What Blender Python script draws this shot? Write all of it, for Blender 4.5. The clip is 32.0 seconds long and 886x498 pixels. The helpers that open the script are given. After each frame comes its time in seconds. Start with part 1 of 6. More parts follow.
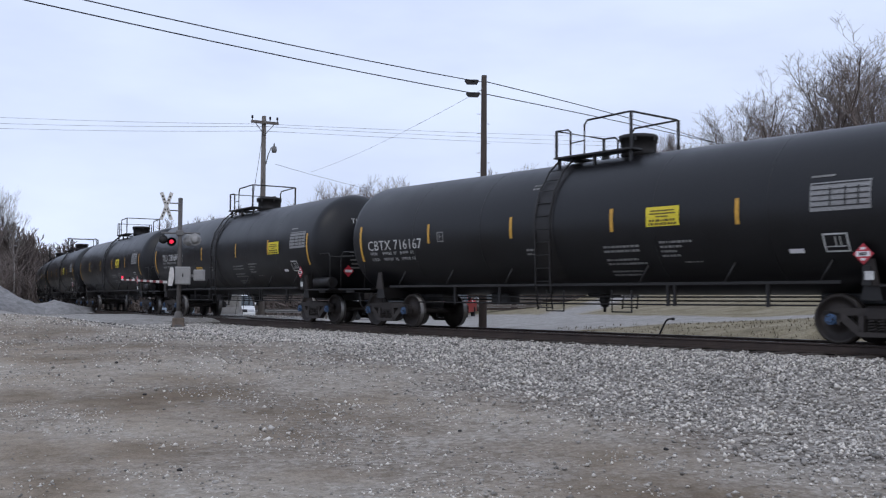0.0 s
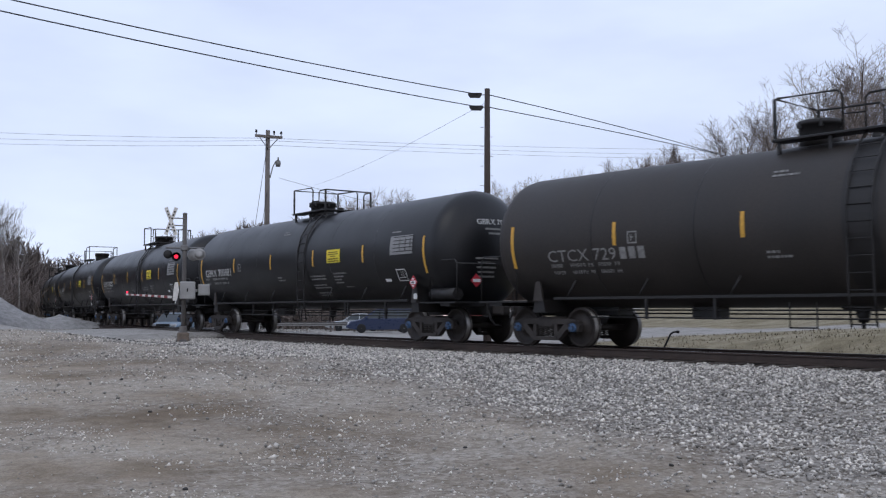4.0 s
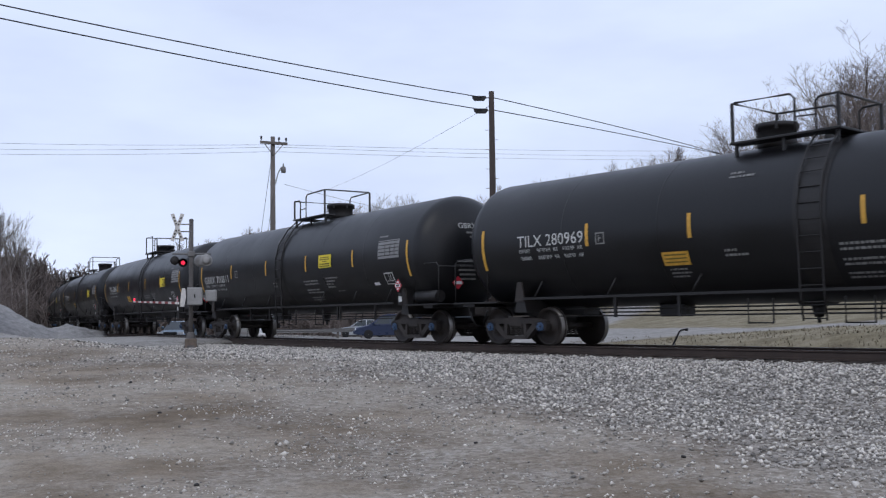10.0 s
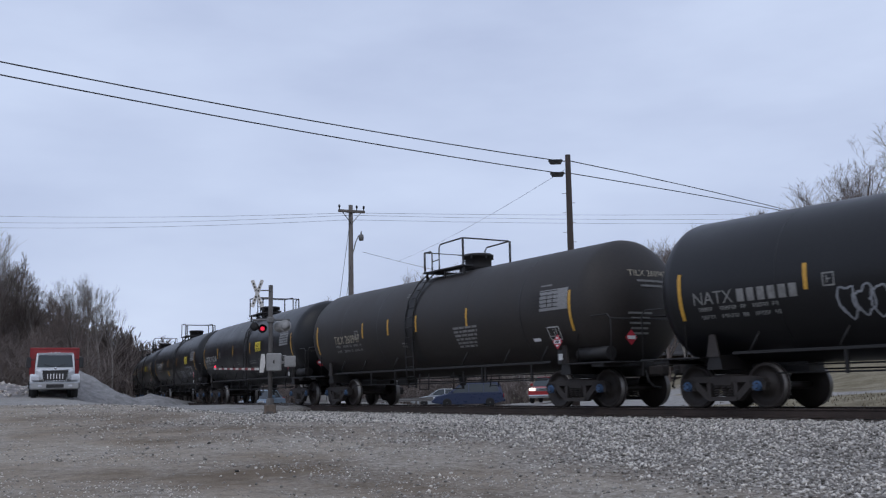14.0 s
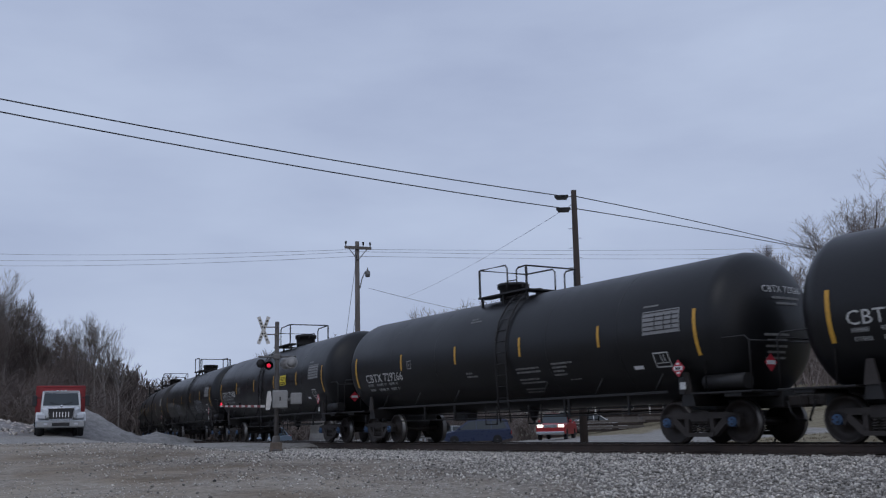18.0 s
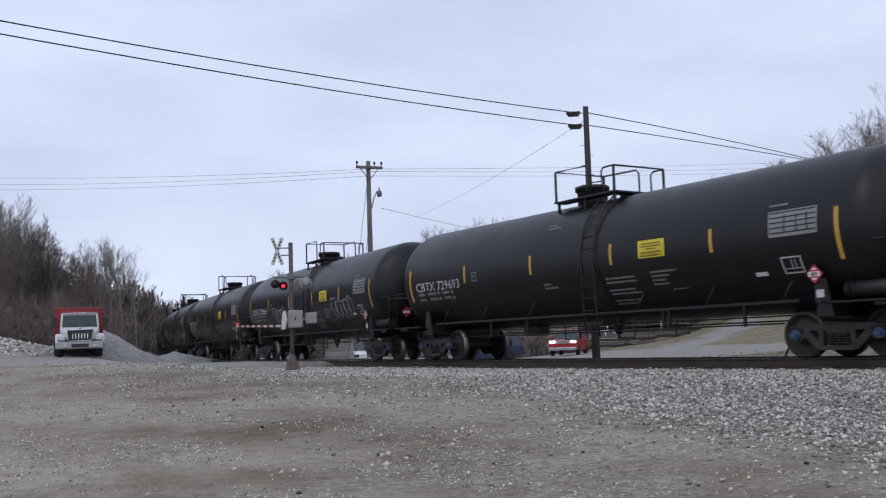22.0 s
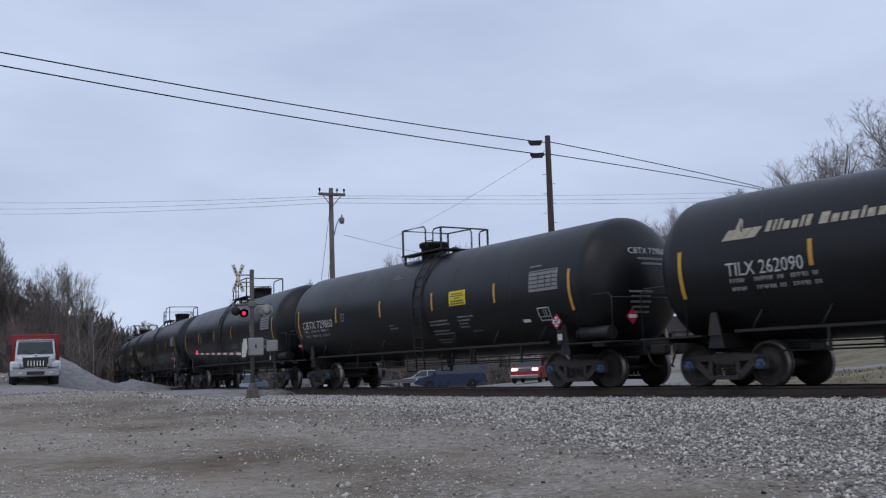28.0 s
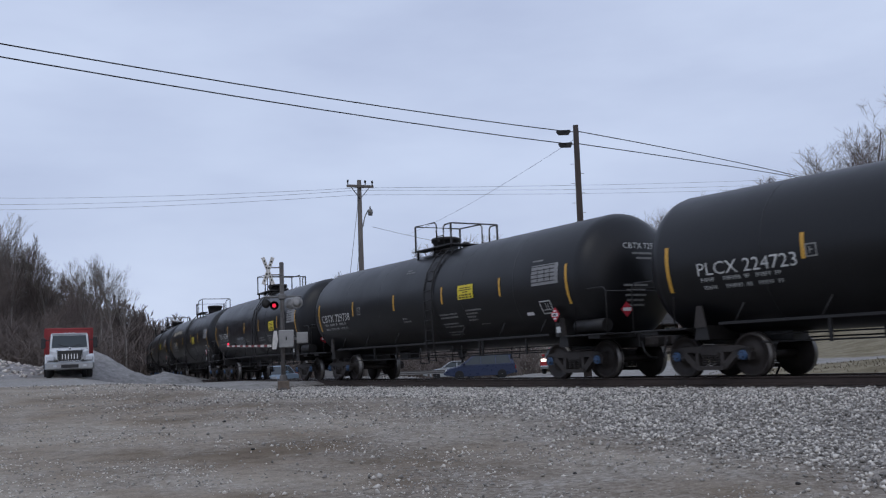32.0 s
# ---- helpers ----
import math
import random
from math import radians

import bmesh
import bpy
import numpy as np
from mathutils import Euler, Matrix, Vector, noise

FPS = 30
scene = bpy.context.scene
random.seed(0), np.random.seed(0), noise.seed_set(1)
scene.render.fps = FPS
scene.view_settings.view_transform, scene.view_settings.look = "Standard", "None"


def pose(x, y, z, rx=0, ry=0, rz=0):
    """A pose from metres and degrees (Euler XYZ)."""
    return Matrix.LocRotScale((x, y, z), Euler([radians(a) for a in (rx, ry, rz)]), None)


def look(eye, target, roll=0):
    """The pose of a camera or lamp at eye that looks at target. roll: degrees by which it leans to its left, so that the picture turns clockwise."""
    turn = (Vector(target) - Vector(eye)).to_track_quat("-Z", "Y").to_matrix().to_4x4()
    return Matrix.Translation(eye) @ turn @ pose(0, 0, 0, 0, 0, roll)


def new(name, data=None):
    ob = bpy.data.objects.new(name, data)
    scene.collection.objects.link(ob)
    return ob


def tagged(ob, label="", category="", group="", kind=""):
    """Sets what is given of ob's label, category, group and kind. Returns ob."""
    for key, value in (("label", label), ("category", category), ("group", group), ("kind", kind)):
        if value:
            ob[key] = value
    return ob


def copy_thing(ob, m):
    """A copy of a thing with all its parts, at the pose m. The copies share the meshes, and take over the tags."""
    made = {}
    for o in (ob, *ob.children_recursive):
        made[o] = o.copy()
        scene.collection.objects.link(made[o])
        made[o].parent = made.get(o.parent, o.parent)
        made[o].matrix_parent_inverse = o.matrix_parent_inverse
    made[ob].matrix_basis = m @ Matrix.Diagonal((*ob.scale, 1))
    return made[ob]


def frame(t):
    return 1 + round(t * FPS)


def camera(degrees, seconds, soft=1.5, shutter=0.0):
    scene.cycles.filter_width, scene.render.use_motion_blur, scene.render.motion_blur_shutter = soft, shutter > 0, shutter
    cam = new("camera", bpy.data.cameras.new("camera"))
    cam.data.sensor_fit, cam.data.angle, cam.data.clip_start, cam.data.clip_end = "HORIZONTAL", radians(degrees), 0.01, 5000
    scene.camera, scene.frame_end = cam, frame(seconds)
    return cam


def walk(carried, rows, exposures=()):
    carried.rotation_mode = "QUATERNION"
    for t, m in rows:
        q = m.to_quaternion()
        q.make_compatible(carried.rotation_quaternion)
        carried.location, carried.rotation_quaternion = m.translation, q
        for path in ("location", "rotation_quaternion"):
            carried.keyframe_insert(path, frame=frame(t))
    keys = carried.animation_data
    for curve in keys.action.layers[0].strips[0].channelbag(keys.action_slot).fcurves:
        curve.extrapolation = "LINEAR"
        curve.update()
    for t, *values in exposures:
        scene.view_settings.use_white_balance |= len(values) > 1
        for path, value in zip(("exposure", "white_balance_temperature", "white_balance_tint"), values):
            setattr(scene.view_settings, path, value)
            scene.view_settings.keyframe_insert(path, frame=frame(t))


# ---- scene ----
# The world: z = 0 at the top of the rails, the camera over the gravel lot beside the track.
SECONDS = 32.0
# the camera is held by hand: it stands, then sinks and leans forward a little
EYE_AT = [
    (0, -0.00, -0.00, 0.79), (2, -0.01, -0.00, 0.81), (4, -0.00, -0.03, 0.85), (6, -0.01, -0.07, 0.86), (8, 0.01, -0.13, 0.87), (10, -0.03, 0.00, 0.71),
    (12, -0.00, 0.27, 0.45), (14, -0.05, 0.30, 0.49), (16, -0.05, 0.32, 0.46), (18, -0.04, 0.32, 0.46), (20, -0.06, 0.30, 0.50), (22, -0.06, 0.29, 0.49),
    (24, -0.05, 0.30, 0.51), (26, -0.05, 0.29, 0.52), (28, -0.04, 0.27, 0.52), (30, -0.03, 0.26, 0.51), (32, -0.05, 0.28, 0.53)
]
cam = camera(48.0, SECONDS, soft=1.2, shutter=0.12)
VIEW = [
    (0, -3.73, 2.86, 0.30), (0.5, -3.62, 3.05, 0.51), (1, -3.59, 3.34, 0.48), (1.5, -3.64, 3.63, 0.72), (2, -3.55, 3.64, 0.35), (2.5, -3.38, 3.58, 0.40),
    (3, -3.37, 3.51, 0.23), (3.5, -3.43, 3.53, 0.05), (5.5, -4.07, 3.53, 0.03), (6, -4.97, 3.53, 0.22), (6.5, -5.46, 3.56, 0.36), (7, -5.87, 3.47, 0.22),
    (7.5, -5.77, 3.31, -0.53), (8, -5.86, 3.36, -0.54), (8.5, -5.71, 3.31, -0.35), (9, -5.36, 3.24, -0.44), (9.5, -4.81, 3.02, -0.17), (10, -3.17, 3.92,
    -0.75), (10.5, 0.06, 5.14, -0.08), (11, 1.42, 2.82, 0.49), (11.5, 1.29, 5.33, -0.84), (12, 0.57, 5.95, 0.01), (12.5, -0.17, 6.40, -1.48), (13, 0.13,
    7.16, -1.12), (13.5, 1.30, 7.92, -1.07), (15.5, 0.64, 8.21, -0.98), (16, 0.51, 8.40, -1.08), (16.5, 0.69, 8.83, -0.72), (17, 1.21, 9.23, -1.04),
    (17.5, 1.56, 9.90, -1.63), (18, 1.57, 10.18, -1.23), (18.5, 1.43, 10.31, -1.54), (19, 1.43, 9.01, -2.19), (19.5, 1.98, 4.51, -1.82), (20, 2.34, 3.40,
    -2.33), (20.5, 2.19, 4.19, -1.93), (21, 2.12, 4.64, -1.68), (21.5, 2.13, 5.04, -1.62), (22, 2.36, 5.49, -1.82), (22.5, 2.46, 5.74, -1.33), (23, 2.35,
    5.64, -1.63), (23.5, 1.31, 5.80, -0.73), (24, 0.77, 5.97, -0.50), (24.5, 0.52, 6.39, -0.27), (26.5, -0.02, 7.26, -0.59), (27, -0.08, 7.29, -1.32),
    (27.5, -0.09, 7.00, -1.92), (28, 0.16, 6.96, -1.81), (28.5, 0.65, 6.79, -1.87), (29, 0.91, 6.55, -1.82), (29.5, 1.39, 6.34, -2.00), (30, 1.50, 6.24,
    -1.86), (30.5, 1.54, 6.30, -2.38), (31, 1.77, 6.34, -2.78), (31.5, 1.78, 6.42, -2.30), (32, 1.82, 6.49, -2.12)
]


def eye_at(t):
    when = [row[0] for row in EYE_AT]
    return Vector([float(np.interp(t, when, [row[k] for row in EYE_AT])) for k in (1, 2, 3)])


def view_pose(t, yaw, pitch, roll):
    eye = eye_at(t)
    a, b = radians(yaw), radians(pitch)
    ahead = Vector((-math.sin(a) * math.cos(b), math.cos(a) * math.cos(b), math.sin(b)))
    return look(eye, eye + ahead * 10, roll)


EXPOSURE = [(0.0, 0.0, 6420, 10), (9.5, 0.0, 6420, 10), (11.0, -0.1, 6380, 10), (12.0, -0.2, 6300, 10), (13.0, -0.28, 6300, 10), (16.0, -0.5, 6200, 10), (17.0, -0.58, 6200, 10), (18.0, -0.7, 6180, 10), (19.0, -0.8, 6180, 10),
            (20.0, -0.14, 6620, 10), (21.0, -0.13, 6600, 10), (24.0, -0.22, 6400, 10), (26.5, -0.4, 6280, 10), (32.0, -0.4, 6280, 10)]
walk(cam, [(t, view_pose(t, y, p, r)) for t, y, p, r in VIEW], EXPOSURE)

# ---- light: an even overcast sky in late winter ----
world = bpy.data.worlds.new("overcast")
scene.world = world
world.use_nodes = True
wn, wl = world.node_tree.nodes, world.node_tree.links
bg = wn["Background"]
sky = wn.new("ShaderNodeTexSky")
sky.sky_type, sky.sun_disc = "NISHITA", False
sky.sun_elevation, sky.sun_rotation, sky.air_density, sky.dust_density = radians(24), radians(150), 1.0, 4.0
sky_level = wn.new("ShaderNodeMix")
sky_level.data_type, sky_level.blend_type = "RGBA", "MIX"
cloud_at = wn.new("ShaderNodeTexCoord")
cloud_map = wn.new("ShaderNodeMapping")
cloud_map.inputs["Scale"].default_value = (1.0, 1.0, 3.2)
cloud_a = wn.new("ShaderNodeTexNoise")
cloud_a.inputs["Scale"].default_value, cloud_a.inputs["Detail"].default_value, cloud_a.inputs["Roughness"].default_value = 2.6, 5.0, 0.5
cloud_ramp = wn.new("ShaderNodeValToRGB")
cloud_ramp.color_ramp.elements[0].position, cloud_ramp.color_ramp.elements[0].color = 0.32, (0.665, 0.752, 1.0, 1)
cloud_ramp.color_ramp.elements[1].position, cloud_ramp.color_ramp.elements[1].color = 0.70, (0.875, 0.98, 1.225, 1)
sky_gain = wn.new("ShaderNodeVectorMath")
sky_gain.operation = "SCALE"
sky_gain.inputs["Scale"].default_value = 0.10
wl.new(sky.outputs["Color"], sky_gain.inputs[0])
wl.new(cloud_at.outputs["Generated"], cloud_map.inputs["Vector"])
wl.new(cloud_map.outputs["Vector"], cloud_a.inputs["Vector"])
wl.new(cloud_a.outputs["Fac"], cloud_ramp.inputs["Fac"])
sky_level.inputs["Factor"].default_value = 0.9
wl.new(sky_gain.outputs["Vector"], sky_level.inputs["A"])
wl.new(cloud_ramp.outputs["Color"], sky_level.inputs["B"])
wl.new(sky_level.outputs["Result"], bg.inputs["Color"])
bg.inputs["Strength"].default_value = 1.0

sun = new("sun", bpy.data.lights.new("sun", "SUN"))
sun.data.energy, sun.data.angle, sun.data.color = 0.5, radians(30), (1.0, 0.96, 0.9)
sun.matrix_world = look((0, 0, 60), (25, 45, 0))


# ---- materials ----
def material(name, color, rough=0.7, metal=0.0, vary=0.25, scale=6.0, bump=0.15, fine=60.0, tint=None, piece=0.0, streak=0.0):
    """A surface with large stains and fine grain; tint is the colour of its stains; piece varies it from object to object."""
    m = bpy.data.materials.new(name)
    m.use_nodes = True
    n, l = m.node_tree.nodes, m.node_tree.links
    s = n["Principled BSDF"]
    s.inputs["Metallic"].default_value = metal
    at = n.new("ShaderNodeTexCoord")
    mp = n.new("ShaderNodeMapping")
    l.new(at.outputs["Object"], mp.inputs["Vector"])
    if streak:
        mp.inputs["Scale"].default_value = (1.0, 1.0, streak)
    big = n.new("ShaderNodeTexNoise")
    big.inputs["Scale"].default_value, big.inputs["Detail"].default_value, big.inputs["Roughness"].default_value = scale, 5.0, 0.6
    small = n.new("ShaderNodeTexNoise")
    small.inputs["Scale"].default_value, small.inputs["Detail"].default_value = fine, 3.0
    l.new(mp.outputs["Vector"], big.inputs["Vector"])
    l.new(at.outputs["Object"], small.inputs["Vector"])
    ramp = n.new("ShaderNodeValToRGB")
    dark = tint or tuple(c * (1 - vary) for c in color)
    light = tuple(min(1.0, c * (1 + vary * 0.6)) for c in color)
    e = ramp.color_ramp.elements
    e[0].position, e[0].color = 0.3, (*dark, 1)
    e[1].position, e[1].color = 0.72, (*light, 1)
    l.new(big.outputs["Fac"], ramp.inputs["Fac"])
    mix = n.new("ShaderNodeMix")
    mix.data_type, mix.blend_type = "RGBA", "MULTIPLY"
    mix.inputs["Factor"].default_value = min(1.0, vary * 1.6)
    grain = n.new("ShaderNodeValToRGB")
    grain.color_ramp.elements[0].position, grain.color_ramp.elements[0].color = 0.35, (0.55, 0.55, 0.55, 1)
    grain.color_ramp.elements[1].position, grain.color_ramp.elements[1].color = 0.65, (1, 1, 1, 1)
    l.new(small.outputs["Fac"], grain.inputs["Fac"])
    l.new(ramp.outputs["Color"], mix.inputs["A"])
    l.new(grain.outputs["Color"], mix.inputs["B"])
    out = mix.outputs["Result"]
    if piece:
        info = n.new("ShaderNodeObjectInfo")
        hsv = n.new("ShaderNodeHueSaturation")
        rng = n.new("ShaderNodeMapRange")
        rng.inputs["To Min"].default_value, rng.inputs["To Max"].default_value = 1 - piece, 1 + piece
        l.new(info.outputs["Random"], rng.inputs["Value"])
        l.new(rng.outputs["Result"], hsv.inputs["Value"])
        l.new(out, hsv.inputs["Color"])
        out = hsv.outputs["Color"]
    l.new(out, s.inputs["Base Color"])
    rr = n.new("ShaderNodeMapRange")
    rr.inputs["To Min"].default_value, rr.inputs["To Max"].default_value = max(0.02, rough - 0.12), min(1.0, rough + 0.12)
    l.new(big.outputs["Fac"], rr.inputs["Value"])
    l.new(rr.outputs["Result"], s.inputs["Roughness"])
    if bump:
        b = n.new("ShaderNodeBump")
        b.inputs["Strength"].default_value, b.inputs["Distance"].default_value = bump, 0.02
        l.new(small.outputs["Fac"], b.inputs["Height"])
        l.new(b.outputs["Normal"], s.inputs["Normal"])
    return m


def glow(name, color, strength):
    m = bpy.data.materials.new(name)
    m.use_nodes = True
    s = m.node_tree.nodes["Principled BSDF"]
    s.inputs["Base Color"].default_value = (*color, 1)
    s.inputs["Emission Color"].default_value = (*color, 1)
    s.inputs["Emission Strength"].default_value = strength
    return m


def plain(name, color, rough=0.5, metal=0.0, alpha=1.0):
    m = bpy.data.materials.new(name)
    m.use_nodes = True
    s = m.node_tree.nodes["Principled BSDF"]
    s.inputs["Base Color"].default_value, s.inputs["Roughness"].default_value, s.inputs["Metallic"].default_value = (*color, 1), rough, metal
    return m


TANK_BLACK = material("tank_black_paint", (0.0082, 0.0082, 0.0094), 0.40, vary=0.35, scale=1.1, bump=0.03, fine=25, streak=0.25, piece=0.12)
TANK_BLACK.node_tree.nodes["Principled BSDF"].inputs["Specular IOR Level"].default_value = 0.37
TANK_BROWN = material("tank_dusty_paint", (0.024, 0.019, 0.016), 0.58, vary=0.35, scale=1.1, bump=0.03, fine=25, streak=0.25)
STEEL_BLACK = material("black_steel", (0.0115, 0.0098, 0.0095), 0.55, vary=0.35, scale=4, bump=0.08)
TRUCK_GREY = material("dusty_cast_steel", (0.044, 0.037, 0.034), 0.8, vary=0.4, scale=5, bump=0.2, tint=(0.030, 0.025, 0.022))
WHEEL_STEEL = material("wheel_steel", (0.038, 0.030, 0.026), 0.6, 0.3, vary=0.3, scale=5, bump=0.08)
TREAD = plain("polished_tread", (0.22, 0.21, 0.20), 0.45, 1.0)
CAP_BLUE = material("blue_bearing_cap", (0.045, 0.095, 0.19), 0.6, vary=0.3, bump=0.05)
YELLOW = material("reflective_yellow", (0.66, 0.36, 0.045), 0.5, vary=0.25, scale=12, bump=0.0)
SIGN_YELLOW = material("yellow_panel", (0.75, 0.60, 0.03), 0.5, vary=0.12, scale=12, bump=0.0)
WHITE_PAINT = material("white_stencil", (0.62, 0.62, 0.60), 0.6, vary=0.3, scale=9, bump=0.0)
FADED_PAINT = material("faded_stencil", (0.25, 0.245, 0.235), 0.7, vary=0.35, scale=9, bump=0.0)
TAN_PAINT = material("yellowed_stencil", (0.46, 0.41, 0.31), 0.7, vary=0.3, scale=9, bump=0.0)
PLACARD_RED = material("placard_red", (0.52, 0.03, 0.05), 0.45, vary=0.15, bump=0.0)
PLACARD_WHITE = material("placard_white", (0.75, 0.73, 0.74), 0.45, vary=0.1, bump=0.0)
RAIL_STEEL = material("rusty_rail", (0.060, 0.042, 0.034), 0.7, 0.2, vary=0.35, scale=3, bump=0.1)
RAIL_TOP = plain("worn_railhead", (0.36, 0.35, 0.34), 0.35, 1.0)
TIE_WOOD = material("weathered_tie", (0.075, 0.060, 0.050), 0.9, vary=0.4, scale=4, bump=0.4, piece=0.25)
POLE_DARK = material("creosoted_pole", (0.060, 0.045, 0.038), 0.85, vary=0.35, scale=3, bump=0.35, fine=30, streak=0.1)
POLE_GREY = material("weathered_grey_pole", (0.17, 0.15, 0.135), 0.9, vary=0.3, scale=3, bump=0.35, fine=30, streak=0.1)
GALV = material("galvanised_steel", (0.20, 0.195, 0.19), 0.65, 0.3, vary=0.2, scale=6, bump=0.05)
ALU_BOX = material("aluminium_cabinet", (0.34, 0.335, 0.325), 0.6, 0.1, vary=0.15, scale=5, bump=0.03)
WIRE = plain("black_wire", (0.02, 0.02, 0.022), 0.6)
BARK = material("grey_brown_bark", (0.155, 0.126, 0.110), 0.95, vary=0.35, scale=4, bump=0.3, piece=0.25)
# twigs lightened: the distance haze over the woods is put into this colour
TWIG = material("bare_twigs", (0.205, 0.168, 0.150), 0.95, vary=0.3, scale=1.5, bump=0.0, piece=0.3)
PALE_BARK = material("pale_bark", (0.30, 0.27, 0.245), 0.9, vary=0.4, scale=3, bump=0.2, piece=0.15)
EVERGREEN = material("dull_evergreen", (0.035, 0.042, 0.026), 0.9, vary=0.4, scale=2, bump=0.0, piece=0.2)


# ---- building helpers ----
def to_mesh(name, bm, *mats, smooth=False):
    me = bpy.data.meshes.new(name)
    bm.normal_update()
    bm.to_mesh(me)
    bm.free()
    for m in mats:
        me.materials.append(m)
    if smooth:
        me.shade_smooth()
    return me


def put(name, me, parent=None, m=None, label=""):
    ob = new(name, me)
    if parent is not None:
        ob.parent = parent
    if m is not None:
        ob.matrix_basis = m
    return tagged(ob, label)


def part(name, bm, mat, parent, label="", m=None, smooth=False):
    return put(name, to_mesh(name, bm, *(mat if isinstance(mat, (list, tuple)) else [mat]), smooth=smooth), parent, m, label)


def box(bm, x0, x1, y0, y1, z0, z1, bevel=0.0, mat=0, m=None):
    r = bmesh.ops.create_cube(bm, size=1.0)
    vs = r["verts"]
    for v in vs:
        v.co = Vector((x0 + (v.co.x + 0.5) * (x1 - x0), y0 + (v.co.y + 0.5) * (y1 - y0), z0 + (v.co.z + 0.5) * (z1 - z0)))
    fs = {f for v in vs for f in v.link_faces}
    for f in fs:
        f.material_index = mat
    if bevel:
        es = {e for v in vs for e in v.link_edges}
        r = bmesh.ops.bevel(bm, geom=list(es), offset=bevel, segments=1, affect="EDGES", profile=0.5)
        for f in r["faces"]:
            f.material_index = mat
        vs = list({v for v in vs if v.is_valid} | set(r["verts"]))
    if m is not None:
        bmesh.ops.transform(bm, matrix=m, verts=vs)
    return bm


def tube(bm, a, b, r0, r1=None, seg=8, mat=0, cap=True):
    a, b = Vector(a), Vector(b)
    r1 = r0 if r1 is None else r1
    q = (b - a).to_track_quat("Z", "Y").to_matrix()
    rings = []
    for c, r in ((a, r0), (b, r1)):
        rings.append([bm.verts.new(c + q @ Vector((r * math.cos(2 * math.pi * i / seg), r * math.sin(2 * math.pi * i / seg), 0))) for i in range(seg)])
    for i in range(seg):
        f = bm.faces.new((rings[0][i], rings[0][(i + 1) % seg], rings[1][(i + 1) % seg], rings[1][i]))
        f.material_index, f.smooth = mat, True
    if cap:
        bm.faces.new(rings[0][::-1]).material_index = mat
        bm.faces.new(rings[1]).material_index = mat
    return bm


def bent(bm, pts, r, seg=6, mat=0):
    """A round bar along a line of points."""
    pts = [Vector(p) for p in pts]
    rings = []
    for i, p in enumerate(pts):
        d = (pts[min(i + 1, len(pts) - 1)] - pts[max(i - 1, 0)]).normalized()
        q = d.to_track_quat("Z", "Y").to_matrix()
        rings.append([bm.verts.new(p + q @ Vector((r * math.cos(2 * math.pi * k / seg), r * math.sin(2 * math.pi * k / seg), 0))) for k in range(seg)])
    for u, v in zip(rings, rings[1:]):
        # pair the rings so that the bar does not twist
        k0 = min(range(seg), key=lambda k: (v[k].co - u[0].co).length)
        for i in range(seg):
            f = bm.faces.new((u[i], u[(i + 1) % seg], v[(i + 1 + k0) % seg], v[(i + k0) % seg]))
            f.material_index, f.smooth = mat, True
    bm.faces.new(rings[0][::-1]).material_index = mat
    bm.faces.new(rings[-1]).material_index = mat
    return bm


def lathe(bm, profile, seg=24, axis="Y", mat=0, at=(0, 0, 0)):
    """Turn a profile of (along, radius) round an axis."""
    rings = []
    for a, r in profile:
        ring = []
        for i in range(seg):
            c, s = r * math.cos(2 * math.pi * i / seg), r * math.sin(2 * math.pi * i / seg)
            p = {"Y": (c, a, s), "X": (a, c, s), "Z": (c, s, a)}[axis]
            ring.append(bm.verts.new(Vector(p) + Vector(at)))
        rings.append(ring)
    for u, v in zip(rings, rings[1:]):
        for i in range(seg):
            f = bm.faces.new((u[i], u[(i + 1) % seg], v[(i + 1) % seg], v[i]))
            f.smooth, f.material_index = True, mat
    for ring in (rings[0], rings[-1]):
        f = bm.faces.new(ring)
        f.material_index = mat
    bmesh.ops.recalc_face_normals(bm, faces=bm.faces)
    return bm


def prism(bm, outline, y0, y1, mat=0):
    """Extrude an outline in x and z from y0 to y1."""
    a = [bm.verts.new((x, y0, z)) for x, z in outline]
    b = [bm.verts.new((x, y1, z)) for x, z in outline]
    n = len(outline)
    bm.faces.new(a).material_index = mat
    bm.faces.new(b[::-1]).material_index = mat
    for i in range(n):
        bm.faces.new((a[i], b[i], b[(i + 1) % n], a[(i + 1) % n])).material_index = mat
    bmesh.ops.recalc_face_normals(bm, faces=bm.faces)
    return bm


def thing(name, m, label, category, group="", kind=""):
    ob = new(name)
    ob.empty_display_size = 0.2
    ob.matrix_basis = m
    return tagged(ob, label, category, group, kind)


# ---- the line of the track: bend per metre at stations along it, 0 near the camera, negative towards the far curve ----
BEND_AT = (-600, -150, -125, -90, -70, -52, -36, -20, -5, 30, 900)
BEND = (0.006, 0.006, 0.0022, 0.0018, 0.0034, 0.0010, 0.005, 0.0082, 0.0008, 0.0, 0.0)
STEP = 0.5
STATION = np.arange(-400, 640 + STEP, STEP)
_bend = np.interp(STATION, BEND_AT, BEND)
_i0 = int(np.argmin(abs(STATION + 6)))
HEAD = np.concatenate([[0], np.cumsum((_bend[1:] + _bend[:-1]) / 2 * STEP)])
HEAD += radians(-51.669) - HEAD[_i0]
_mid = (HEAD[1:] + HEAD[:-1]) / 2
LINE_X = np.concatenate([[0], np.cumsum(np.cos(_mid) * STEP)])
LINE_Y = np.concatenate([[0], np.cumsum(np.sin(_mid) * STEP)])
LINE_X += 10.6471 - LINE_X[_i0]
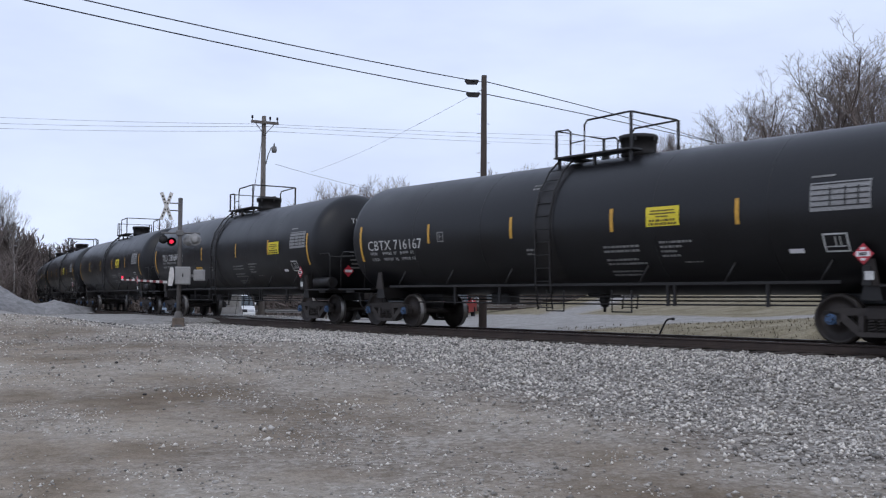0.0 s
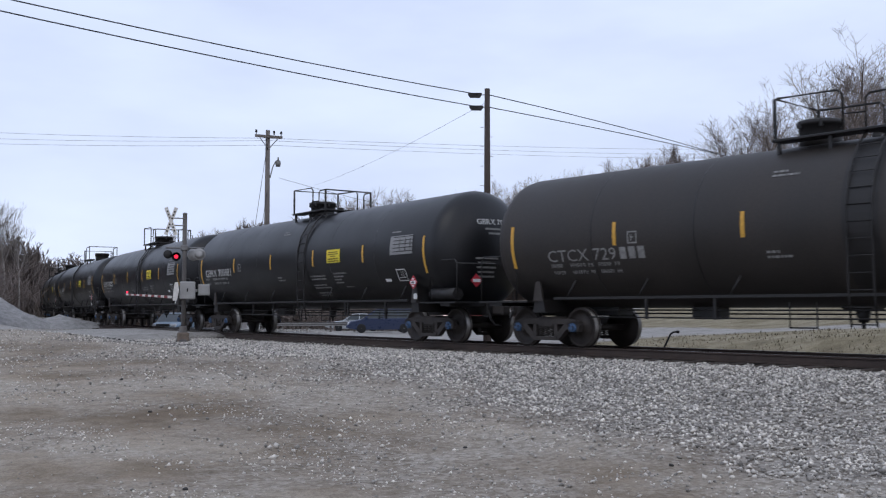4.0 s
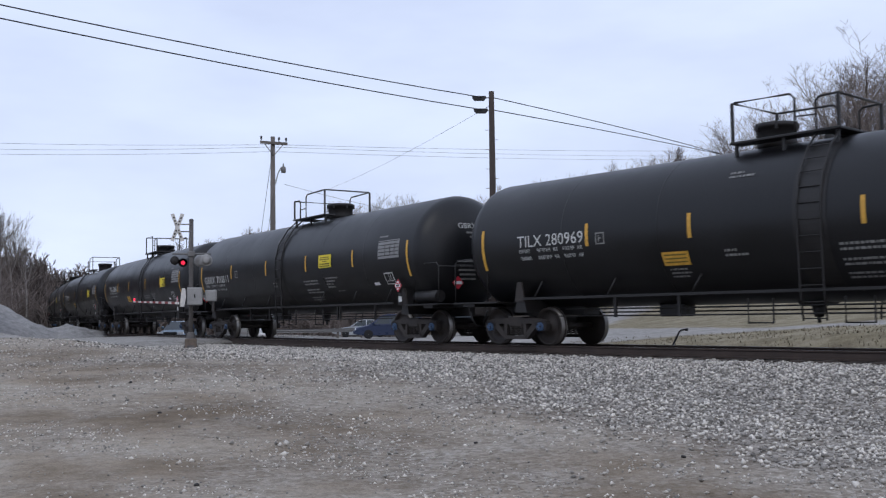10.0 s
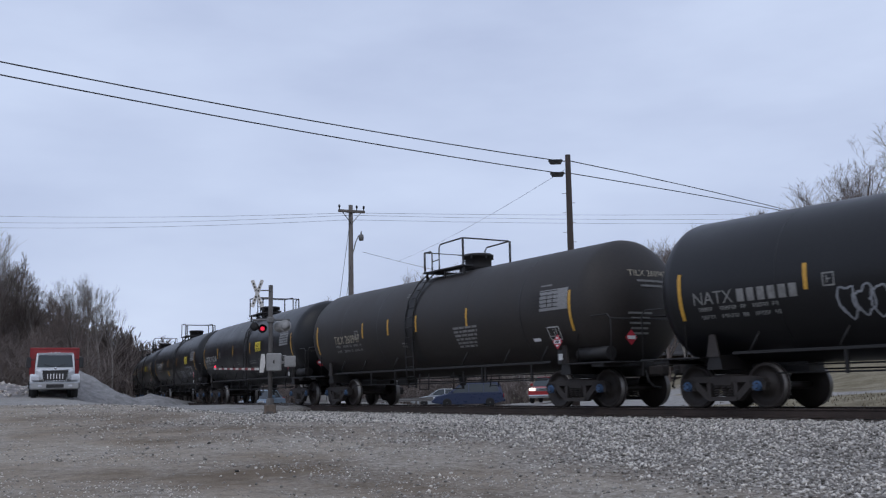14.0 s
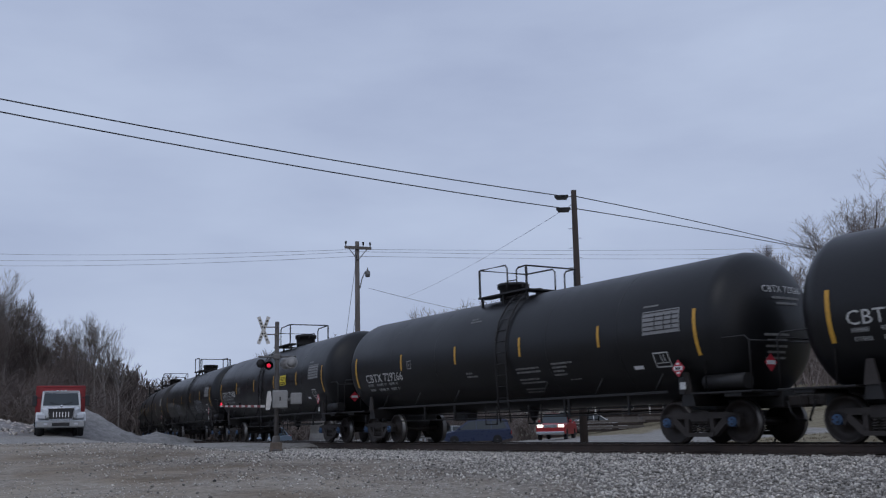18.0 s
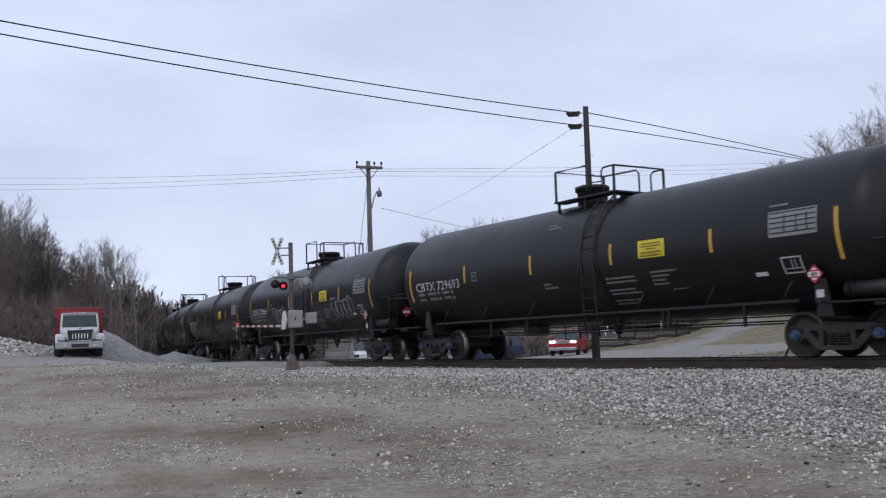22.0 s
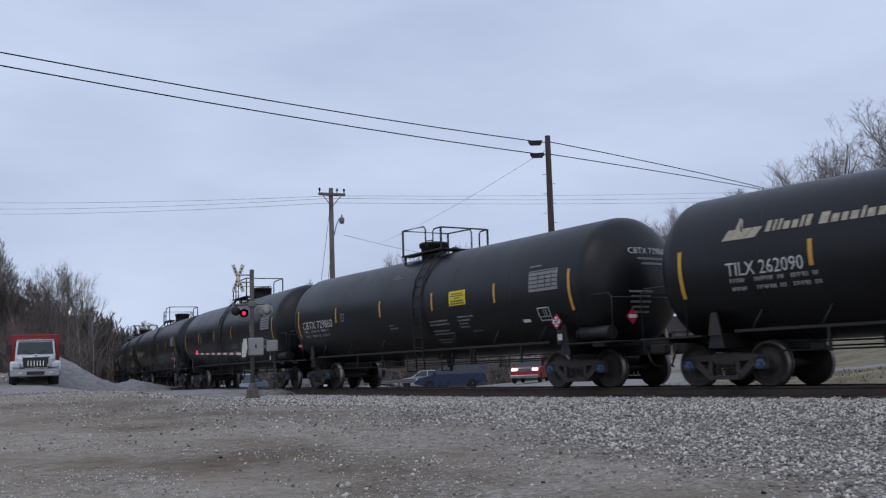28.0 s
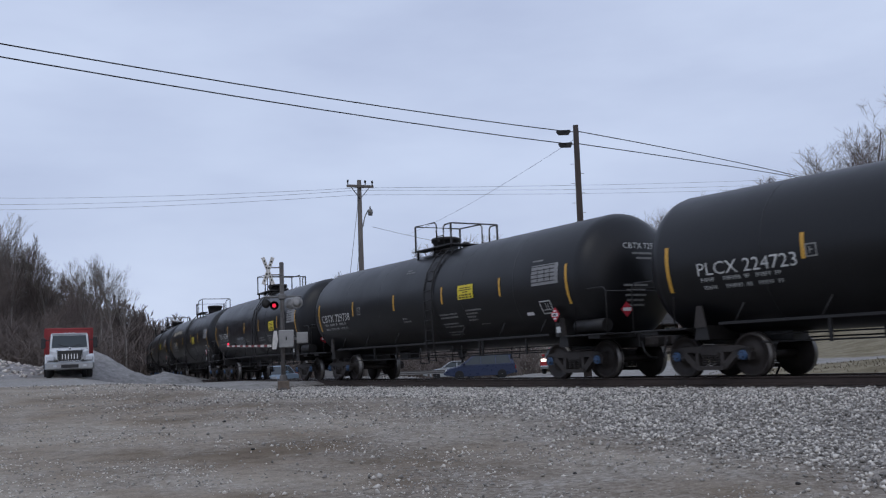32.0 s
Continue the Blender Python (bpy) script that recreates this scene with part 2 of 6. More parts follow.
LINE_Y += 16.0684 - LINE_Y[_i0]


def on_track(s, lat=0.0, z=0.0):
    """The place at station s, lat metres to the far side of the centre line, and the heading there."""
    x, y, h = (float(np.interp(s, STATION, a)) for a in (LINE_X, LINE_Y, HEAD))
    return Vector((x - lat * math.sin(h), y + lat * math.cos(h), z)), h


def track_coords(x, y):
    """Arrays of station and lateral distance for points of the ground."""
    pick = slice(0, None, 4)
    lx, ly, lh, ls = LINE_X[pick], LINE_Y[pick], HEAD[pick], STATION[pick]
    s, lat = np.empty(x.shape), np.empty(x.shape)
    flat_x, flat_y, fs, fl = x.ravel(), y.ravel(), s.ravel(), lat.ravel()
    for i in range(0, len(flat_x), 4000):
        px, py = flat_x[i:i + 4000, None], flat_y[i:i + 4000, None]
        k = np.argmin((px - lx) ** 2 + (py - ly) ** 2, axis=1)
        dx, dy = px[:, 0] - lx[k], py[:, 0] - ly[k]
        fs[i:i + 4000] = ls[k] + dx * np.cos(lh[k]) + dy * np.sin(lh[k])
        fl[i:i + 4000] = -dx * np.sin(lh[k]) + dy * np.cos(lh[k])
    return fs.reshape(x.shape), fl.reshape(x.shape)


def smooth(a, b, v):
    t = np.clip((v - a) / (b - a), 0, 1)
    return t * t * (3 - 2 * t)


def waves(x, y, size, seed):
    """Cheap even noise, about -1 to 1."""
    r = np.random.RandomState(seed)
    out = np.zeros(np.shape(x))
    for i in range(6):
        a, w, p = r.uniform(0, 6.28), r.uniform(0.6, 1.7), r.uniform(0, 6.28)
        out = out + np.sin((x * math.cos(a) + y * math.sin(a)) * 6.28 * w / size + p)
    return out / 3.2


CROSS_S0, CROSS_S1 = -46.0, -36.0


def ground_height(x, y):
    s, lat = track_coords(x, y)
    # the lot, which climbs gently from the camera to the road
    lot = -1.02 + 1.22 * smooth(2, 36, y + 0.25 * np.maximum(-x, 0)) + 0.35 * smooth(34, 60, y) - 0.05 * smooth(0, 20, x)
    lot = lot + 0.035 * waves(x, y, 9.0, 3) + 0.012 * waves(x, y, 2.2, 4)
    near_edge = np.minimum(lot, -0.24)
    shoulder = -0.24 + (near_edge + 0.24) * smooth(1.75, 7.5, -lat)
    near = np.where(-lat < 1.75, -0.24, shoulder)
    near = near + (lot - near) * smooth(4.5, 9.0, -lat)
    # beyond the track: a shallow ditch, the gravel road and yard, a grass bank that climbs to the wooded hill
    level = np.clip(-0.55 + 0.085 * (x - 4), -0.75, 0.55) - 0.38 * smooth(16, 38, lat) * (1 - smooth(4, 14, x))
    far = -0.24 - 0.5 * smooth(1.75, 3.4, lat)
    far = far + (level - far) * smooth(4.0, 7.2, lat)
    far = far + np.minimum(30, np.maximum(0, lat - 12.6 - 2.6 * np.maximum(0, 13 - x))) * 0.085 * smooth(13, 24, x)
    far = far + 5.0 * smooth(46, 80, lat) * smooth(24, 50, x) + 9 * smooth(110, 220, lat) * smooth(-30, 25, x)
    far = far + 0.03 * waves(x, y, 6.0, 9)
    z = np.where(lat > 0, far, near)
    # the left hill behind the gravel piles
    z = z + 3.0 * smooth(70, 140, y - 0.3 * x) * smooth(6, 25, -lat) * (lat < 0)
    # the level crossing lies flush with the rails
    cross = smooth(CROSS_S0 - 3, CROSS_S0, s) * (1 - smooth(CROSS_S1, CROSS_S1 + 2.2, s)) * (1 - smooth(3.0, 8.0, abs(lat)))
    z = z * (1 - cross) + (-0.015) * cross
    return z


def height_at(x, y):
    return float(ground_height(np.array([float(x)]), np.array([float(y)]))[0])


def spread(lo, hi, fine_lo, fine_hi, fine, grow=1.13):
    v = list(np.arange(fine_lo, fine_hi + fine / 2, fine))
    d = fine
    while v[-1] < hi:
        d *= grow
        v.append(v[-1] + d)
    d = fine
    while v[0] > lo:
        d *= grow
        v.insert(0, v[0] - d)
    return np.array(v)


def ground_material():
    m = bpy.data.materials.new("lot_and_gravel")
    m.use_nodes = True
    n, l = m.node_tree.nodes, m.node_tree.links
    s = n["Principled BSDF"]
    s.inputs["Roughness"].default_value = 0.95
    s.inputs["Specular IOR Level"].default_value = 0.2
    at = n.new("ShaderNodeTexCoord")
    zone = n.new("ShaderNodeVertexColor")
    zone.layer_name = "zone"
    sep = n.new("ShaderNodeSeparateColor")
    l.new(zone.outputs["Color"], sep.inputs["Color"])

    def noise_node(scale, detail=4.0, rough=0.6, kind="ShaderNodeTexNoise"):
        t = n.new(kind)
        t.inputs["Scale"].default_value = scale
        if kind == "ShaderNodeTexNoise":
            t.inputs["Detail"].default_value, t.inputs["Roughness"].default_value = detail, rough
        l.new(at.outputs["Object"], t.inputs["Vector"])
        return t

    def ramp(src, *stops):
        r = n.new("ShaderNodeValToRGB")
        while len(r.color_ramp.elements) < len(stops):
            r.color_ramp.elements.new(0.5)
        for e, (p, c) in zip(r.color_ramp.elements, stops):
            e.position, e.color = p, (*c, 1)
        l.new(src, r.inputs["Fac"])
        return r.outputs["Color"]

    def mixed(fac, a, b, mode="MIX"):
        x = n.new("ShaderNodeMix")
        x.data_type, x.blend_type = "RGBA", mode
        if isinstance(fac, float):
            x.inputs["Factor"].default_value = fac
        else:
            l.new(fac, x.inputs["Factor"])
        l.new(a, x.inputs["A"])
        l.new(b, x.inputs["B"])
        return x.outputs["Result"]

    grains = noise_node(34, 3, 0.7)
    cells = noise_node(17, kind="ShaderNodeTexVoronoi")
    broad = noise_node(0.22, 5, 0.55)
    patch = noise_node(0.9, 5, 0.6)
    dirt = ramp(broad.outputs["Fac"], (0.38, (0.185, 0.143, 0.100)), (0.47, (0.285, 0.234, 0.176)), (0.58, (0.395, 0.343, 0.275)))
    pebbles = ramp(cells.outputs["Color"], (0.15, (0.17, 0.15, 0.125)), (0.55, (0.32, 0.295, 0.262)), (0.85, (0.50, 0.48, 0.445)))
    speck = ramp(patch.outputs["Fac"], (0.40, (0, 0, 0)), (0.62, (1, 1, 1)))
    low = n.new("ShaderNodeMath")
    low.operation = "MULTIPLY"
    low.inputs[1].default_value = 0.36
    l.new(speck, low.inputs[0])
    dirt2 = mixed(low.outputs["Value"], dirt, pebbles)
    # gravel bed in darkened tones: shade of the gaps between loose stones, as colour
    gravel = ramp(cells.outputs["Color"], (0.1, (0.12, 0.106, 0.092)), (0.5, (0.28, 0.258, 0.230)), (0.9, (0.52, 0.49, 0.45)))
    grass = ramp(patch.outputs["Fac"], (0.3, (0.15, 0.125, 0.075)), (0.5, (0.25, 0.215, 0.135)), (0.7, (0.33, 0.29, 0.20)))
    road = ramp(patch.outputs["Fac"], (0.3, (0.30, 0.285, 0.265)), (0.7, (0.40, 0.385, 0.36)))
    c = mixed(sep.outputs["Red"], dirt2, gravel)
    c = mixed(sep.outputs["Green"], c, grass)
    c = mixed(sep.outputs["Blue"], c, road)
    fine = ramp(grains.outputs["Fac"], (0.3, (0.62, 0.62, 0.62)), (0.7, (1.12, 1.12, 1.12)))
    c = mixed(0.8, c, fine, "MULTIPLY")
    mottle = noise_node(3.4, 6, 0.68)
    c = mixed(0.75, c, ramp(mottle.outputs["Fac"], (0.34, (0.66, 0.63, 0.59)), (0.52, (1.0, 1.0, 1.0)), (0.68, (1.16, 1.15, 1.13))), "MULTIPLY")
    l.new(c, s.inputs["Base Color"])
    b = n.new("ShaderNodeBump")
    b.inputs["Strength"].default_value, b.inputs["Distance"].default_value = 0.6, 0.03
    add = n.new("ShaderNodeMath")
    add.operation = "ADD"
    l.new(cells.outputs["Distance"], add.inputs[0])
    l.new(grains.outputs["Fac"], add.inputs[1])
    l.new(add.outputs["Value"], b.inputs["Height"])
    l.new(b.outputs["Normal"], s.inputs["Normal"])
    return m


def build_ground():
    xs = spread(-1500, 1500, -16, 16, 0.28)
    ys = spread(-900, 2500, 3, 40, 0.28)
    gx, gy = np.meshgrid(xs, ys)
    gz = ground_height(gx, gy)
    s, lat = track_coords(gx, gy)
    nx, ny = len(xs), len(ys)
    idx = np.arange(nx * ny).reshape(ny, nx)
    faces = np.stack([idx[:-1, :-1], idx[:-1, 1:], idx[1:, 1:], idx[1:, :-1]], -1).reshape(-1, 4)
    me = bpy.data.meshes.new("ground")
    me.from_pydata(np.stack([gx, gy, gz], -1).reshape(-1, 3).tolist(), [], faces.tolist())
    wob = waves(gx, gy, 7.0, 21) * 0.8 + waves(gx, gy, 2.4, 22) * 0.35
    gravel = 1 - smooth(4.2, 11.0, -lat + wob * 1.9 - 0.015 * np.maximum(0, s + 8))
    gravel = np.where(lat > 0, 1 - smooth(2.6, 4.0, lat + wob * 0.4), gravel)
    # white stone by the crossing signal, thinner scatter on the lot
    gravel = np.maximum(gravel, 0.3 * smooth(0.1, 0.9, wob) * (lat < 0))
    # the paved road comes from the left, over the crossing, and on to the yard behind
    road = smooth(CROSS_S0 - 6, CROSS_S0 - 3.5, s + 0.25 * lat) * (1 - smooth(CROSS_S1 + 0.5, CROSS_S1 + 1.5, s)) * (abs(lat) < 14)
    left_road = smooth(35, 37.5, gy + 0.10 * gx) * (1 - smooth(52, 54, gy + 0.10 * gx)) * (lat < -3) * (gx < 0)
    near_side = 6.6 + 3.3 * smooth(5, 11, gx)
    yard = smooth(0, 1.0, lat + wob * 0.3 - near_side) * (1 - smooth(0, 0.8, lat + wob * 0.2 - 12.2 - 2.6 * np.maximum(0, 13 - gx)))
    # a second drive leaves the yard and climbs the bank
    along = (gx - 7.0) * 0.45 + (gy - 50.0) * 0.893
    aside = -(gx - 7.0) * 0.893 + (gy - 50.0) * 0.45
    drive = smooth(-4, 1, along) * (1 - smooth(1.5, 2.2, abs(aside + wob * 0.3))) * (1 - smooth(60, 70, along)) * (lat > 8)
    yard = np.maximum(yard, drive)
    road = np.clip(np.maximum(np.maximum(road, left_road * 0.85), yard), 0, 1)
    grass = np.where(lat > 0, smooth(3.6, 5.2, lat + wob * 0.5), 0) * 0.85
    grass = np.maximum(grass, smooth(60, 75, gy) * (lat < -6))
    col = np.stack([gravel, grass * (road < 0.5), road, np.ones_like(road)], -1).reshape(-1, 4)
    a = me.color_attributes.new("zone", "FLOAT_COLOR", "POINT")
    a.data.foreach_set("color", col.astype(np.float32).ravel())
    me.shade_smooth()
    me.materials.append(ground_material())
    return tagged(new("ground", me), "gravel and dirt lot with worn wheel tracks, sloping up to the railway", "ground", kind="structure")


ground = build_ground()


def build_track():
    """Two rails on ties; the ties lie in the ballast."""
    bm = bmesh.new()
    track = tagged(new("railway_track", None), "single railway track with rusty rails on wooden ties", "track", kind="structure")
    prof = [(-0.075, -0.178), (0.075, -0.178), (0.075, -0.165), (0.012, -0.145), (0.012, -0.045), (0.036, -0.03), (0.036, -0.004), (0.028, 0.0), (-0.028, 0.0), (-0.036, -0.004), (-0.036, -0.03), (-0.012, -0.045), (-0.012, -0.145), (-0.075, -0.165)]
    bm.free()
    for lat in (-0.755, 0.755):
        bm = bmesh.new()
        rows = []
        for s in np.concatenate([np.arange(-300, -60, 4.0), np.arange(-60, 10, 1.0), np.arange(10, 500, 10.0)]):
            p, h = on_track(float(s), lat)
            rows.append([bm.verts.new((p.x - a * math.sin(h), p.y + a * math.cos(h), z)) for a, z in prof])
        for u, v in zip(rows, rows[1:]):
            for i in range(len(prof)):
                j = (i + 1) % len(prof)
                f = bm.faces.new((u[i], u[j], v[j], v[i]))
                f.material_index = 1 if i in (7,) else 0
        bmesh.ops.recalc_face_normals(bm, faces=bm.faces)
        part("rail", bm, [RAIL_STEEL, RAIL_TOP], track, "rusty steel rail with a worn bright head")
    return track


track = build_track()


# ---- the train: black tank cars, coupled, that roll to the far curve ----
PANEL_INK = material("panel_ink", (0.16, 0.12, 0.02), 0.7, vary=0.2, bump=0.0)
TABLE_PAINT = material("pale_table", (0.30, 0.298, 0.295), 0.7, vary=0.3, scale=30, bump=0.0, fine=40)
SPRAY = material("grey_spray_paint", (0.30, 0.31, 0.33), 0.6, vary=0.3, bump=0.0)
CAR, TRUCK_AT, WHEEL_R, AXLE_AT = 18.407, 7.116, 0.457, 0.889
TANK_Z, TANK_R, SEAM = 2.49, 1.59, 7.95


def on_tank(x, h, out=0.006, side=-1):
    """A place on the near side of the tank: x along it, h metres round its skin above the widest line."""
    a = (h + 0.045) / TANK_R
    r = TANK_R + out
    return Vector((x, side * r * math.cos(a), TANK_Z + r * math.sin(a)))


def decal(bm, x0, x1, h0, h1, out=0.006, side=-1, mat=0, lean=0.0):
    n = max(1, int(abs(h1 - h0) / 0.12) + 1)
    rows = []
    for i in range(n + 1):
        h = h0 + (h1 - h0) * i / n
        d = lean * (h - h0)
        rows.append((bm.verts.new(on_tank(x0 + d, h, out, side)), bm.verts.new(on_tank(x1 + d, h, out, side))))
    for a, b in zip(rows, rows[1:]):
        f = bm.faces.new((a[0], a[1], b[1], b[0]))
        f.material_index = mat
    return bm


def lettering(text, size, width=None):
    """The flat mesh data of a text: points and faces, x from 0, baseline at 0."""
    cu = bpy.data.curves.new("text", "FONT")
    cu.body, cu.size, cu.resolution_u = text, size, 2
    ob = bpy.data.objects.new("text", cu)
    scene.collection.objects.link(ob)
    bpy.context.view_layer.update()
    me = bpy.data.meshes.new_from_object(ob.evaluated_get(bpy.context.evaluated_depsgraph_get()))
    bpy.data.objects.remove(ob)
    bpy.data.curves.remove(cu)
    v = np.array([q.co[:2] for q in me.vertices])
    f = [list(q.vertices) for q in me.polygons]
    bpy.data.meshes.remove(me)
    lo, hi = v.min(0), v.max(0)
    k = (width / (hi[0] - lo[0])) if width else 1.0
    v[:, 0] = (v[:, 0] - lo[0]) * k
    return v, f


def text_on_tank(text, x0, h0, height, width, mat, parent, name="reporting_mark"):
    v, f = lettering(text, height * 1.42, width)
    me = bpy.data.meshes.new(name)
    me.from_pydata([tuple(on_tank(x0 + a, h0 + b, 0.012)) for a, b in v], [], f)
    me.materials.append(mat)
    return put(name, me, parent)


def stencil(tank, x0, h0, rows, height, gap, seed, words, label="small faded white stencilled line"):
    """Illegible stencil, each line a part of its own."""
    h = h0
    for k, w in enumerate(rows):
        if w:
            bm = bmesh.new()
            bars(bm, x0, h, [w], height, 0.0, seed + k, 0, words)
            part("stencil_line", bm, FADED_PAINT, tank, label)
        h -= height + gap


def bars(bm, x0, h0, rows, height=0.07, gap=0.05, seed=1, mat=0, words=True):
    """Lines of small illegible stencil, row lengths in metres, from the top down."""
    r = random.Random(seed)
    h = h0
    for w in rows:
        x = x0
        while x < x0 + w - 0.02:
            fine = height < 0.06
            d = min((r.uniform(0.03, 0.11) if fine else r.uniform(0.12, 0.34)) if words else w, x0 + w - x)
            decal(bm, x, x + d, h - height, h, 0.008, mat=mat)
            x += d + (r.uniform(0.012, 0.03) if fine else r.uniform(0.035, 0.06))
        h -= height + gap
    return bm


def on_end(y, z, out=0.012):
    """A place on the rounded end that faces back along the train."""
    r2 = (y * y + z * z) / TANK_R ** 2
    return Vector((SEAM + 0.78 * math.sqrt(max(0.0, 1 - r2)) + out, y, TANK_Z + z))


def end_text(text, z0, height, width, mat, parent):
    v, f = lettering(text, height * 1.42, width)
    me = bpy.data.meshes.new("end_mark")
    me.from_pydata([tuple(on_end(a - width / 2 + 0.1, z0 + b, 0.03)) for a, b in v], [], f)
    me.materials.append(mat)
    return put("end_mark", me, parent)


def end_bar(z0, width, height, mat, parent, shift=0.0):
    bm = bmesh.new()
    n = 6
    lo = [bm.verts.new(on_end(-width / 2 + shift + width * i / n, z0, 0.02)) for i in range(n + 1)]
    hi = [bm.verts.new(on_end(-width / 2 + shift + width * i / n, z0 + height, 0.02)) for i in range(n + 1)]
    for i in range(n):
        bm.faces.new((lo[i], lo[i + 1], hi[i + 1], hi[i]))
    return part("stencil_line", bm, mat, parent)


GRAFFITI = {729869: ((-3.95, -0.98, 1.75, 0.85), (3.75, -1.0, 2.2, 0.9)), 10: ((-4.0, -0.95, 1.5, 0.7), (3.0, -1.0, 2.0, 0.8)), 280969: ((2.6, -1.1, 1.2, 0.5), (4.6, -1.05, 2.2, 0.7)), 262348: ((-2.8, -1.0, 1.3, 0.6),)}


def graffiti(tank, x0, h0, w, hh, seed):
    """Sprayed loops and strokes that spell nothing."""
    r = random.Random(seed)
    n = 5
    for k in range(n):
        cx, cw = x0 + w * (k + 0.5) / n, w / n * 0.75
        pts = []
        a0 = r.uniform(0, 6.28)
        wob = [r.uniform(0.7, 1.25) for _ in range(7)]
        for i in range(25):
            a = a0 + 6.28 * 1.12 * i / 24
            q = wob[int(i / 24 * 6)]
            pts.append((cx + cw * q * math.cos(a) * 0.8, h0 + hh * (0.5 + 0.5 * q * math.sin(a) * (0.8 + 0.2 * math.sin(3 * a)))))
        bm = bmesh.new()
        row = []
        for i, (x, h) in enumerate(pts):
            u, v = pts[min(i + 1, 24)], pts[max(i - 1, 0)]
            d = Vector((u[0] - v[0], u[1] - v[1]))
            d = d.normalized() * 0.022 if d.length else Vector((0.02, 0))
            row.append((bm.verts.new(on_tank(x - d.y, h + d.x, 0.009)), bm.verts.new(on_tank(x + d.y, h - d.x, 0.009))))
        for p, q in zip(row, row[1:]):
            bm.faces.new((p[0], p[1], q[1], q[0]))
        part("spray_stroke", bm, SPRAY, tank, "pale sprayed graffiti stroke")


def tank_mesh():
    bm = bmesh.new()
    seg = 48
    prof = []
    for i in range(9):
        a = math.pi / 2 * i / 8
        prof.append((-(SEAM + 0.78 * math.cos(a)), max(0.02, TANK_R * math.sin(a))))
    for x in (-5.3, -5.28, -2.65, -2.63, 0.0, 0.02, 2.65, 2.67, 5.3, 5.32):
        prof.append((x, TANK_R))
    prof += [(-a, r) for a, r in prof[8::-1]]
    lathe(bm, prof, seg, "X", at=(0, 0, TANK_Z))
    me = to_mesh("tank", bm, TANK_BLACK, smooth=True)
    return me


def wheelset_mesh():
    bm = bmesh.new()
    tube(bm, (0, -1.0, 0), (0, 1.0, 0), 0.08, seg=10, mat=0)
    for side in (-1, 1):
        y = side * 0.755
        o = side * 0.065
        lathe(bm, [(y - o - side * 0.03, 0.14), (y - o - side * 0.03, WHEEL_R + 0.025), (y - o, WHEEL_R + 0.025), (y - o + side * 0.02, WHEEL_R), (y + o, WHEEL_R - 0.004), (y + o, WHEEL_R - 0.06), (y + o - side * 0.05, WHEEL_R - 0.075), (y + o - side * 0.07, 0.20), (y + o + side * 0.02, 0.16), (y + o + side * 0.03, 0.09)], 30, "Y", 0)
    bm.normal_update()
    # bright tread, blue end caps with three bolts
    for f in bm.faces:
        c = f.calc_center_median()
        r = math.hypot(c.x, c.z)
        if r > WHEEL_R - 0.02 and abs(f.normal.y) < 0.5:
            f.material_index = 1
    for side in (-1, 1):
        tube(bm, (0, side * 0.98, 0), (0, side * 1.12, 0), 0.105, 0.10, 14, 2)
        tube(bm, (0, side * 1.12, 0), (0, side * 1.145, 0), 0.075, 0.06, 12, 2)
        for k in range(3):
            a = 2 * math.pi * k / 3
            tube(bm, (0.055 * math.cos(a), side * 1.12, 0.055 * math.sin(a)), (0.055 * math.cos(a), side * 1.165, 0.055 * math.sin(a)), 0.016, seg=6, mat=0)
    return to_mesh("wheelset", bm, WHEEL_STEEL, TREAD, CAP_BLUE)


def sideframe_mesh():
    """A cast side frame with its two triangular windows, spring opening and bearing jaws."""
    bm = bmesh.new()
    y0, y1 = -0.075, 0.075
    # top member, arched down to the jaws
    prism(bm, [(-1.05, 0.60), (-0.72, 0.66), (0.72, 0.66), (1.05, 0.60), (1.08, 0.50), (0.70, 0.53), (-0.70, 0.53), (-1.08, 0.50)], y0, y1)
    # bottom member
    prism(bm, [(-0.36, 0.155), (0.36, 0.155), (0.40, 0.24), (-0.40, 0.24)], y0 - 0.03, y1 + 0.03)
    for s in (-1, 1):
        prism(bm, [(s * 0.36, 0.155), (s * 0.44, 0.19), (s * 0.80, 0.50), (s * 0.72, 0.56), (s * 0.60, 0.52), (s * 0.33, 0.27)], y0, y1)
        prism(bm, [(s * 0.30, 0.22), (s * 0.40, 0.22), (s * 0.38, 0.56), (s * 0.28, 0.56)], y0, y1)
        prism(bm, [(s * 0.70, 0.56), (s * 0.74, 0.36), (s * 0.78, 0.36), (s * 0.80, 0.50), (s * 0.98, 0.50), (s * 1.0, 0.36), (s * 1.05, 0.36), (s * 1.09, 0.52), (s * 1.0, 0.62)], y0, y1)
        box(bm, s * 0.889 - 0.13, s * 0.889 + 0.13, y0 + 0.01, y1 - 0.01, 0.44, 0.56, 0.02)
    return to_mesh("side_frame", bm, TRUCK_GREY)


def spring_mesh():
    bm = bmesh.new()
    pts = [(0.062 * math.cos(a), 0.062 * math.sin(a), 0.245 + 0.20 * a / (2 * math.pi * 4)) for a in np.linspace(0, 2 * math.pi * 4, 29)]
    bent(bm, pts, 0.017, 5)
    return to_mesh("spring", bm, TRUCK_GREY)


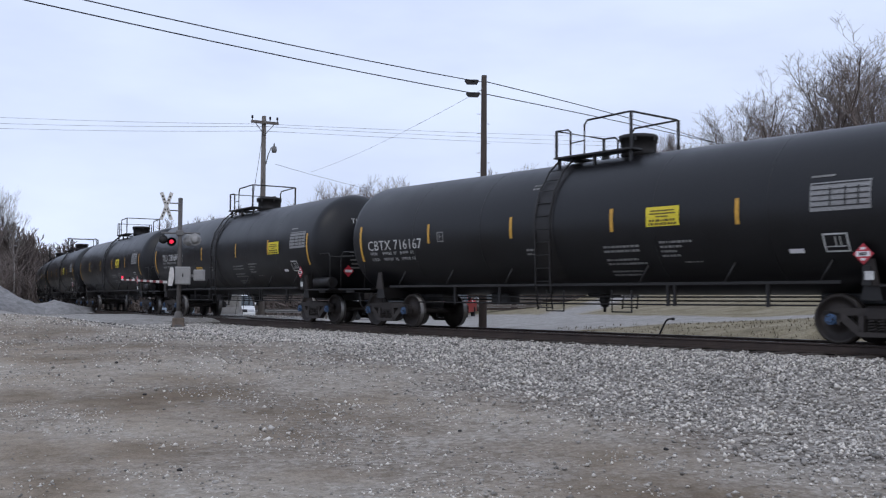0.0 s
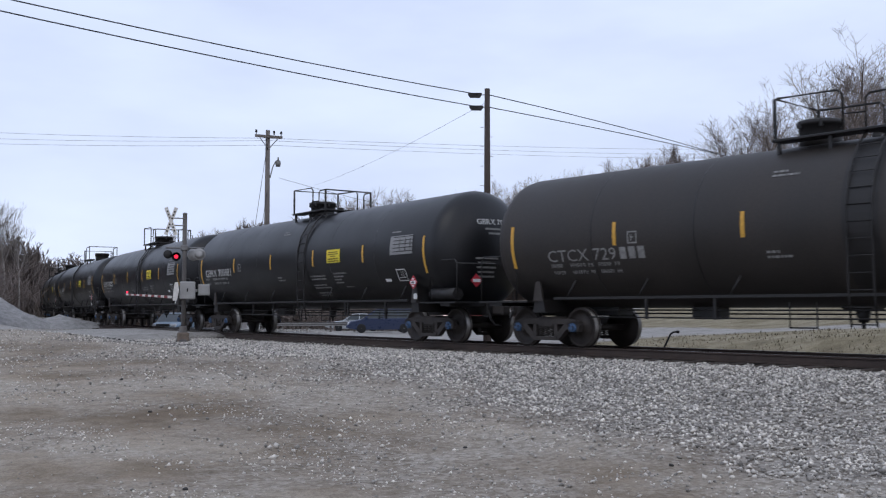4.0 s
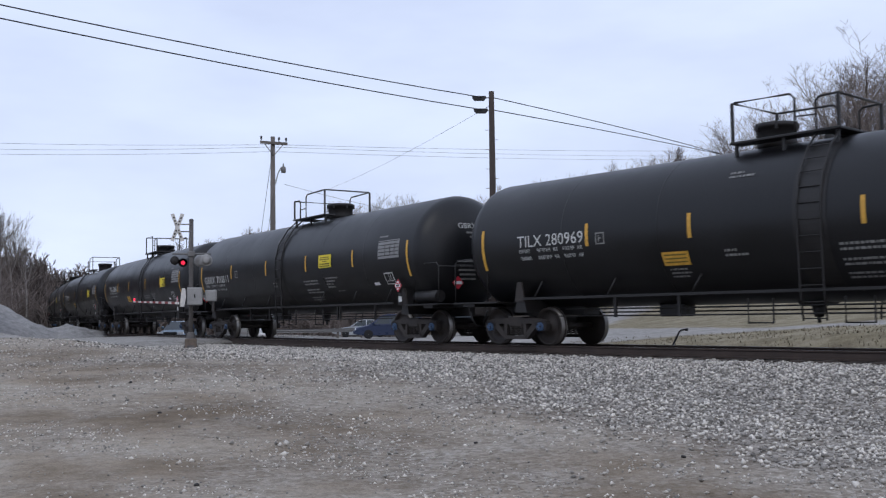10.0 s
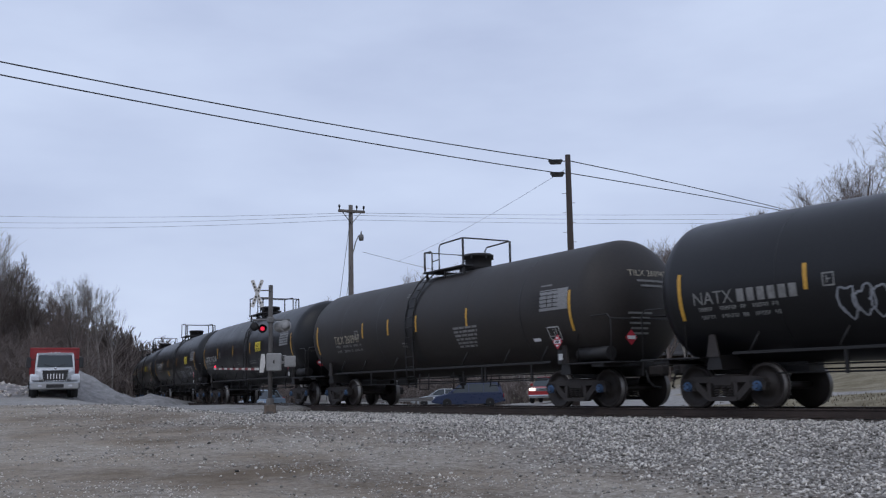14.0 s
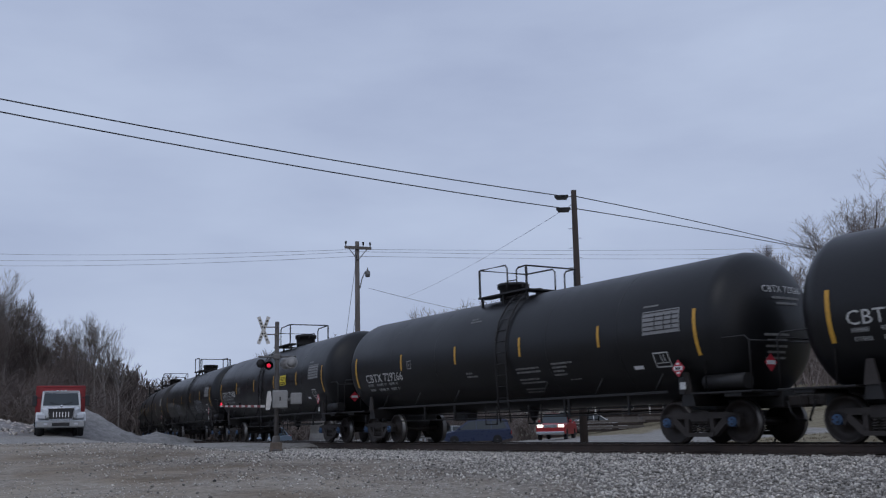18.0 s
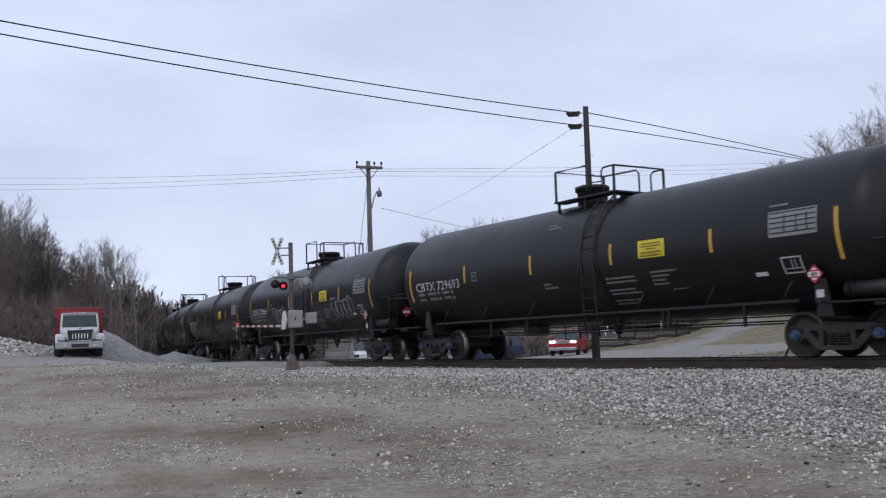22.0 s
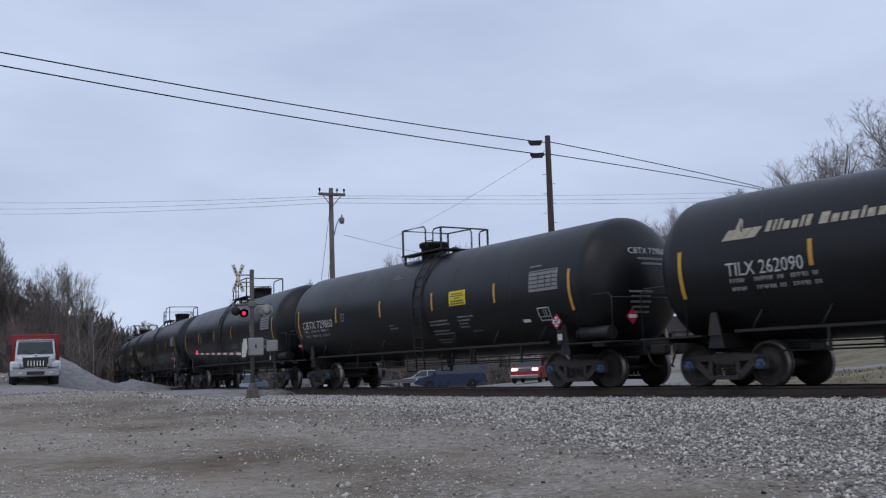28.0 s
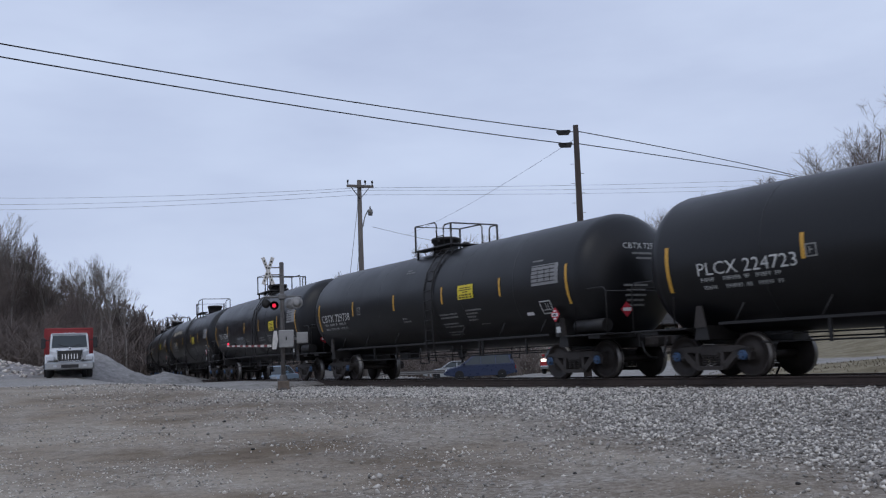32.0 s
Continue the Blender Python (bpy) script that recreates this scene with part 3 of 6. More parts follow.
def build_car(turned=False):
    car = thing("tank_car", pose(0, 0, 0), "black railway tank car with yellow reflectors and a top platform", "tank car", "cars of the train")
    tank = put("tank", tank_mesh(), car, label="long black cylinder with rounded ends")
    # weld bands and the dark centre band under the ladder
    for x in (-5.3, -2.65, 2.65, 5.3):
        bm = bmesh.new()
        lathe(bm, [(x - 0.012, TANK_R - 0.02), (x - 0.012, TANK_R + 0.0015), (x + 0.012, TANK_R + 0.0015), (x + 0.012, TANK_R - 0.02)], 48, "X", at=(0, 0, TANK_Z))
        part("seam", bm, TANK_BLACK, tank)
    # reflectors
    for i, x in enumerate((-7.7, -4.65, -1.55, 1.55, 4.65, 7.7)):
        bm = bmesh.new()
        if abs(x) > 7:
            decal(bm, x - 0.047, x + 0.047, -0.72, 0.28, lean=0.0)
        else:
            decal(bm, x - 0.045, x + 0.045, -0.30, 0.20)
        part("reflector", bm, YELLOW, tank, "yellow reflective strip")
    # stub sills, bolsters and the side bars low along the tank
    for s in (-1, 1):
        bm = bmesh.new()
        box(bm, min(s * 5.6, s * 8.75), max(s * 5.6, s * 8.75), -0.28, 0.28, 0.72, 1.08, 0.02)
        box(bm, s * 8.45 - 0.22, s * 8.45 + 0.22, -1.42, 1.42, 0.95, 1.06, 0.015)
        part("end_sill", bm, STEEL_BLACK, car)
        bm = bmesh.new()
        prism(bm, [(-0.20, 0.80), (0.20, 0.80), (0.13, 1.10), (-0.13, 1.10)], -1.30, 1.30)
        bolster = part("bolster", bm, STEEL_BLACK, car, m=pose(s * TRUCK_AT, 0, 0))
        for y in (-1, 1):
            bm = bmesh.new()
            prism(bm, [(-0.16, 1.06), (0.16, 1.06), (0.07, 1.52), (-0.07, 1.52)], min(y * 1.30, y * 1.34), max(y * 1.30, y * 1.34))
            part("saddle_plate", bm, TRUCK_GREY, bolster, "pale dusty tapered saddle plate")
        # the end platform with its grab rails
        bm = bmesh.new()
        for y in (-1.40, 1.40):
            bent(bm, [(s * 7.75, y, 1.02), (s * 7.75, y, 2.05), (s * 7.85, y, 2.15), (s * 8.85, y, 2.15), (s * 8.95, y, 2.05), (s * 8.95, y, 1.02)], 0.018)
        bent(bm, [(s * 8.95, -1.4, 2.05), (s * 8.95, 1.4, 2.05)], 0.018)
        part("end_railing", bm, STEEL_BLACK, car, "thin black grab rails")
        bm = bmesh.new()
        box(bm, min(s * 7.35, s * 8.98), max(s * 7.35, s * 8.98), -1.48, -0.62, 1.03, 1.07, 0.008)
        part("end_step", bm, STEEL_BLACK, car)
        bm = bmesh.new()
        box(bm, min(s * 7.35, s * 8.98), max(s * 7.35, s * 8.98), 0.62, 1.48, 1.03, 1.07, 0.008)
        part("end_step", bm, STEEL_BLACK, car)
        bm = bmesh.new()
        box(bm, min(s * 8.7, s * 9.06), max(s * 8.7, s * 9.06), -0.10, 0.10, 0.74, 0.96, 0.03)
        box(bm, min(s * 9.02, s * 9.22), max(s * 9.02, s * 9.22), -0.16, 0.14, 0.72, 0.99, 0.05)
        part("coupler", bm, TRUCK_GREY, car, "rusty knuckle coupler")
        bm = bmesh.new()
        bent(bm, [(s * 8.9, -0.35, 0.85), (s * 9.0, -0.36, 0.62), (s * 9.1, -0.3, 0.48), (s * 9.19, -0.15, 0.45)], 0.028)
        part("air_hose", bm, STEEL_BLACK, car)
    for y in (-1, 1):
        bm = bmesh.new()
        box(bm, -6.6, 6.6, y * 1.36 - 0.016, y * 1.36 + 0.016, 1.09, 1.15, 0.005)
        for x in (-6.2, -4.2, -2.0, 2.1, 4.2, 6.2):
            bent(bm, [(x, y * 1.36, 1.12), (x + 0.22, y * 1.30, 1.52)], 0.022)
        part("side_bar", bm, STEEL_BLACK, car)
    # brake gear under the tank: two thin pipes on hangers, levers, a small tapered outlet
    bm = bmesh.new()
    box(bm, -0.30, 0.30, -0.30, 0.30, 0.86, 1.02, 0.04)
    tube(bm, (0, 0, 0.88), (0, 0, 0.62), 0.15, 0.09, 12)
    tube(bm, (0, 0, 0.64), (0, 0, 0.50), 0.05, 0.03, 8)
    part("bottom_outlet", bm, STEEL_BLACK, car, "small tapered outlet under the tank")
    for y, z in ((-0.95, 0.70), (-0.62, 0.86), (0.7, 0.78)):
        bm = bmesh.new()
        bent(bm, [(-5.9, y, z), (-2.0, y, z - 0.01), (2.2, y, z - 0.01), (5.9, y, z)], 0.020)
        part("brake_pipe", bm, STEEL_BLACK, car, "thin black brake pipe")
    for x in (-4.3, -2.6, 2.55, 2.72, 4.9):
        bm = bmesh.new()
        box(bm, x - 0.035, x + 0.035, -0.97, -0.93, 0.66, 1.10)
        part("pipe_hanger", bm, STEEL_BLACK, car)
    for x0 in (-0.95, 1.05):
        bm = bmesh.new()
        bent(bm, [(x0, -0.98, 1.0), (x0, -0.98, 0.52), (x0 + 0.55, -0.98, 0.52), (x0 + 0.55, -0.98, 1.0)], 0.022)
        part("stirrup", bm, STEEL_BLACK, car, "thin black stirrup step")
    bm = bmesh.new()
    box(bm, -3.6, -2.9, -0.35, 0.1, 0.66, 0.98, 0.06)
    part("brake_cylinder", bm, STEEL_BLACK, car)
    bm = bmesh.new()
    tube(bm, (7.55, -1.15, 1.27), (8.65, -1.15, 1.27), 0.165, 0.165, 16)
    part("air_reservoir", bm, STEEL_BLACK, car, "dark air tank on the end platform")
    # ladder, top platform, housing and railings; on some cars the whole set is turned end for end
    k = -1 if turned else 1
    shift = 0.25 if turned else 0.0

    def tx(a, b):
        return (a + shift, b + shift) if k > 0 else (shift - b, shift - a)

    def at(x):
        return k * x + shift
    for y in (-1, 1):
        bm = bmesh.new()
        for x in (-0.72, -0.26):
            pts = [(at(x), y * 1.50, 0.56), (at(x), y * 1.58, 1.1), (at(x), y * 1.60, 2.1), (at(x), y * 1.60, 2.75), (at(x), y * 1.47, 3.25), (at(x), y * 1.12, 3.78), (at(x), y * 0.75, 4.10)]
            bent(bm, pts, 0.022)
        for z, yy in ((0.60, 1.505), (0.90, 1.55), (1.20, 1.585), (1.50, 1.59), (1.80, 1.595), (2.10, 1.60), (2.40, 1.60), (2.70, 1.60), (3.0, 1.54), (3.29, 1.45), (3.55, 1.28), (3.80, 1.10)):
            bent(bm, [(at(-0.72), y * yy, z), (at(-0.26), y * yy, z)], 0.012, 5)
        part("ladder", bm, STEEL_BLACK, car)
    bm = bmesh.new()
    decal(bm, *tx(-0.82, -0.16), -1.5, 1.75, 0.010)
    part("wear_band", bm, STEEL_BLACK, tank)
    bm = bmesh.new()
    box(bm, *tx(-0.80, 1.55), -0.90, -0.50, 4.10, 4.15, 0.01)
    box(bm, *tx(-0.80, 1.55), 0.50, 0.90, 4.10, 4.15, 0.01)
    box(bm, *tx(-0.80, -0.35), -0.50, 0.50, 4.10, 4.15, 0.01)
    for x in (-0.7, 0.4, 1.45):
        for y in (-0.80, 0.80):
            box(bm, at(x) - 0.03, at(x) + 0.03, y - 0.03, y + 0.03, 3.78, 4.11)
    part("top_platform", bm, STEEL_BLACK, car)
    bm = bmesh.new()
    lathe(bm, [(4.01, 0.40), (4.16, 0.40), (4.44, 0.41), (4.45, 0.45), (4.52, 0.45), (4.55, 0.42), (4.57, 0.1)], 24, "Z", at=(at(1.02), 0, 0))
    housing = part("manway_housing", bm, STEEL_BLACK, car, "black round valve housing with a lid")
    for i in range(6):
        a = math.pi * 2 * i / 6
        bm = bmesh.new()
        box(bm, at(1.02) + 0.43 * math.cos(a) - 0.03, at(1.02) + 0.43 * math.cos(a) + 0.03, 0.43 * math.sin(a) - 0.03, 0.43 * math.sin(a) + 0.03, 4.38, 4.54, 0.01)
        part("lid_clamp", bm, STEEL_BLACK, housing)
    # a rail runs round each end of the platform, from side to side
    bm = bmesh.new()
    bent(bm, [(at(x), y, z) for x, y, z in ((-0.30, -0.85, 4.12), (-0.30, -0.85, 4.70), (-0.38, -0.85, 4.77), (-0.75, -0.85, 4.78), (-0.75, 0.85, 4.78), (-0.38, 0.85, 4.77), (-0.30, 0.85, 4.70), (-0.30, 0.85, 4.12))], 0.024)
    part("end_loop", bm, STEEL_BLACK, car, "thin black pipe loop")
    bm = bmesh.new()
    bent(bm, [(at(x), y, z) for x, y, z in ((0.13, -0.85, 4.12), (0.13, -0.85, 4.82), (0.22, -0.85, 4.92), (1.44, -0.85, 4.95), (1.50, -0.80, 4.95), (1.50, 0.80, 4.95), (1.44, 0.85, 4.95), (0.22, 0.85, 4.92), (0.13, 0.85, 4.82), (0.13, 0.85, 4.12))], 0.024)
    part("top_railing", bm, STEEL_BLACK, car, "thin black pipe railing")
    bm = bmesh.new()
    bent(bm, [(at(x), y, z) for x, y, z in ((-0.30, -0.85, 4.44), (0.13, -0.85, 4.46))], 0.016)
    part("knee_rail", bm, STEEL_BLACK, car)
    for x, top in ((-0.75, 4.78), (1.50, 4.95)):
        for y in (-0.85, 0.85):
            bm = bmesh.new()
            box(bm, at(x) - 0.03, at(x) + 0.03, y - 0.02, y + 0.02, 4.12, top)
            part("railing_post", bm, STEEL_BLACK, car)
    bm = bmesh.new()
    tube(bm, (at(-0.05), 0.1, 4.04), (at(-0.05), 0.1, 4.22), 0.09, 0.09, 10)
    tube(bm, (at(-0.05), 0.1, 4.22), (at(-0.05), 0.1, 4.28), 0.13, 0.11, 10)
    part("relief_valve", bm, STEEL_BLACK, car)
    # trucks
    wm, fm, sm = wheelset_mesh(), sideframe_mesh(), spring_mesh()
    for s in (-1, 1):
        bm = bmesh.new()
        box(bm, -0.26, 0.26, -1.08, 1.08, 0.44, 0.70, 0.04)
        box(bm, -0.16, 0.16, -0.3, 0.3, 0.70, 0.78)
        truck = part("truck", bm, TRUCK_GREY, car, "dusty four-wheel truck", pose(s * TRUCK_AT, 0, 0))
        for y in (-1, 1):
            put("side_frame", fm, truck, pose(0, y * 1.0, 0))
            for x in (-0.17, 0.0, 0.17):
                put("spring", sm, truck, pose(x, y * 1.0, 0))
        for x in (-AXLE_AT, AXLE_AT):
            put("wheelset", wm, truck, pose(x, 0, WHEEL_R))
    return car


DULL_PAINT = material("dull_white_stencil", (0.40, 0.40, 0.39), 0.65, vary=0.35, scale=9, bump=0.0)
# how far the short strips of each make stand from the usual places
STRIPS = {"262348": {-2: 0.45}, "224723": {-5: 0.3}, "tilx": {-5: 0.1, -2: -0.3, 2: 0.2, 5: 0.0}, "kild": {-5: 0.47, -2: -0.23, 2: -0.07, 5: -0.45}, "dusty": {-5: 0.95, -2: -0.35, 2: -1.65, 5: -1.9}}
PLAIN_SIDED = ("729266", "260947", "252776", "252846", "18", "10")


def glyphs(bm, x0, h0, w, height, seed):
    """Figures too small to read: uprights and crossbars of even size."""
    r = random.Random(seed)
    n = max(3, round(w / 0.075))
    step = w / n
    for i in range(n):
        if n > 5 and i == n - 3:
            continue
        x = x0 + i * step
        for kind in r.sample((0, 1, 2, 3), 3):
            if kind == 0:
                decal(bm, x, x + 0.018, h0, h0 + height, 0.010)
            elif kind == 1:
                decal(bm, x + step * 0.52, x + step * 0.52 + 0.018, h0, h0 + height, 0.010)
            elif kind == 2:
                decal(bm, x, x + step * 0.74, h0 + height - 0.018, h0 + height, 0.010)
            else:
                decal(bm, x, x + step * 0.74, h0 + height * 0.4, h0 + height * 0.4 + 0.018, 0.010)


def dress(car, spec):
    """The marks that set one car apart from the next."""
    mark, number, style = spec
    tank = next(c for c in car.children if c.name.startswith("tank") and c.data)
    seed = int(number)
    paint = {"tan": TAN_PAINT, "dusty": TAN_PAINT, "brown": FADED_PAINT, "worn": FADED_PAINT}.get(style, WHITE_PAINT)
    if style in ("brown", "dusty"):
        tank.data = tank.data.copy()
        tank.data.materials[0] = TANK_BROWN
    x0 = {"tilx": -6.7, "kild": -6.06, "dusty": -5.9}.get(style, -6.55 if mark == "TILX" else -7.35)
    wide = {"tilx": 2.05, "kild": 1.72, "dusty": 1.95}.get(style, 1.95 if mark == "TILX" else 2.4)
    h0 = -0.21 if style == "tilx" else -0.34 if style == "kild" else -0.41
    if number == "729266":
        x0, h0 = -7.05, -0.58
    if mark == "PLCX":
        x0 = -6.9
    if mark:
        if len(number) == 6:
            text_on_tank(mark + " " + number, x0, h0, 0.27, wide, paint, tank)
        else:
            # the rest of the number has worn away to plain smears
            known = mark + (" " + number if len(number) == 3 else "")
            wide = 0.245 * len(known)
            x0, h0 = (-6.6, -0.6) if style == "brown" else (-7.3, -0.41)
            text_on_tank(known, x0, h0, 0.27, wide, paint, tank)
            for k in range(3 if len(number) == 3 else 6):
                bm = bmesh.new()
                decal(bm, x0 + wide + 0.10 + 0.24 * k, x0 + wide + 0.27 + 0.24 * k, h0, h0 + 0.26, 0.010)
                part("worn_figure", bm, FADED_PAINT, tank, "worn illegible painted figure")
        load = FADED_PAINT if style in ("brown", "dusty", "worn", "tan") else DULL_PAINT
        for row in range(2):
            # a short code, a weight and a second weight, each a painted group of figures
            for dx, w in ((0.05, 0.36), (0.62, 0.66), (1.42, 0.60)):
                bm = bmesh.new()
                glyphs(bm, x0 + dx + 0.02 * row, h0 - 0.14 - 0.17 * row, w, 0.085, seed + row * 7 + int(dx * 10))
                part("weight_figures", bm, load, tank, "small painted weight figures")
        # the mark is repeated on the end of the tank, over a block of small lines
        end_text(mark + (" " + number if len(number) > 2 else ""), 0.62, 0.15, 1.25, paint, tank)
        for k, (zz, w) in enumerate(((0.48, 0.9), (0.36, 0.7), (-0.30, 0.7), (-0.42, 0.55), (-0.54, 0.6), (-0.66, 0.5), (-0.78, 0.55))):
            end_bar(zz, w, 0.05, FADED_PAINT, tank, 0.15 if zz > 0 else -0.25)
    # small print: two short blocks beside the ladder, a tall block, a slanting one
    stencil(tank, -1.05, 1.02, [0.30, 0.55], 0.05, 0.05, seed + 2, True)
    stencil(tank, -1.10, -0.58, [0.30, 0.52], 0.05, 0.05, seed + 3, True)
    if style != "dusty":
        stencil(tank, 1.24, -0.60, [0.98, 1.0, 0.0, 0.86, 1.05, 0.0, 0.85, 0.74], 0.05, 0.052, seed + 1, True)
        stencil(tank, 2.75, -0.55, [0.80, 0.58, 0.42, 0.48], 0.048, 0.052, seed + 4, True)
        stencil(tank, 3.25, -1.02, [0.45], 0.03, 0.06, seed + 6, True)
    else:
        for k in range(6):
            stencil(tank, 2.0 + 0.02 * k, -0.30 - 0.11 * k, [1.3 - 0.08 * k], 0.06, 0.05, seed + k, True)
    if style == "kild":
        for outline in ([(-6.55, 0.52), (-6.20, 0.52), (-6.05, 0.74), (-6.38, 0.74)], [(-6.18, 0.52), (-5.86, 0.52), (-5.60, 0.74), (-5.92, 0.74), (-5.98, 0.95), (-6.10, 1.02), (-6.14, 0.80)], [(-5.84, 0.52), (-5.52, 0.52), (-5.30, 0.74), (-5.58, 0.74)]):
            bm = bmesh.new()
            bm.faces.new([bm.verts.new(on_tank(-6.15 + (x + 6.55) * 0.74, h - 0.14, 0.012)) for x, h in outline])
            part("emblem_shape", bm, TAN_PAINT, tank, "pale cream emblem shape")
        x = -5.05
        for w in (0.16, 0.10, 0.10, 0.20, 0.18, 0.10, 0.16, 0.0, 0.26, 0.22, 0.18, 0.22, 0.10, 0.22, 0.22):
            if w:
                bm = bmesh.new()
                xe = -6.3 + (x + 6.55) * 0.76
                decal(bm, xe, xe + w * 0.68, 0.46, 0.46 + (0.24 if w in (0.16, 0.26, 0.10) else 0.17), 0.010, lean=0.15)
                part("emblem_bar", bm, TAN_PAINT, tank, "silvery lettering bar of the owner's emblem")
            x += (w or 0.12) + 0.05
    for x0, h0, w, hh in GRAFFITI.get(int(number), ()):
        graffiti(tank, x0, h0, w, hh, seed)
    # yellow panel
    if style == "tilx":
        bm = bmesh.new()
        decal(bm, -2.60, -1.95, -0.86, -0.56, 0.008)
        orange = part("warning_panel", bm, YELLOW, tank, "orange-yellow warning panel")
        for k, h in enumerate((-0.64, -0.72, -0.80)):
            bm = bmesh.new()
            decal(bm, -2.55, -2.0, h, h + 0.03, 0.012)
            part("panel_line", bm, PANEL_INK, orange)
        stencil(tank, -2.5, -0.93, [0.42, 0.48, 0.4], 0.04, 0.05, seed + 9, True)
    # the strips stand at other distances on some makes of car
    moved = STRIPS.get(number, STRIPS.get(style, {}))
    for ob in tank.children:
        if ob.name.split(".")[0] == "reflector":
            where = sum(v.co.x for v in ob.data.vertices) / len(ob.data.vertices)
            ob.location.x += moved.get(round(where), 0.0)
    px = {"kild": 2.47, "tilx": 5.15}.get(style, 3.74 if number == "262348" else 2.9)
    ph = -0.10 if style == "tilx" else -0.18 if style == "kild" or number == "262348" else -0.05
    bm = bmesh.new()
    decal(bm, px - 0.415, px + 0.415, ph - 0.19, ph + 0.21, 0.012)
    panel = part("yellow_panel", bm, SIGN_YELLOW, tank, "yellow warning panel with dark lines") if number not in PLAIN_SIDED else bm.free()
    for k, (h, w) in enumerate(((0.14, 0.60), (0.08, 0.66), (0.02, 0.30), (-0.05, 0.66), (-0.12, 0.70)) if panel else ()):
        bm = bmesh.new()
        bars(bm, px - w / 2, h + ph, [w], 0.026 if k < 3 else 0.045, 0.03, seed + 5 + k, 0, k > 2)
        for v in bm.verts:
            v.co.y -= 0.010
        part("panel_line", bm, PANEL_INK, panel)
    # large data table
    tb = {"kild": -0.1, "tilx": 0.28}.get(style, 0.0)
    bm = bmesh.new()
    decal(bm, tb + 6.15, tb + 7.28, -0.16, 0.36, 0.006)
    table = part("data_table", bm, TABLE_PAINT, tank, "pale stencilled table of figures")
    for k in range(5):
        bm = bmesh.new()
        decal(bm, tb + 6.18, tb + 7.25, -0.09 + 0.10 * k, -0.068 + 0.10 * k, 0.012)
        part("table_line", bm, STEEL_BLACK, table)
    for x in (6.52, 6.80, 7.04):
        bm = bmesh.new()
        decal(bm, tb + x, tb + x + 0.03, -0.07, 0.26, 0.012)
        part("table_line", bm, STEEL_BLACK, table)
    bm = bmesh.new()
    decal(bm, tb + 6.15, tb + 6.6, 0.46, 0.50, 0.006)
    part("stencil_line", bm, FADED_PAINT, tank)
    # consolidated stencil: an outlined square with a divided inside
    bm = bmesh.new()
    for a in ((6.33, 6.80, -0.92, -0.89), (6.33, 6.80, -0.59, -0.56), (6.33, 6.36, -0.92, -0.56), (6.77, 6.80, -0.92, -0.56), (6.39, 6.74, -0.82, -0.80), (6.55, 6.57, -0.80, -0.62), (6.64, 6.66, -0.80, -0.62)):
        decal(bm, *a, out=0.006)
    part("stencil_square", bm, WHITE_PAINT, tank, "white outlined stencil square")
    bm = bmesh.new()
    decal(bm, 5.62, 5.92, -0.92, -0.83, 0.006)
    part("white_plate", bm, PLACARD_WHITE, tank)
    if style != "kild":
        bm = bmesh.new()
        for a in ((-4.30, -4.05, -0.28, -0.25), (-4.30, -4.05, -0.05, -0.02), (-4.30, -4.27, -0.28, -0.02), (-4.08, -4.05, -0.28, -0.02), (-4.22, -4.13, -0.16, -0.13), (-4.22, -4.19, -0.22, -0.08)):
            decal(bm, *a, out=0.006)
        part("stencil_square", bm, FADED_PAINT, tank)
    # hazard placards on their brackets
    bm = bmesh.new()
    h = 0.185
    c = Vector((7.08, -1.50, 1.60))
    q = [bm.verts.new(c + Vector(d)) for d in ((h, 0, 0), (0, 0, h), (-h, 0, 0), (0, 0, -h))]
    bm.faces.new(q[::-1])
    q = [bm.verts.new(c + Vector(d)) for d in ((h, 0.012, 0), (0, 0.012, h), (-h, 0.012, 0), (0, 0.012, -h))]
    bm.faces.new(q)
    placard = part("hazard_placard", bm, PLACARD_RED, car, "red and white diamond hazard placard")
    bm = bmesh.new()
    box(bm, c.x - 0.125, c.x + 0.125, c.y - 0.010, c.y - 0.004, c.z - 0.045, c.z + 0.045)
    part("placard_panel", bm, PLACARD_WHITE, placard)
    for dx in (-0.07, -0.02, 0.03):
        bm = bmesh.new()
        box(bm, c.x + dx, c.x + dx + 0.035, c.y - 0.014, c.y - 0.010, c.z - 0.03, c.z + 0.03)
        part("placard_mark", bm, STEEL_BLACK, placard)
    for dz in (-0.115, 0.075):
        bm = bmesh.new()
        box(bm, c.x - 0.045, c.x + 0.045, c.y - 0.010, c.y - 0.004, c.z + dz, c.z + dz + 0.04)
        part("placard_panel", bm, PLACARD_WHITE, placard)
    bm = bmesh.new()
    for xx in (8.90, 8.915):
        q = [bm.verts.new((xx, -0.75 + dy, 1.62 + dz)) for dy, dz in ((0.18, 0), (0, 0.18), (-0.18, 0), (0, -0.18))]
        bm.faces.new(q)
    end_placard = part("hazard_placard", bm, PLACARD_RED, car, "red and white diamond hazard placard")
    bm = bmesh.new()
    box(bm, 8.915, 8.925, -0.87, -0.63, 1.58, 1.66)
    part("placard_panel", bm, PLACARD_WHITE, end_placard)
    bm = bmesh.new()
    box(bm, 7.05, 7.20, -1.485, -1.46, 1.05, 1.40, 0.005)
    part("placard_bracket", bm, STEEL_BLACK, car)
    bm = bmesh.new()
    box(bm, 7.10, 7.26, -1.50, -1.49, 1.15, 1.30)
    part("end_mark", bm, WHITE_PAINT, car)
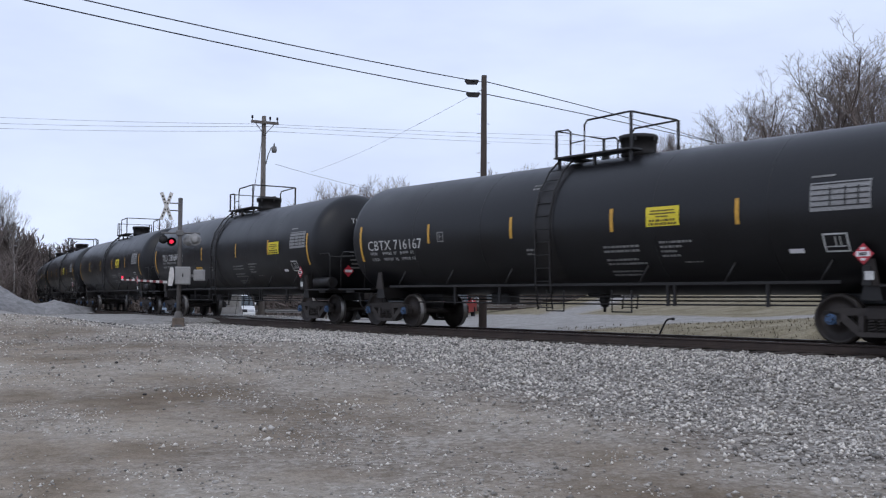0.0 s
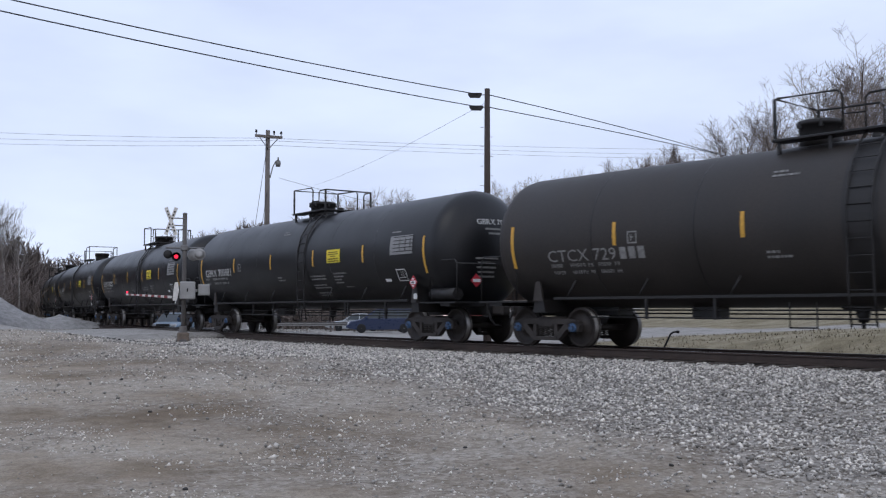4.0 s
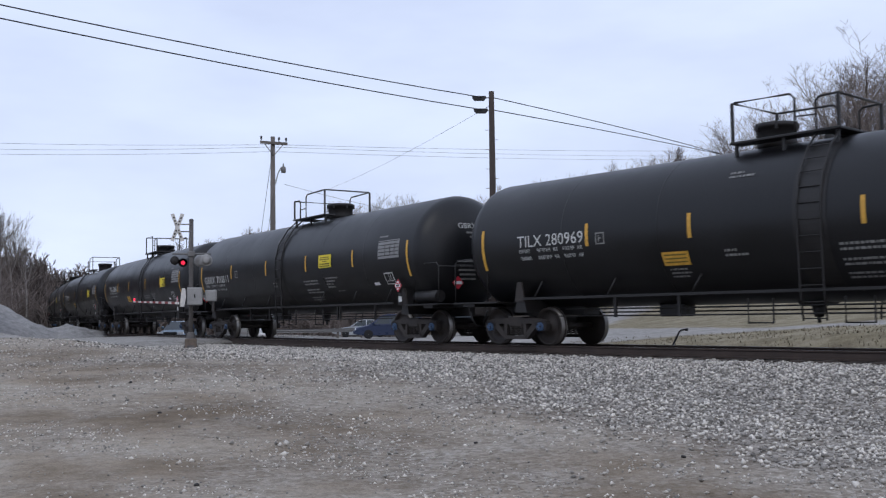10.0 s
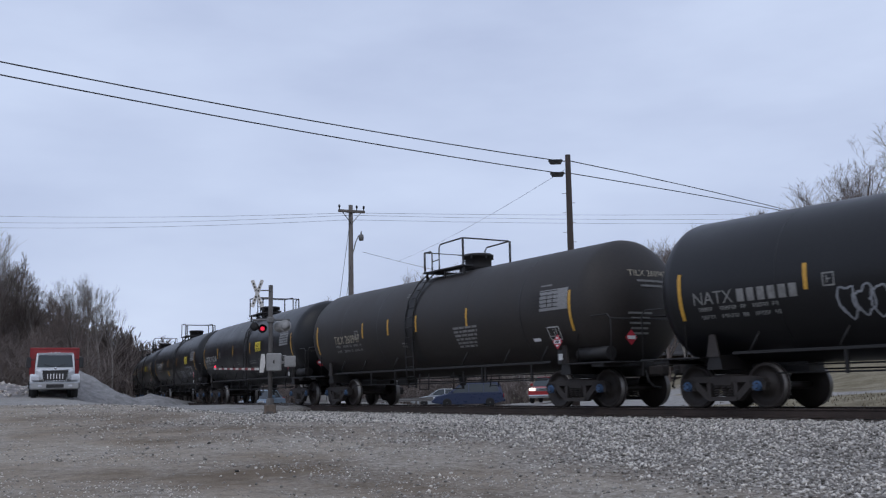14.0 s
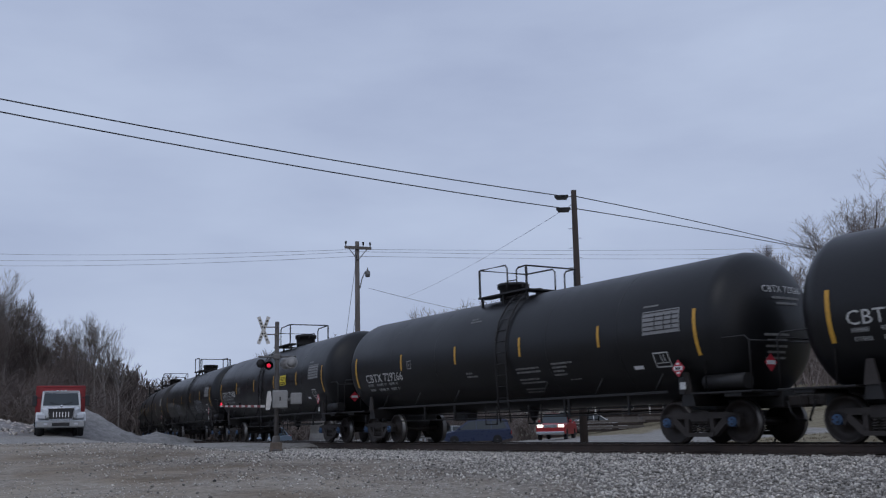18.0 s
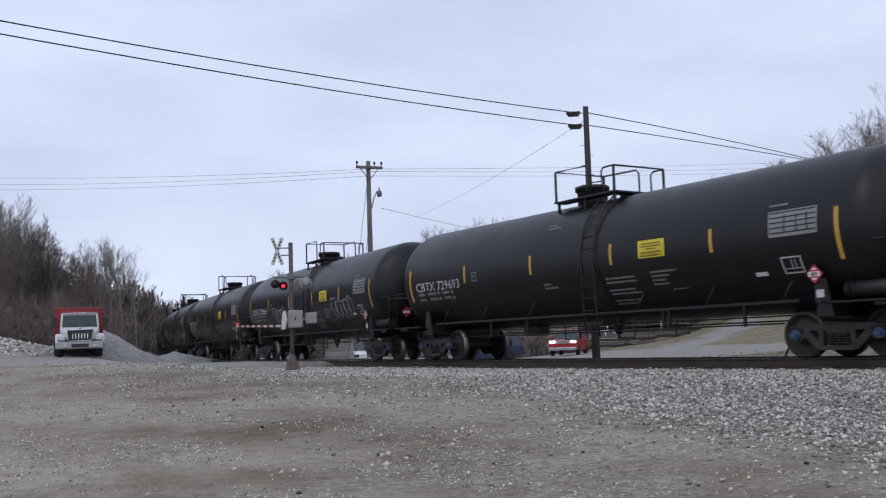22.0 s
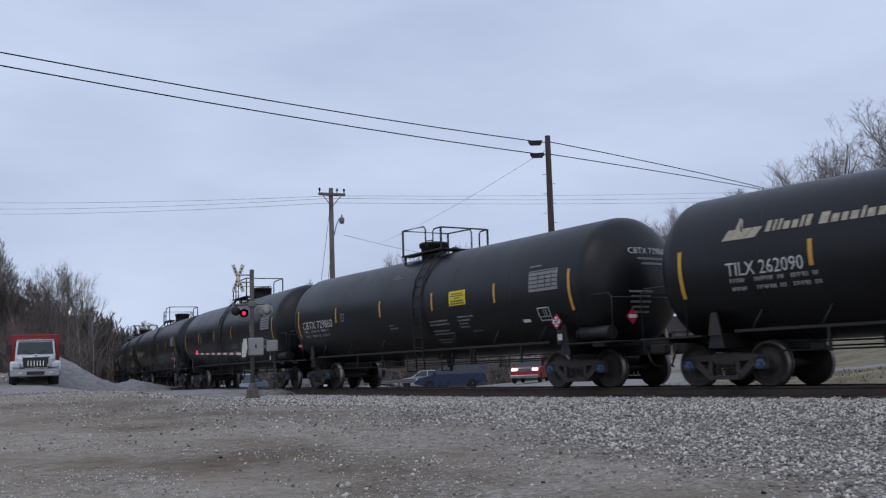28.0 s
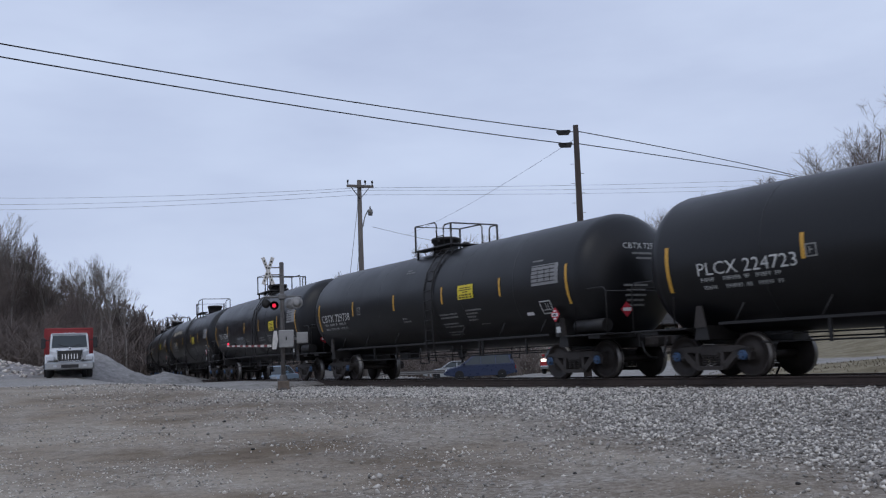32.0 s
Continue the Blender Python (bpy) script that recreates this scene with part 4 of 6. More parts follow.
    tagged(car, {"brown": "dusty brown-black railway tank car with tan lettering", "dusty": "dusty brown-black railway tank car with yellowed lettering", "tan": "worn black railway tank car with yellowed lettering"}.get(style, "black railway tank car with white reporting marks and yellow reflectors"))


FLEET = {
    -1: ("TILX", "280698", "tilx"), 0: ("CBTX", "716167", ""), 1: ("GBRX", "700852", ""), 2: ("GBRX", "700981", ""), 3: ("CTCX", "729", "brown"), 4: ("TILX", "280974", "tilx"),
    5: ("TILX", "280857", "tilx"), 6: ("GBRX", "700811", ""), 7: ("TILX", "280969", "tilx"), 8: ("CBTX", "716266", ""), 9: ("TILX", "260947", "dusty"), 10: ("NATX", "10", "worn"),
    11: ("CBTX", "729788", ""), 12: ("CBTX", "729266", ""), 13: ("CBTX", "729744", ""), 14: ("CBTX", "729869", ""), 15: ("CBTX", "729693", ""), 16: ("NATX", "252776", "tan"),
    17: ("NATX", "252846", "tan"), 18: ("", "18", ""), 19: ("CBTX", "729860", ""), 20: ("TILX", "262090", "kild"), 21: ("TILX", "262348", ""), 22: ("CBTX", "729738", ""),
    23: ("PLCX", "224723", ""),
}
TURNED = (-6, -3, 1, 2, 3, 5, 7, 8, 10, 12, 13, 14, 15, 16, 19, 21, 22, 23)
CARS = {}


# some cars are a little shorter or longer than the rest, and the slack between them varies
SHORTER = {1: -0.1, 2: -0.12, 4: -0.32, 5: -0.32, 7: -0.2, 9: 0.35, 10: 0.05, 20: 0.5, 21: 0.35, 22: 0.1}
SLACK = {-9: 0.08, -8: 0.08, -7: 0.08, -6: 0.08, -5: 0.08, -4: 0.08, -3: 0.08, -2: 0.08, -1: 0.08, 0: 0.08, 1: 0.34, 2: 0.61, 3: 0.97, 4: 1.33, 5: 2.15, 6: 2.47, 7: 2.67, 8: 2.74, 9: 2.17, 10: 2.05, 11: 1.91, 12: 1.94, 13: 1.93, 14: 1.94, 15: 1.88, 16: 2.03, 17: 2.06, 18: 2.07, 19: 1.90, 20: 1.59, 21: 0.44, 22: -0.27, 23: -0.23, 24: -0.23, 25: -0.23}


def shorten(car, e):
    """Draw both ends of a car in by e; its long pieces are cut, the others shift whole."""
    for ob in car.children_recursive:
        if ob.parent.name.split(".")[0] == "truck":
            continue
        if abs(ob.location.x) > 5:
            ob.location.x -= math.copysign(e, ob.location.x)
            continue
        v = np.array([q.co[:] for q in ob.data.vertices])
        whole = v[:, 0].max() - v[:, 0].min() < 6
        if whole and ob.parent.name.startswith("tank") and ob.parent.data and abs(v[:, 0].mean()) < 6.9:
            continue
        at = np.full(len(v), v[:, 0].mean()) if whole else v[:, 0]
        if not (abs(at) > 5).any():
            continue
        v[:, 0] -= np.where(abs(at) > 5, np.sign(at) * e, 0)
        ob.data = ob.data.copy()
        ob.data.vertices.foreach_set("co", v.ravel())


def build_train():
    plain_car, turned_car = build_car(), build_car(True)
    for n in range(-9, 26):
        if n == -9:
            CARS[n] = plain_car
        elif n == -8:
            CARS[n] = turned_car
        else:
            CARS[n] = copy_thing(turned_car if n in TURNED else plain_car, pose(0, 0, 0))
    for n, car in CARS.items():
        dress(car, FLEET.get(n, ("", str(n + 100), "")))
        if n in SHORTER:
            shorten(car, SHORTER[n])


build_train()


GONE = (-0.00, 0.47, 1.04, 1.63, 2.16, 2.51, 2.66, 2.64, 2.58, 2.45, 2.18, 1.81, 1.39, 0.98, 0.61, 0.22, -0.26)


def run(t):
    """How far the train has gone at t: a steady roll, and what it gained on that at every second second."""
    i = min(max(int(t // 2), 0), len(GONE) - 2)
    u = t / 2 - i
    p0, p1, p2, p3 = (GONE[min(max(k, 0), len(GONE) - 1)] for k in (i - 1, i, i + 1, i + 2))
    p0 = 2 * p1 - p2 if i == 0 else p0
    p3 = 2 * p2 - p1 if i == len(GONE) - 2 else p3
    gain = 0.5 * (2 * p1 + (p2 - p0) * u + (2 * p0 - 5 * p1 + 4 * p2 - p3) * u * u + (3 * p1 - p0 - 3 * p2 + p3) * u ** 3)
    return 12.11 * t + 0.0272 * t * t + gain


def car_pose(c, half=TRUCK_AT):
    a, _ = on_track(c - half)
    b, _ = on_track(c + half)
    h = math.atan2(b.y - a.y, b.x - a.x)
    m = (a + b) / 2
    return pose(m.x, m.y, 0, 0, 0, math.degrees(h)), h


# ---- the level crossing: signal mast with crossbuck, lamps, gate ----
MAST = Vector((-6.78, 34.52, 0.0))
RED_LAMP = glow("lit_red_lens", (1.0, 0.03, 0.08), 1.1)
DARK_LENS = plain("dark_red_lens", (0.08, 0.01, 0.012), 0.2)
RED_TAPE = material("red_gate_stripe", (0.22, 0.025, 0.025), 0.5, vary=0.2, bump=0.0)
WHITE_TAPE = material("white_gate_stripe", (0.68, 0.66, 0.62), 0.5, vary=0.2, bump=0.0)
MAST_STEEL = material("weathered_mast", (0.125, 0.115, 0.108), 0.75, vary=0.3, scale=4, bump=0.08)
RUSTY_CONCRETE = material("rust_stained_concrete", (0.19, 0.15, 0.12), 0.9, vary=0.35, scale=4, bump=0.2)
CONCRETE = material("weathered_concrete", (0.40, 0.385, 0.36), 0.9, vary=0.25, scale=2.5, bump=0.2)
RUBBER = material("tyre_rubber", (0.016, 0.016, 0.017), 0.85, vary=0.2, bump=0.1)
HUB = material("dull_alloy", (0.38, 0.39, 0.40), 0.4, 0.8, vary=0.15, bump=0.0)
GLASS_DARK = plain("car_glass", (0.035, 0.045, 0.05), 0.08)
CHROME = plain("chrome", (0.6, 0.61, 0.62), 0.15, 1.0)
HEADLIGHT = glow("lit_headlight", (1.0, 0.93, 0.80), 3.0)
LENS = plain("clear_lamp_lens", (0.55, 0.57, 0.6), 0.15)
TAIL = plain("tail_lamp", (0.30, 0.015, 0.02), 0.25)


def build_signal():
    z0 = height_at(MAST.x, MAST.y)
    h = 4.17 - z0
    # local x along the face of the crossbuck: it turns to the road, which comes from the camera's side
    sig = thing("crossing_signal", pose(MAST.x, MAST.y, z0, 0, 0, 11), "railway crossing signal with crossbuck, red lamps and a lowered striped gate", "crossing signal")
    bm = bmesh.new()
    tube(bm, (0, 0, 0), (0, 0, h), 0.075, 0.075, 14)
    mast = part("mast", bm, MAST_STEEL, sig, "weathered galvanised mast")
    bm = bmesh.new()
    tube(bm, (0, 0, h - 0.01), (0, 0, h + 0.03), 0.085, 0.05, 14)
    part("mast_cap", bm, GALV, mast)
    bm = bmesh.new()
    lathe(bm, [(0, 0.24), (0.10, 0.24), (0.12, 0.16), (0.5, 0.13), (0.55, 0.09)], 14, "Z")
    part("mast_base", bm, MAST_STEEL, sig)
    bm = bmesh.new()
    box(bm, -0.20, 0.20, -0.20, 0.20, -0.35, 0.34, 0.03)
    part("foundation", bm, RUSTY_CONCRETE, sig, "rust-stained concrete footing")
    # crossbuck on two brackets, set off to the left of the mast
    for i, ang in enumerate((70, -70)):
        bm = bmesh.new()
        box(bm, -0.50, 0.50, -0.012, 0.012, -0.062, 0.062, 0.004)
        blade = part("crossbuck_blade", bm, WHITE_TAPE, sig, "white crossbuck blade with worn lettering", pose(-0.46, -0.10 - 0.03 * i, h - 0.28, 0, ang, 0))
        for k, x in enumerate((-0.36, -0.24, -0.12, 0.10, 0.22, 0.34)):
            bm = bmesh.new()
            box(bm, x - 0.030, x + 0.030, -0.018, -0.014, -0.026, 0.026)
            part("letter_bar", bm, STEEL_BLACK, blade)
    for z in (h - 0.17, h - 0.42):
        bm = bmesh.new()
        box(bm, -0.46, 0.0, -0.09, -0.07, z - 0.02, z + 0.02)
        part("bracket", bm, GALV, sig)
    # lamp cross-arm
    z = h - 1.18
    bm = bmesh.new()
    tube(bm, (-0.62, 0, z), (0.66, 0, z), 0.035, seg=10)
    box(bm, -0.13, 0.13, -0.11, 0.11, z - 0.10, z + 0.10, 0.03)
    part("lamp_arm", bm, GALV, sig)
    for x, y, lit in ((-0.27, -0.16, True), (-0.55, 0.20, False), (0.50, -0.12, False), (0.30, 0.22, False)):
        f = -1 if y < 0 else 1
        zz = z - (0.31 if lit else 0.22)
        bm = bmesh.new()
        if x < 0:
            lathe(bm, [(y - f * 0.03, 0.02), (y - f * 0.03, 0.145), (y, 0.15), (y, 0.02)], 20, "Y", at=(x, 0, zz))
        else:
            lathe(bm, [(y - f * 0.13, 0.03), (y - f * 0.11, 0.12), (y - f * 0.02, 0.20), (y, 0.21), (y + f * 0.015, 0.20), (y + f * 0.015, 0.02)], 24, "Y", at=(x, 0, zz))
        lamp = part("signal_lamp", bm, ALU_BOX if x > 0 else STEEL_BLACK, sig, "pale round lamp housing" if x > 0 else "black lamp housing with a hood")
        bm = bmesh.new()
        lathe(bm, [(y, 0.02), (y + f * 0.02, 0.07 if x < 0 else 0.16), (y + f * 0.035, 0.055), (y + f * 0.045, 0.02)], 18, "Y", at=(x, 0, zz))
        part("lens", bm, RED_LAMP if lit else (DARK_LENS if x < 0 else ALU_BOX), lamp)
        if x < 0:
            bm = bmesh.new()
            seg = 14
            ring = [[], []]
            for k in range(seg + 1):
                a = math.radians(-20 + 220 * k / seg)
                for j, yy in enumerate((y, y + f * 0.27)):
                    r = 0.155 if j == 0 else 0.15
                    ring[j].append(bm.verts.new((x + r * math.cos(a), yy, zz + r * math.sin(a) - 0.02 * j)))
            for k in range(seg):
                bm.faces.new((ring[0][k], ring[0][k + 1], ring[1][k + 1], ring[1][k]))
            bmesh.ops.solidify(bm, geom=bm.faces[:], thickness=0.008)
            part("hood", bm, STEEL_BLACK, lamp)
    # gate mechanism, junction box and lowered arm
    bm = bmesh.new()
    box(bm, -0.14, 0.38, -0.30, 0.16, 1.47, 2.07, 0.03)
    mech = part("gate_mechanism", bm, ALU_BOX, sig, "grey gate motor cabinet")
    bm = bmesh.new()
    box(bm, 0.10, 0.14, -0.32, -0.30, 1.72, 1.84, 0.005)
    part("latch", bm, STEEL_BLACK, mech)
    bm = bmesh.new()
    box(bm, 0.47, 0.86, -0.22, 0.06, 1.60, 1.98, 0.02)
    part("junction_box", bm, ALU_BOX, sig, "small grey cabinet with a door")
    bm = bmesh.new()
    box(bm, 0.51, 0.81, -0.235, -0.22, 1.64, 1.94, 0.008)
    box(bm, 0.38, 0.47, -0.1, -0.04, 1.72, 1.82)
    part("cabinet_door", bm, ALU_BOX, sig)
    bm = bmesh.new()
    prism(bm, [(-0.36, 1.42), (-0.22, 1.42), (-0.16, 1.74), (-0.19, 2.04), (-0.30, 2.04), (-0.34, 1.76)], -0.40, -0.33)
    part("counterweight", bm, WHITE_TAPE, sig, "white counterweight arm")
    # the arm runs over the road, away from the mast and a little to the back
    a0, a1 = Vector((-0.40, -0.36, 1.54)), Vector((-2.2, 5.9, 1.72))
    d = (a1 - a0)
    m = Matrix.Translation(a0) @ d.to_track_quat("X", "Z").to_matrix().to_4x4()
    n = 15
    for i in range(n):
        bm = bmesh.new()
        w = d.length / n
        box(bm, i * w, (i + 1) * w, -0.02, 0.02, -0.042 * (1 - i * 0.02), 0.042 * (1 - i * 0.02))
        part("gate_arm_section", bm, RED_TAPE if i % 2 else WHITE_TAPE, sig, m=m)
    for u in (0.52, 0.80, 0.98):
        p = a0 + d * u
        bm = bmesh.new()
        tube(bm, p + Vector((0, -0.03, 0.10)), p + Vector((0, -0.10, 0.10)), 0.035, 0.03, 10)
        box(bm, p.x - 0.03, p.x + 0.03, p.y - 0.02, p.y + 0.04, p.z + 0.04, p.z + 0.12)
        part("gate_lamp", bm, RED_LAMP if u > 0.9 else STEEL_BLACK, sig, "small red gate lamp")
    return sig


build_signal()


# ---- utility poles and wires ----
POLE_A, POLE_B = Vector((4.45, 42.14, 0)), Vector((-5.88, 50.93, 0))


def hang(a, b, sag, n=14):
    a, b = Vector(a), Vector(b)
    return [a.lerp(b, i / n) - Vector((0, 0, 4 * sag * (i / n) * (1 - i / n))) for i in range(n + 1)]


def wire(a, b, sag, r, label="thin dark overhead wire", group="overhead wires"):
    bm = bmesh.new()
    bent(bm, hang(a, b, sag), r, 5)
    ob = tagged(new("overhead_wire", to_mesh("overhead_wire", bm, WIRE)), label, "wire", group)
    return ob


def build_poles():
    z0 = height_at(POLE_A.x, POLE_A.y)
    top = 10.38
    p = thing("utility_pole", pose(POLE_A.x, POLE_A.y, z0), "dark creosoted utility pole with climbing steps", "utility pole", "utility poles")
    bm = bmesh.new()
    tube(bm, (0.0, 0, -0.3), (0.03, 0, top - z0), 0.175, 0.115, 14)
    shaft = part("shaft", bm, POLE_DARK, p)
    for i in range(13):
        z = 4.2 + i * 0.42
        bm = bmesh.new()
        s = 1 if i % 2 else -1
        tube(bm, (s * 0.1, 0, z), (s * 0.27, 0, z), 0.012, seg=6)
        part("step_peg", bm, GALV, shaft)
    # two dark splice boxes on the wires beside the pole, and clamps
    for dx, z in ((-0.50, 10.10), (-0.44, 9.55)):
        bm = bmesh.new()
        prism(bm, [(-0.30, 0.08), (0.28, 0.08), (0.30, 0.02), (0.22, -0.11), (-0.20, -0.11), (-0.30, 0.02)], -0.09, 0.09)
        part("splice_box", bm, STEEL_BLACK, p, "dark cable splice box", pose(dx, 0, z - z0))
        bm = bmesh.new()
        bent(bm, [(dx + 0.2, 0, z - z0), (0, 0, z - z0 + 0.02)], 0.02)
        part("clamp", bm, GALV, p)
    # the second, grey pole with its cross-arm and street lamp
    z1 = height_at(POLE_B.x, POLE_B.y)
    q = thing("utility_pole", pose(POLE_B.x, POLE_B.y, z1, 0, 0, 25), "weathered grey utility pole with a wooden cross-arm and street lamp", "utility pole", "utility poles")
    h = 10.06 - z1
    bm = bmesh.new()
    tube(bm, (0, 0, -0.3), (0, 0, h), 0.17, 0.11, 14)
    part("shaft", bm, POLE_GREY, q)
    bm = bmesh.new()
    box(bm, -0.72, 0.72, -0.20, -0.10, h - 0.42, h - 0.28, 0.01)
    part("cross_arm", bm, POLE_GREY, q)
    for s in (-1, 1):
        bm = bmesh.new()
        bent(bm, [(s * 0.5, -0.16, h - 0.40), (0, -0.12, h - 1.0)], 0.022)
        part("arm_brace", bm, GALV, q)
    for x in (-0.66, 0.28, 0.66):
        bm = bmesh.new()
        lathe(bm, [(h - 0.28, 0.02), (h - 0.17, 0.03), (h - 0.16, 0.065), (h - 0.10, 0.05), (h - 0.06, 0.06), (h - 0.03, 0.03)], 10, "Z", at=(x, -0.15, 0))
        part("insulator", bm, STEEL_BLACK, q)
    bm = bmesh.new()
    bent(bm, [(0.12, -0.05, h - 2.45), (0.22, -0.12, h - 1.95), (0.36, -0.16, h - 1.62), (0.48, -0.18, h - 1.56)], 0.028)
    lamp = part("lamp_bracket", bm, GALV, q)
    bm = bmesh.new()
    lathe(bm, [(0.02, 0.04), (0.0, 0.12), (-0.16, 0.14), (-0.30, 0.11), (-0.31, 0.02)], 14, "Z", at=(0.50, -0.18, h - 1.56))
    tube(bm, (0.50, -0.18, h - 1.55), (0.50, -0.18, h - 1.38), 0.05, 0.03, 8)
    part("lamp_head", bm, GALV, lamp, "pale street lamp head")
    for gx, gz in ((-1.9, 4.6), (-1.5, 2.2)):
        bm = bmesh.new()
        bent(bm, [(-0.05, -0.1, h - (0.7 if gz > 4 else 3.2)), (gx * 0.9, -1.2, 0.2)], 0.012, 5)
        part("guy_wire", bm, WIRE, q)
    # wires: two cables pass the dark pole, three thin ones run far behind
    for z, end_z, sag, far_z, far_sag in ((10.12, 10.30, 0.52, 9.79, -0.65), (9.58, 10.03, 0.49, 11.35, -0.35)):
        wire((POLE_A.x - 0.3, POLE_A.y, z), (-28.9, 11.65, end_z), sag, 0.022, "black cable between utility poles")
        wire((POLE_A.x + 0.1, POLE_A.y, z), (46.8, 89.5, far_z), far_sag, 0.022, "black cable between utility poles")
    for dz, s in ((0.0, 0.7), (-0.12, 0.9), (-0.36, 0.8)):
        wire((POLE_B.x, POLE_B.y, 9.65 + dz), (-62, 82, 17.5 + dz * 3), s, 0.009)
        wire((POLE_B.x, POLE_B.y, 9.65 + dz), (70, 122, 22.2 + dz * 3), s, 0.009)
    wire((POLE_A.x, POLE_A.y, 9.8), (-6, 88, 11.9), 0.3, 0.009)
    wire((POLE_B.x + 0.6, POLE_B.y, 7.6), (8, 70, 7.0), 0.3, 0.01)


build_poles()


# ---- bare trees ----
def limb(vs, fs, pts, r0, r1, seg):
    base = len(vs)
    n = len(pts)
    for i, p in enumerate(pts):
        d = (pts[min(i + 1, n - 1)] - pts[max(i - 1, 0)]).normalized()
        u = d.orthogonal().normalized()
        w = d.cross(u)
        r = r0 + (r1 - r0) * i / (n - 1)
        for k in range(seg):
            a = 2 * math.pi * k / seg
            vs.append(p + u * (r * math.cos(a)) + w * (r * math.sin(a)))
    for i in range(n - 1):
        for k in range(seg):
            a, b = base + i * seg + k, base + i * seg + (k + 1) % seg
            fs.append((a, b, b + seg, a + seg))


def tree_meshes(seed, height, spread_deg=40, low=0.25, lean=0.0, counts=(12, 6, 6, 4), twig=0.011, bark=None):
    """A leafless tree: a leader, limbs that turn upward, and long thin twigs."""
    r = random.Random(seed)
    tv, tf, cv, cf = [], [], [], []

    def grow(p, d, length, rad, level):
        n = 6 if level == 0 else (4 if level < 3 else 5 - level)
        pts, q, v = [p], p.copy(), d.copy()
        for i in range(n):
            v = (v + Vector((r.uniform(-1, 1), r.uniform(-1, 1), r.uniform(-0.2, 0.75))) * (0.08 + 0.06 * level)).normalized()
            q = q + v * (length / n)
            pts.append(q.copy())
        end = max(twig * 0.5, rad * 0.3)
        if level < 2:
            limb(tv, tf, pts, rad, end, 7 if level == 0 else 5)
        else:
            limb(cv, cf, pts, max(rad, twig), max(twig * 0.4, end * 0.5), 3)
        if level >= len(counts):
            return
        for k in range(counts[level]):
            u = r.uniform(low if level == 0 else 0.15, 1.0)
            i = min(int(u * n), n - 1)
            at = pts[i].lerp(pts[i + 1], u * n - i)
            ax = (pts[i + 1] - pts[i]).normalized()
            turn = Matrix.Rotation(r.uniform(0, 6.283), 3, ax)
            a = radians(r.uniform(spread_deg * 0.55, spread_deg * 1.2))
            nd = (ax * math.cos(a) + (turn @ ax.orthogonal().normalized()) * math.sin(a) + Vector((0, 0, 0.25))).normalized()
            share = (0.60 - 0.34 * u) if level == 0 else r.uniform(0.45, 0.75) * (1.2 - 0.5 * u)
            grow(at, nd, length * share, max(twig, rad * (0.40 if level == 0 else 0.42) * (1.1 - 0.5 * u)), level + 1)

    grow(Vector((0, 0, -0.3)), Vector((lean, 0, 1)).normalized(), height, height * 0.0145, 0)
    top = max(v.z for v in cv)
    k = height / top
    out = []
    for name, v, f, m in (("trunk", tv, tf, bark or BARK), ("crown", cv, cf, TWIG if bark is None else bark)):
        me = bpy.data.meshes.new(name)
        me.from_pydata([tuple(p * k) for p in v], [], f)
        me.materials.append(m)
        me.shade_smooth()
        out.append(me)
    return out


TREE_KINDS = [tree_meshes(s, 12.0, sp, lo, 0.0, c) for s, sp, lo, c in ((11, 40, 0.22, (13, 6, 6, 4)), (12, 30, 0.3, (12, 6, 6, 4)), (13, 46, 0.2, (12, 6, 5, 4)), (14, 36, 0.35, (12, 6, 6, 4)))]
TREE_KINDS.append(tree_meshes(21, 12.0, 28, 0.35, 0.03, (10, 5, 4, 3), 0.009, bark=PALE_BARK))
TREE_KINDS.append(tree_meshes(22, 12.0, 50, 0.12, 0.25, (10, 5, 5, 4), 0.008))
# lighter kinds for the depth of the woods
TREE_KINDS += [tree_meshes(s, 12.0, sp, lo, 0.0, c, 0.024) for s, sp, lo, c in ((31, 36, 0.2, (11, 5, 5, 2)), (32, 30, 0.3, (11, 5, 5, 2)), (33, 42, 0.2, (11, 5, 5, 2)))]
# open, spreading trees of the hillside, some pale
TREE_KINDS += [tree_meshes(51, 12.0, 52, 0.18, 0.1, (8, 5, 4, 4), 0.009), tree_meshes(52, 12.0, 46, 0.2, 0.0, (8, 5, 4, 3), 0.009, bark=PALE_BARK), tree_meshes(53, 12.0, 40, 0.25, 0.05, (8, 5, 4, 3), 0.010, bark=PALE_BARK)]


def plant(x, y, height, kind, seed, label, group, wide=1.0):
    z = height_at(x, y)
    k = height / 12.0
    r = random.Random(seed)
    t = thing("tree", Matrix.Translation((x, y, z)) @ Matrix.Rotation(r.uniform(0, 6.283), 4, "Z") @ Matrix.Diagonal((k * wide * r.uniform(0.9, 1.2), k * wide * r.uniform(0.9, 1.2), k, 1)), label, "tree", group)
    trunk, crown = TREE_KINDS[kind]
    put("trunk", trunk, t)
    put("crown", crown, t)
    return t


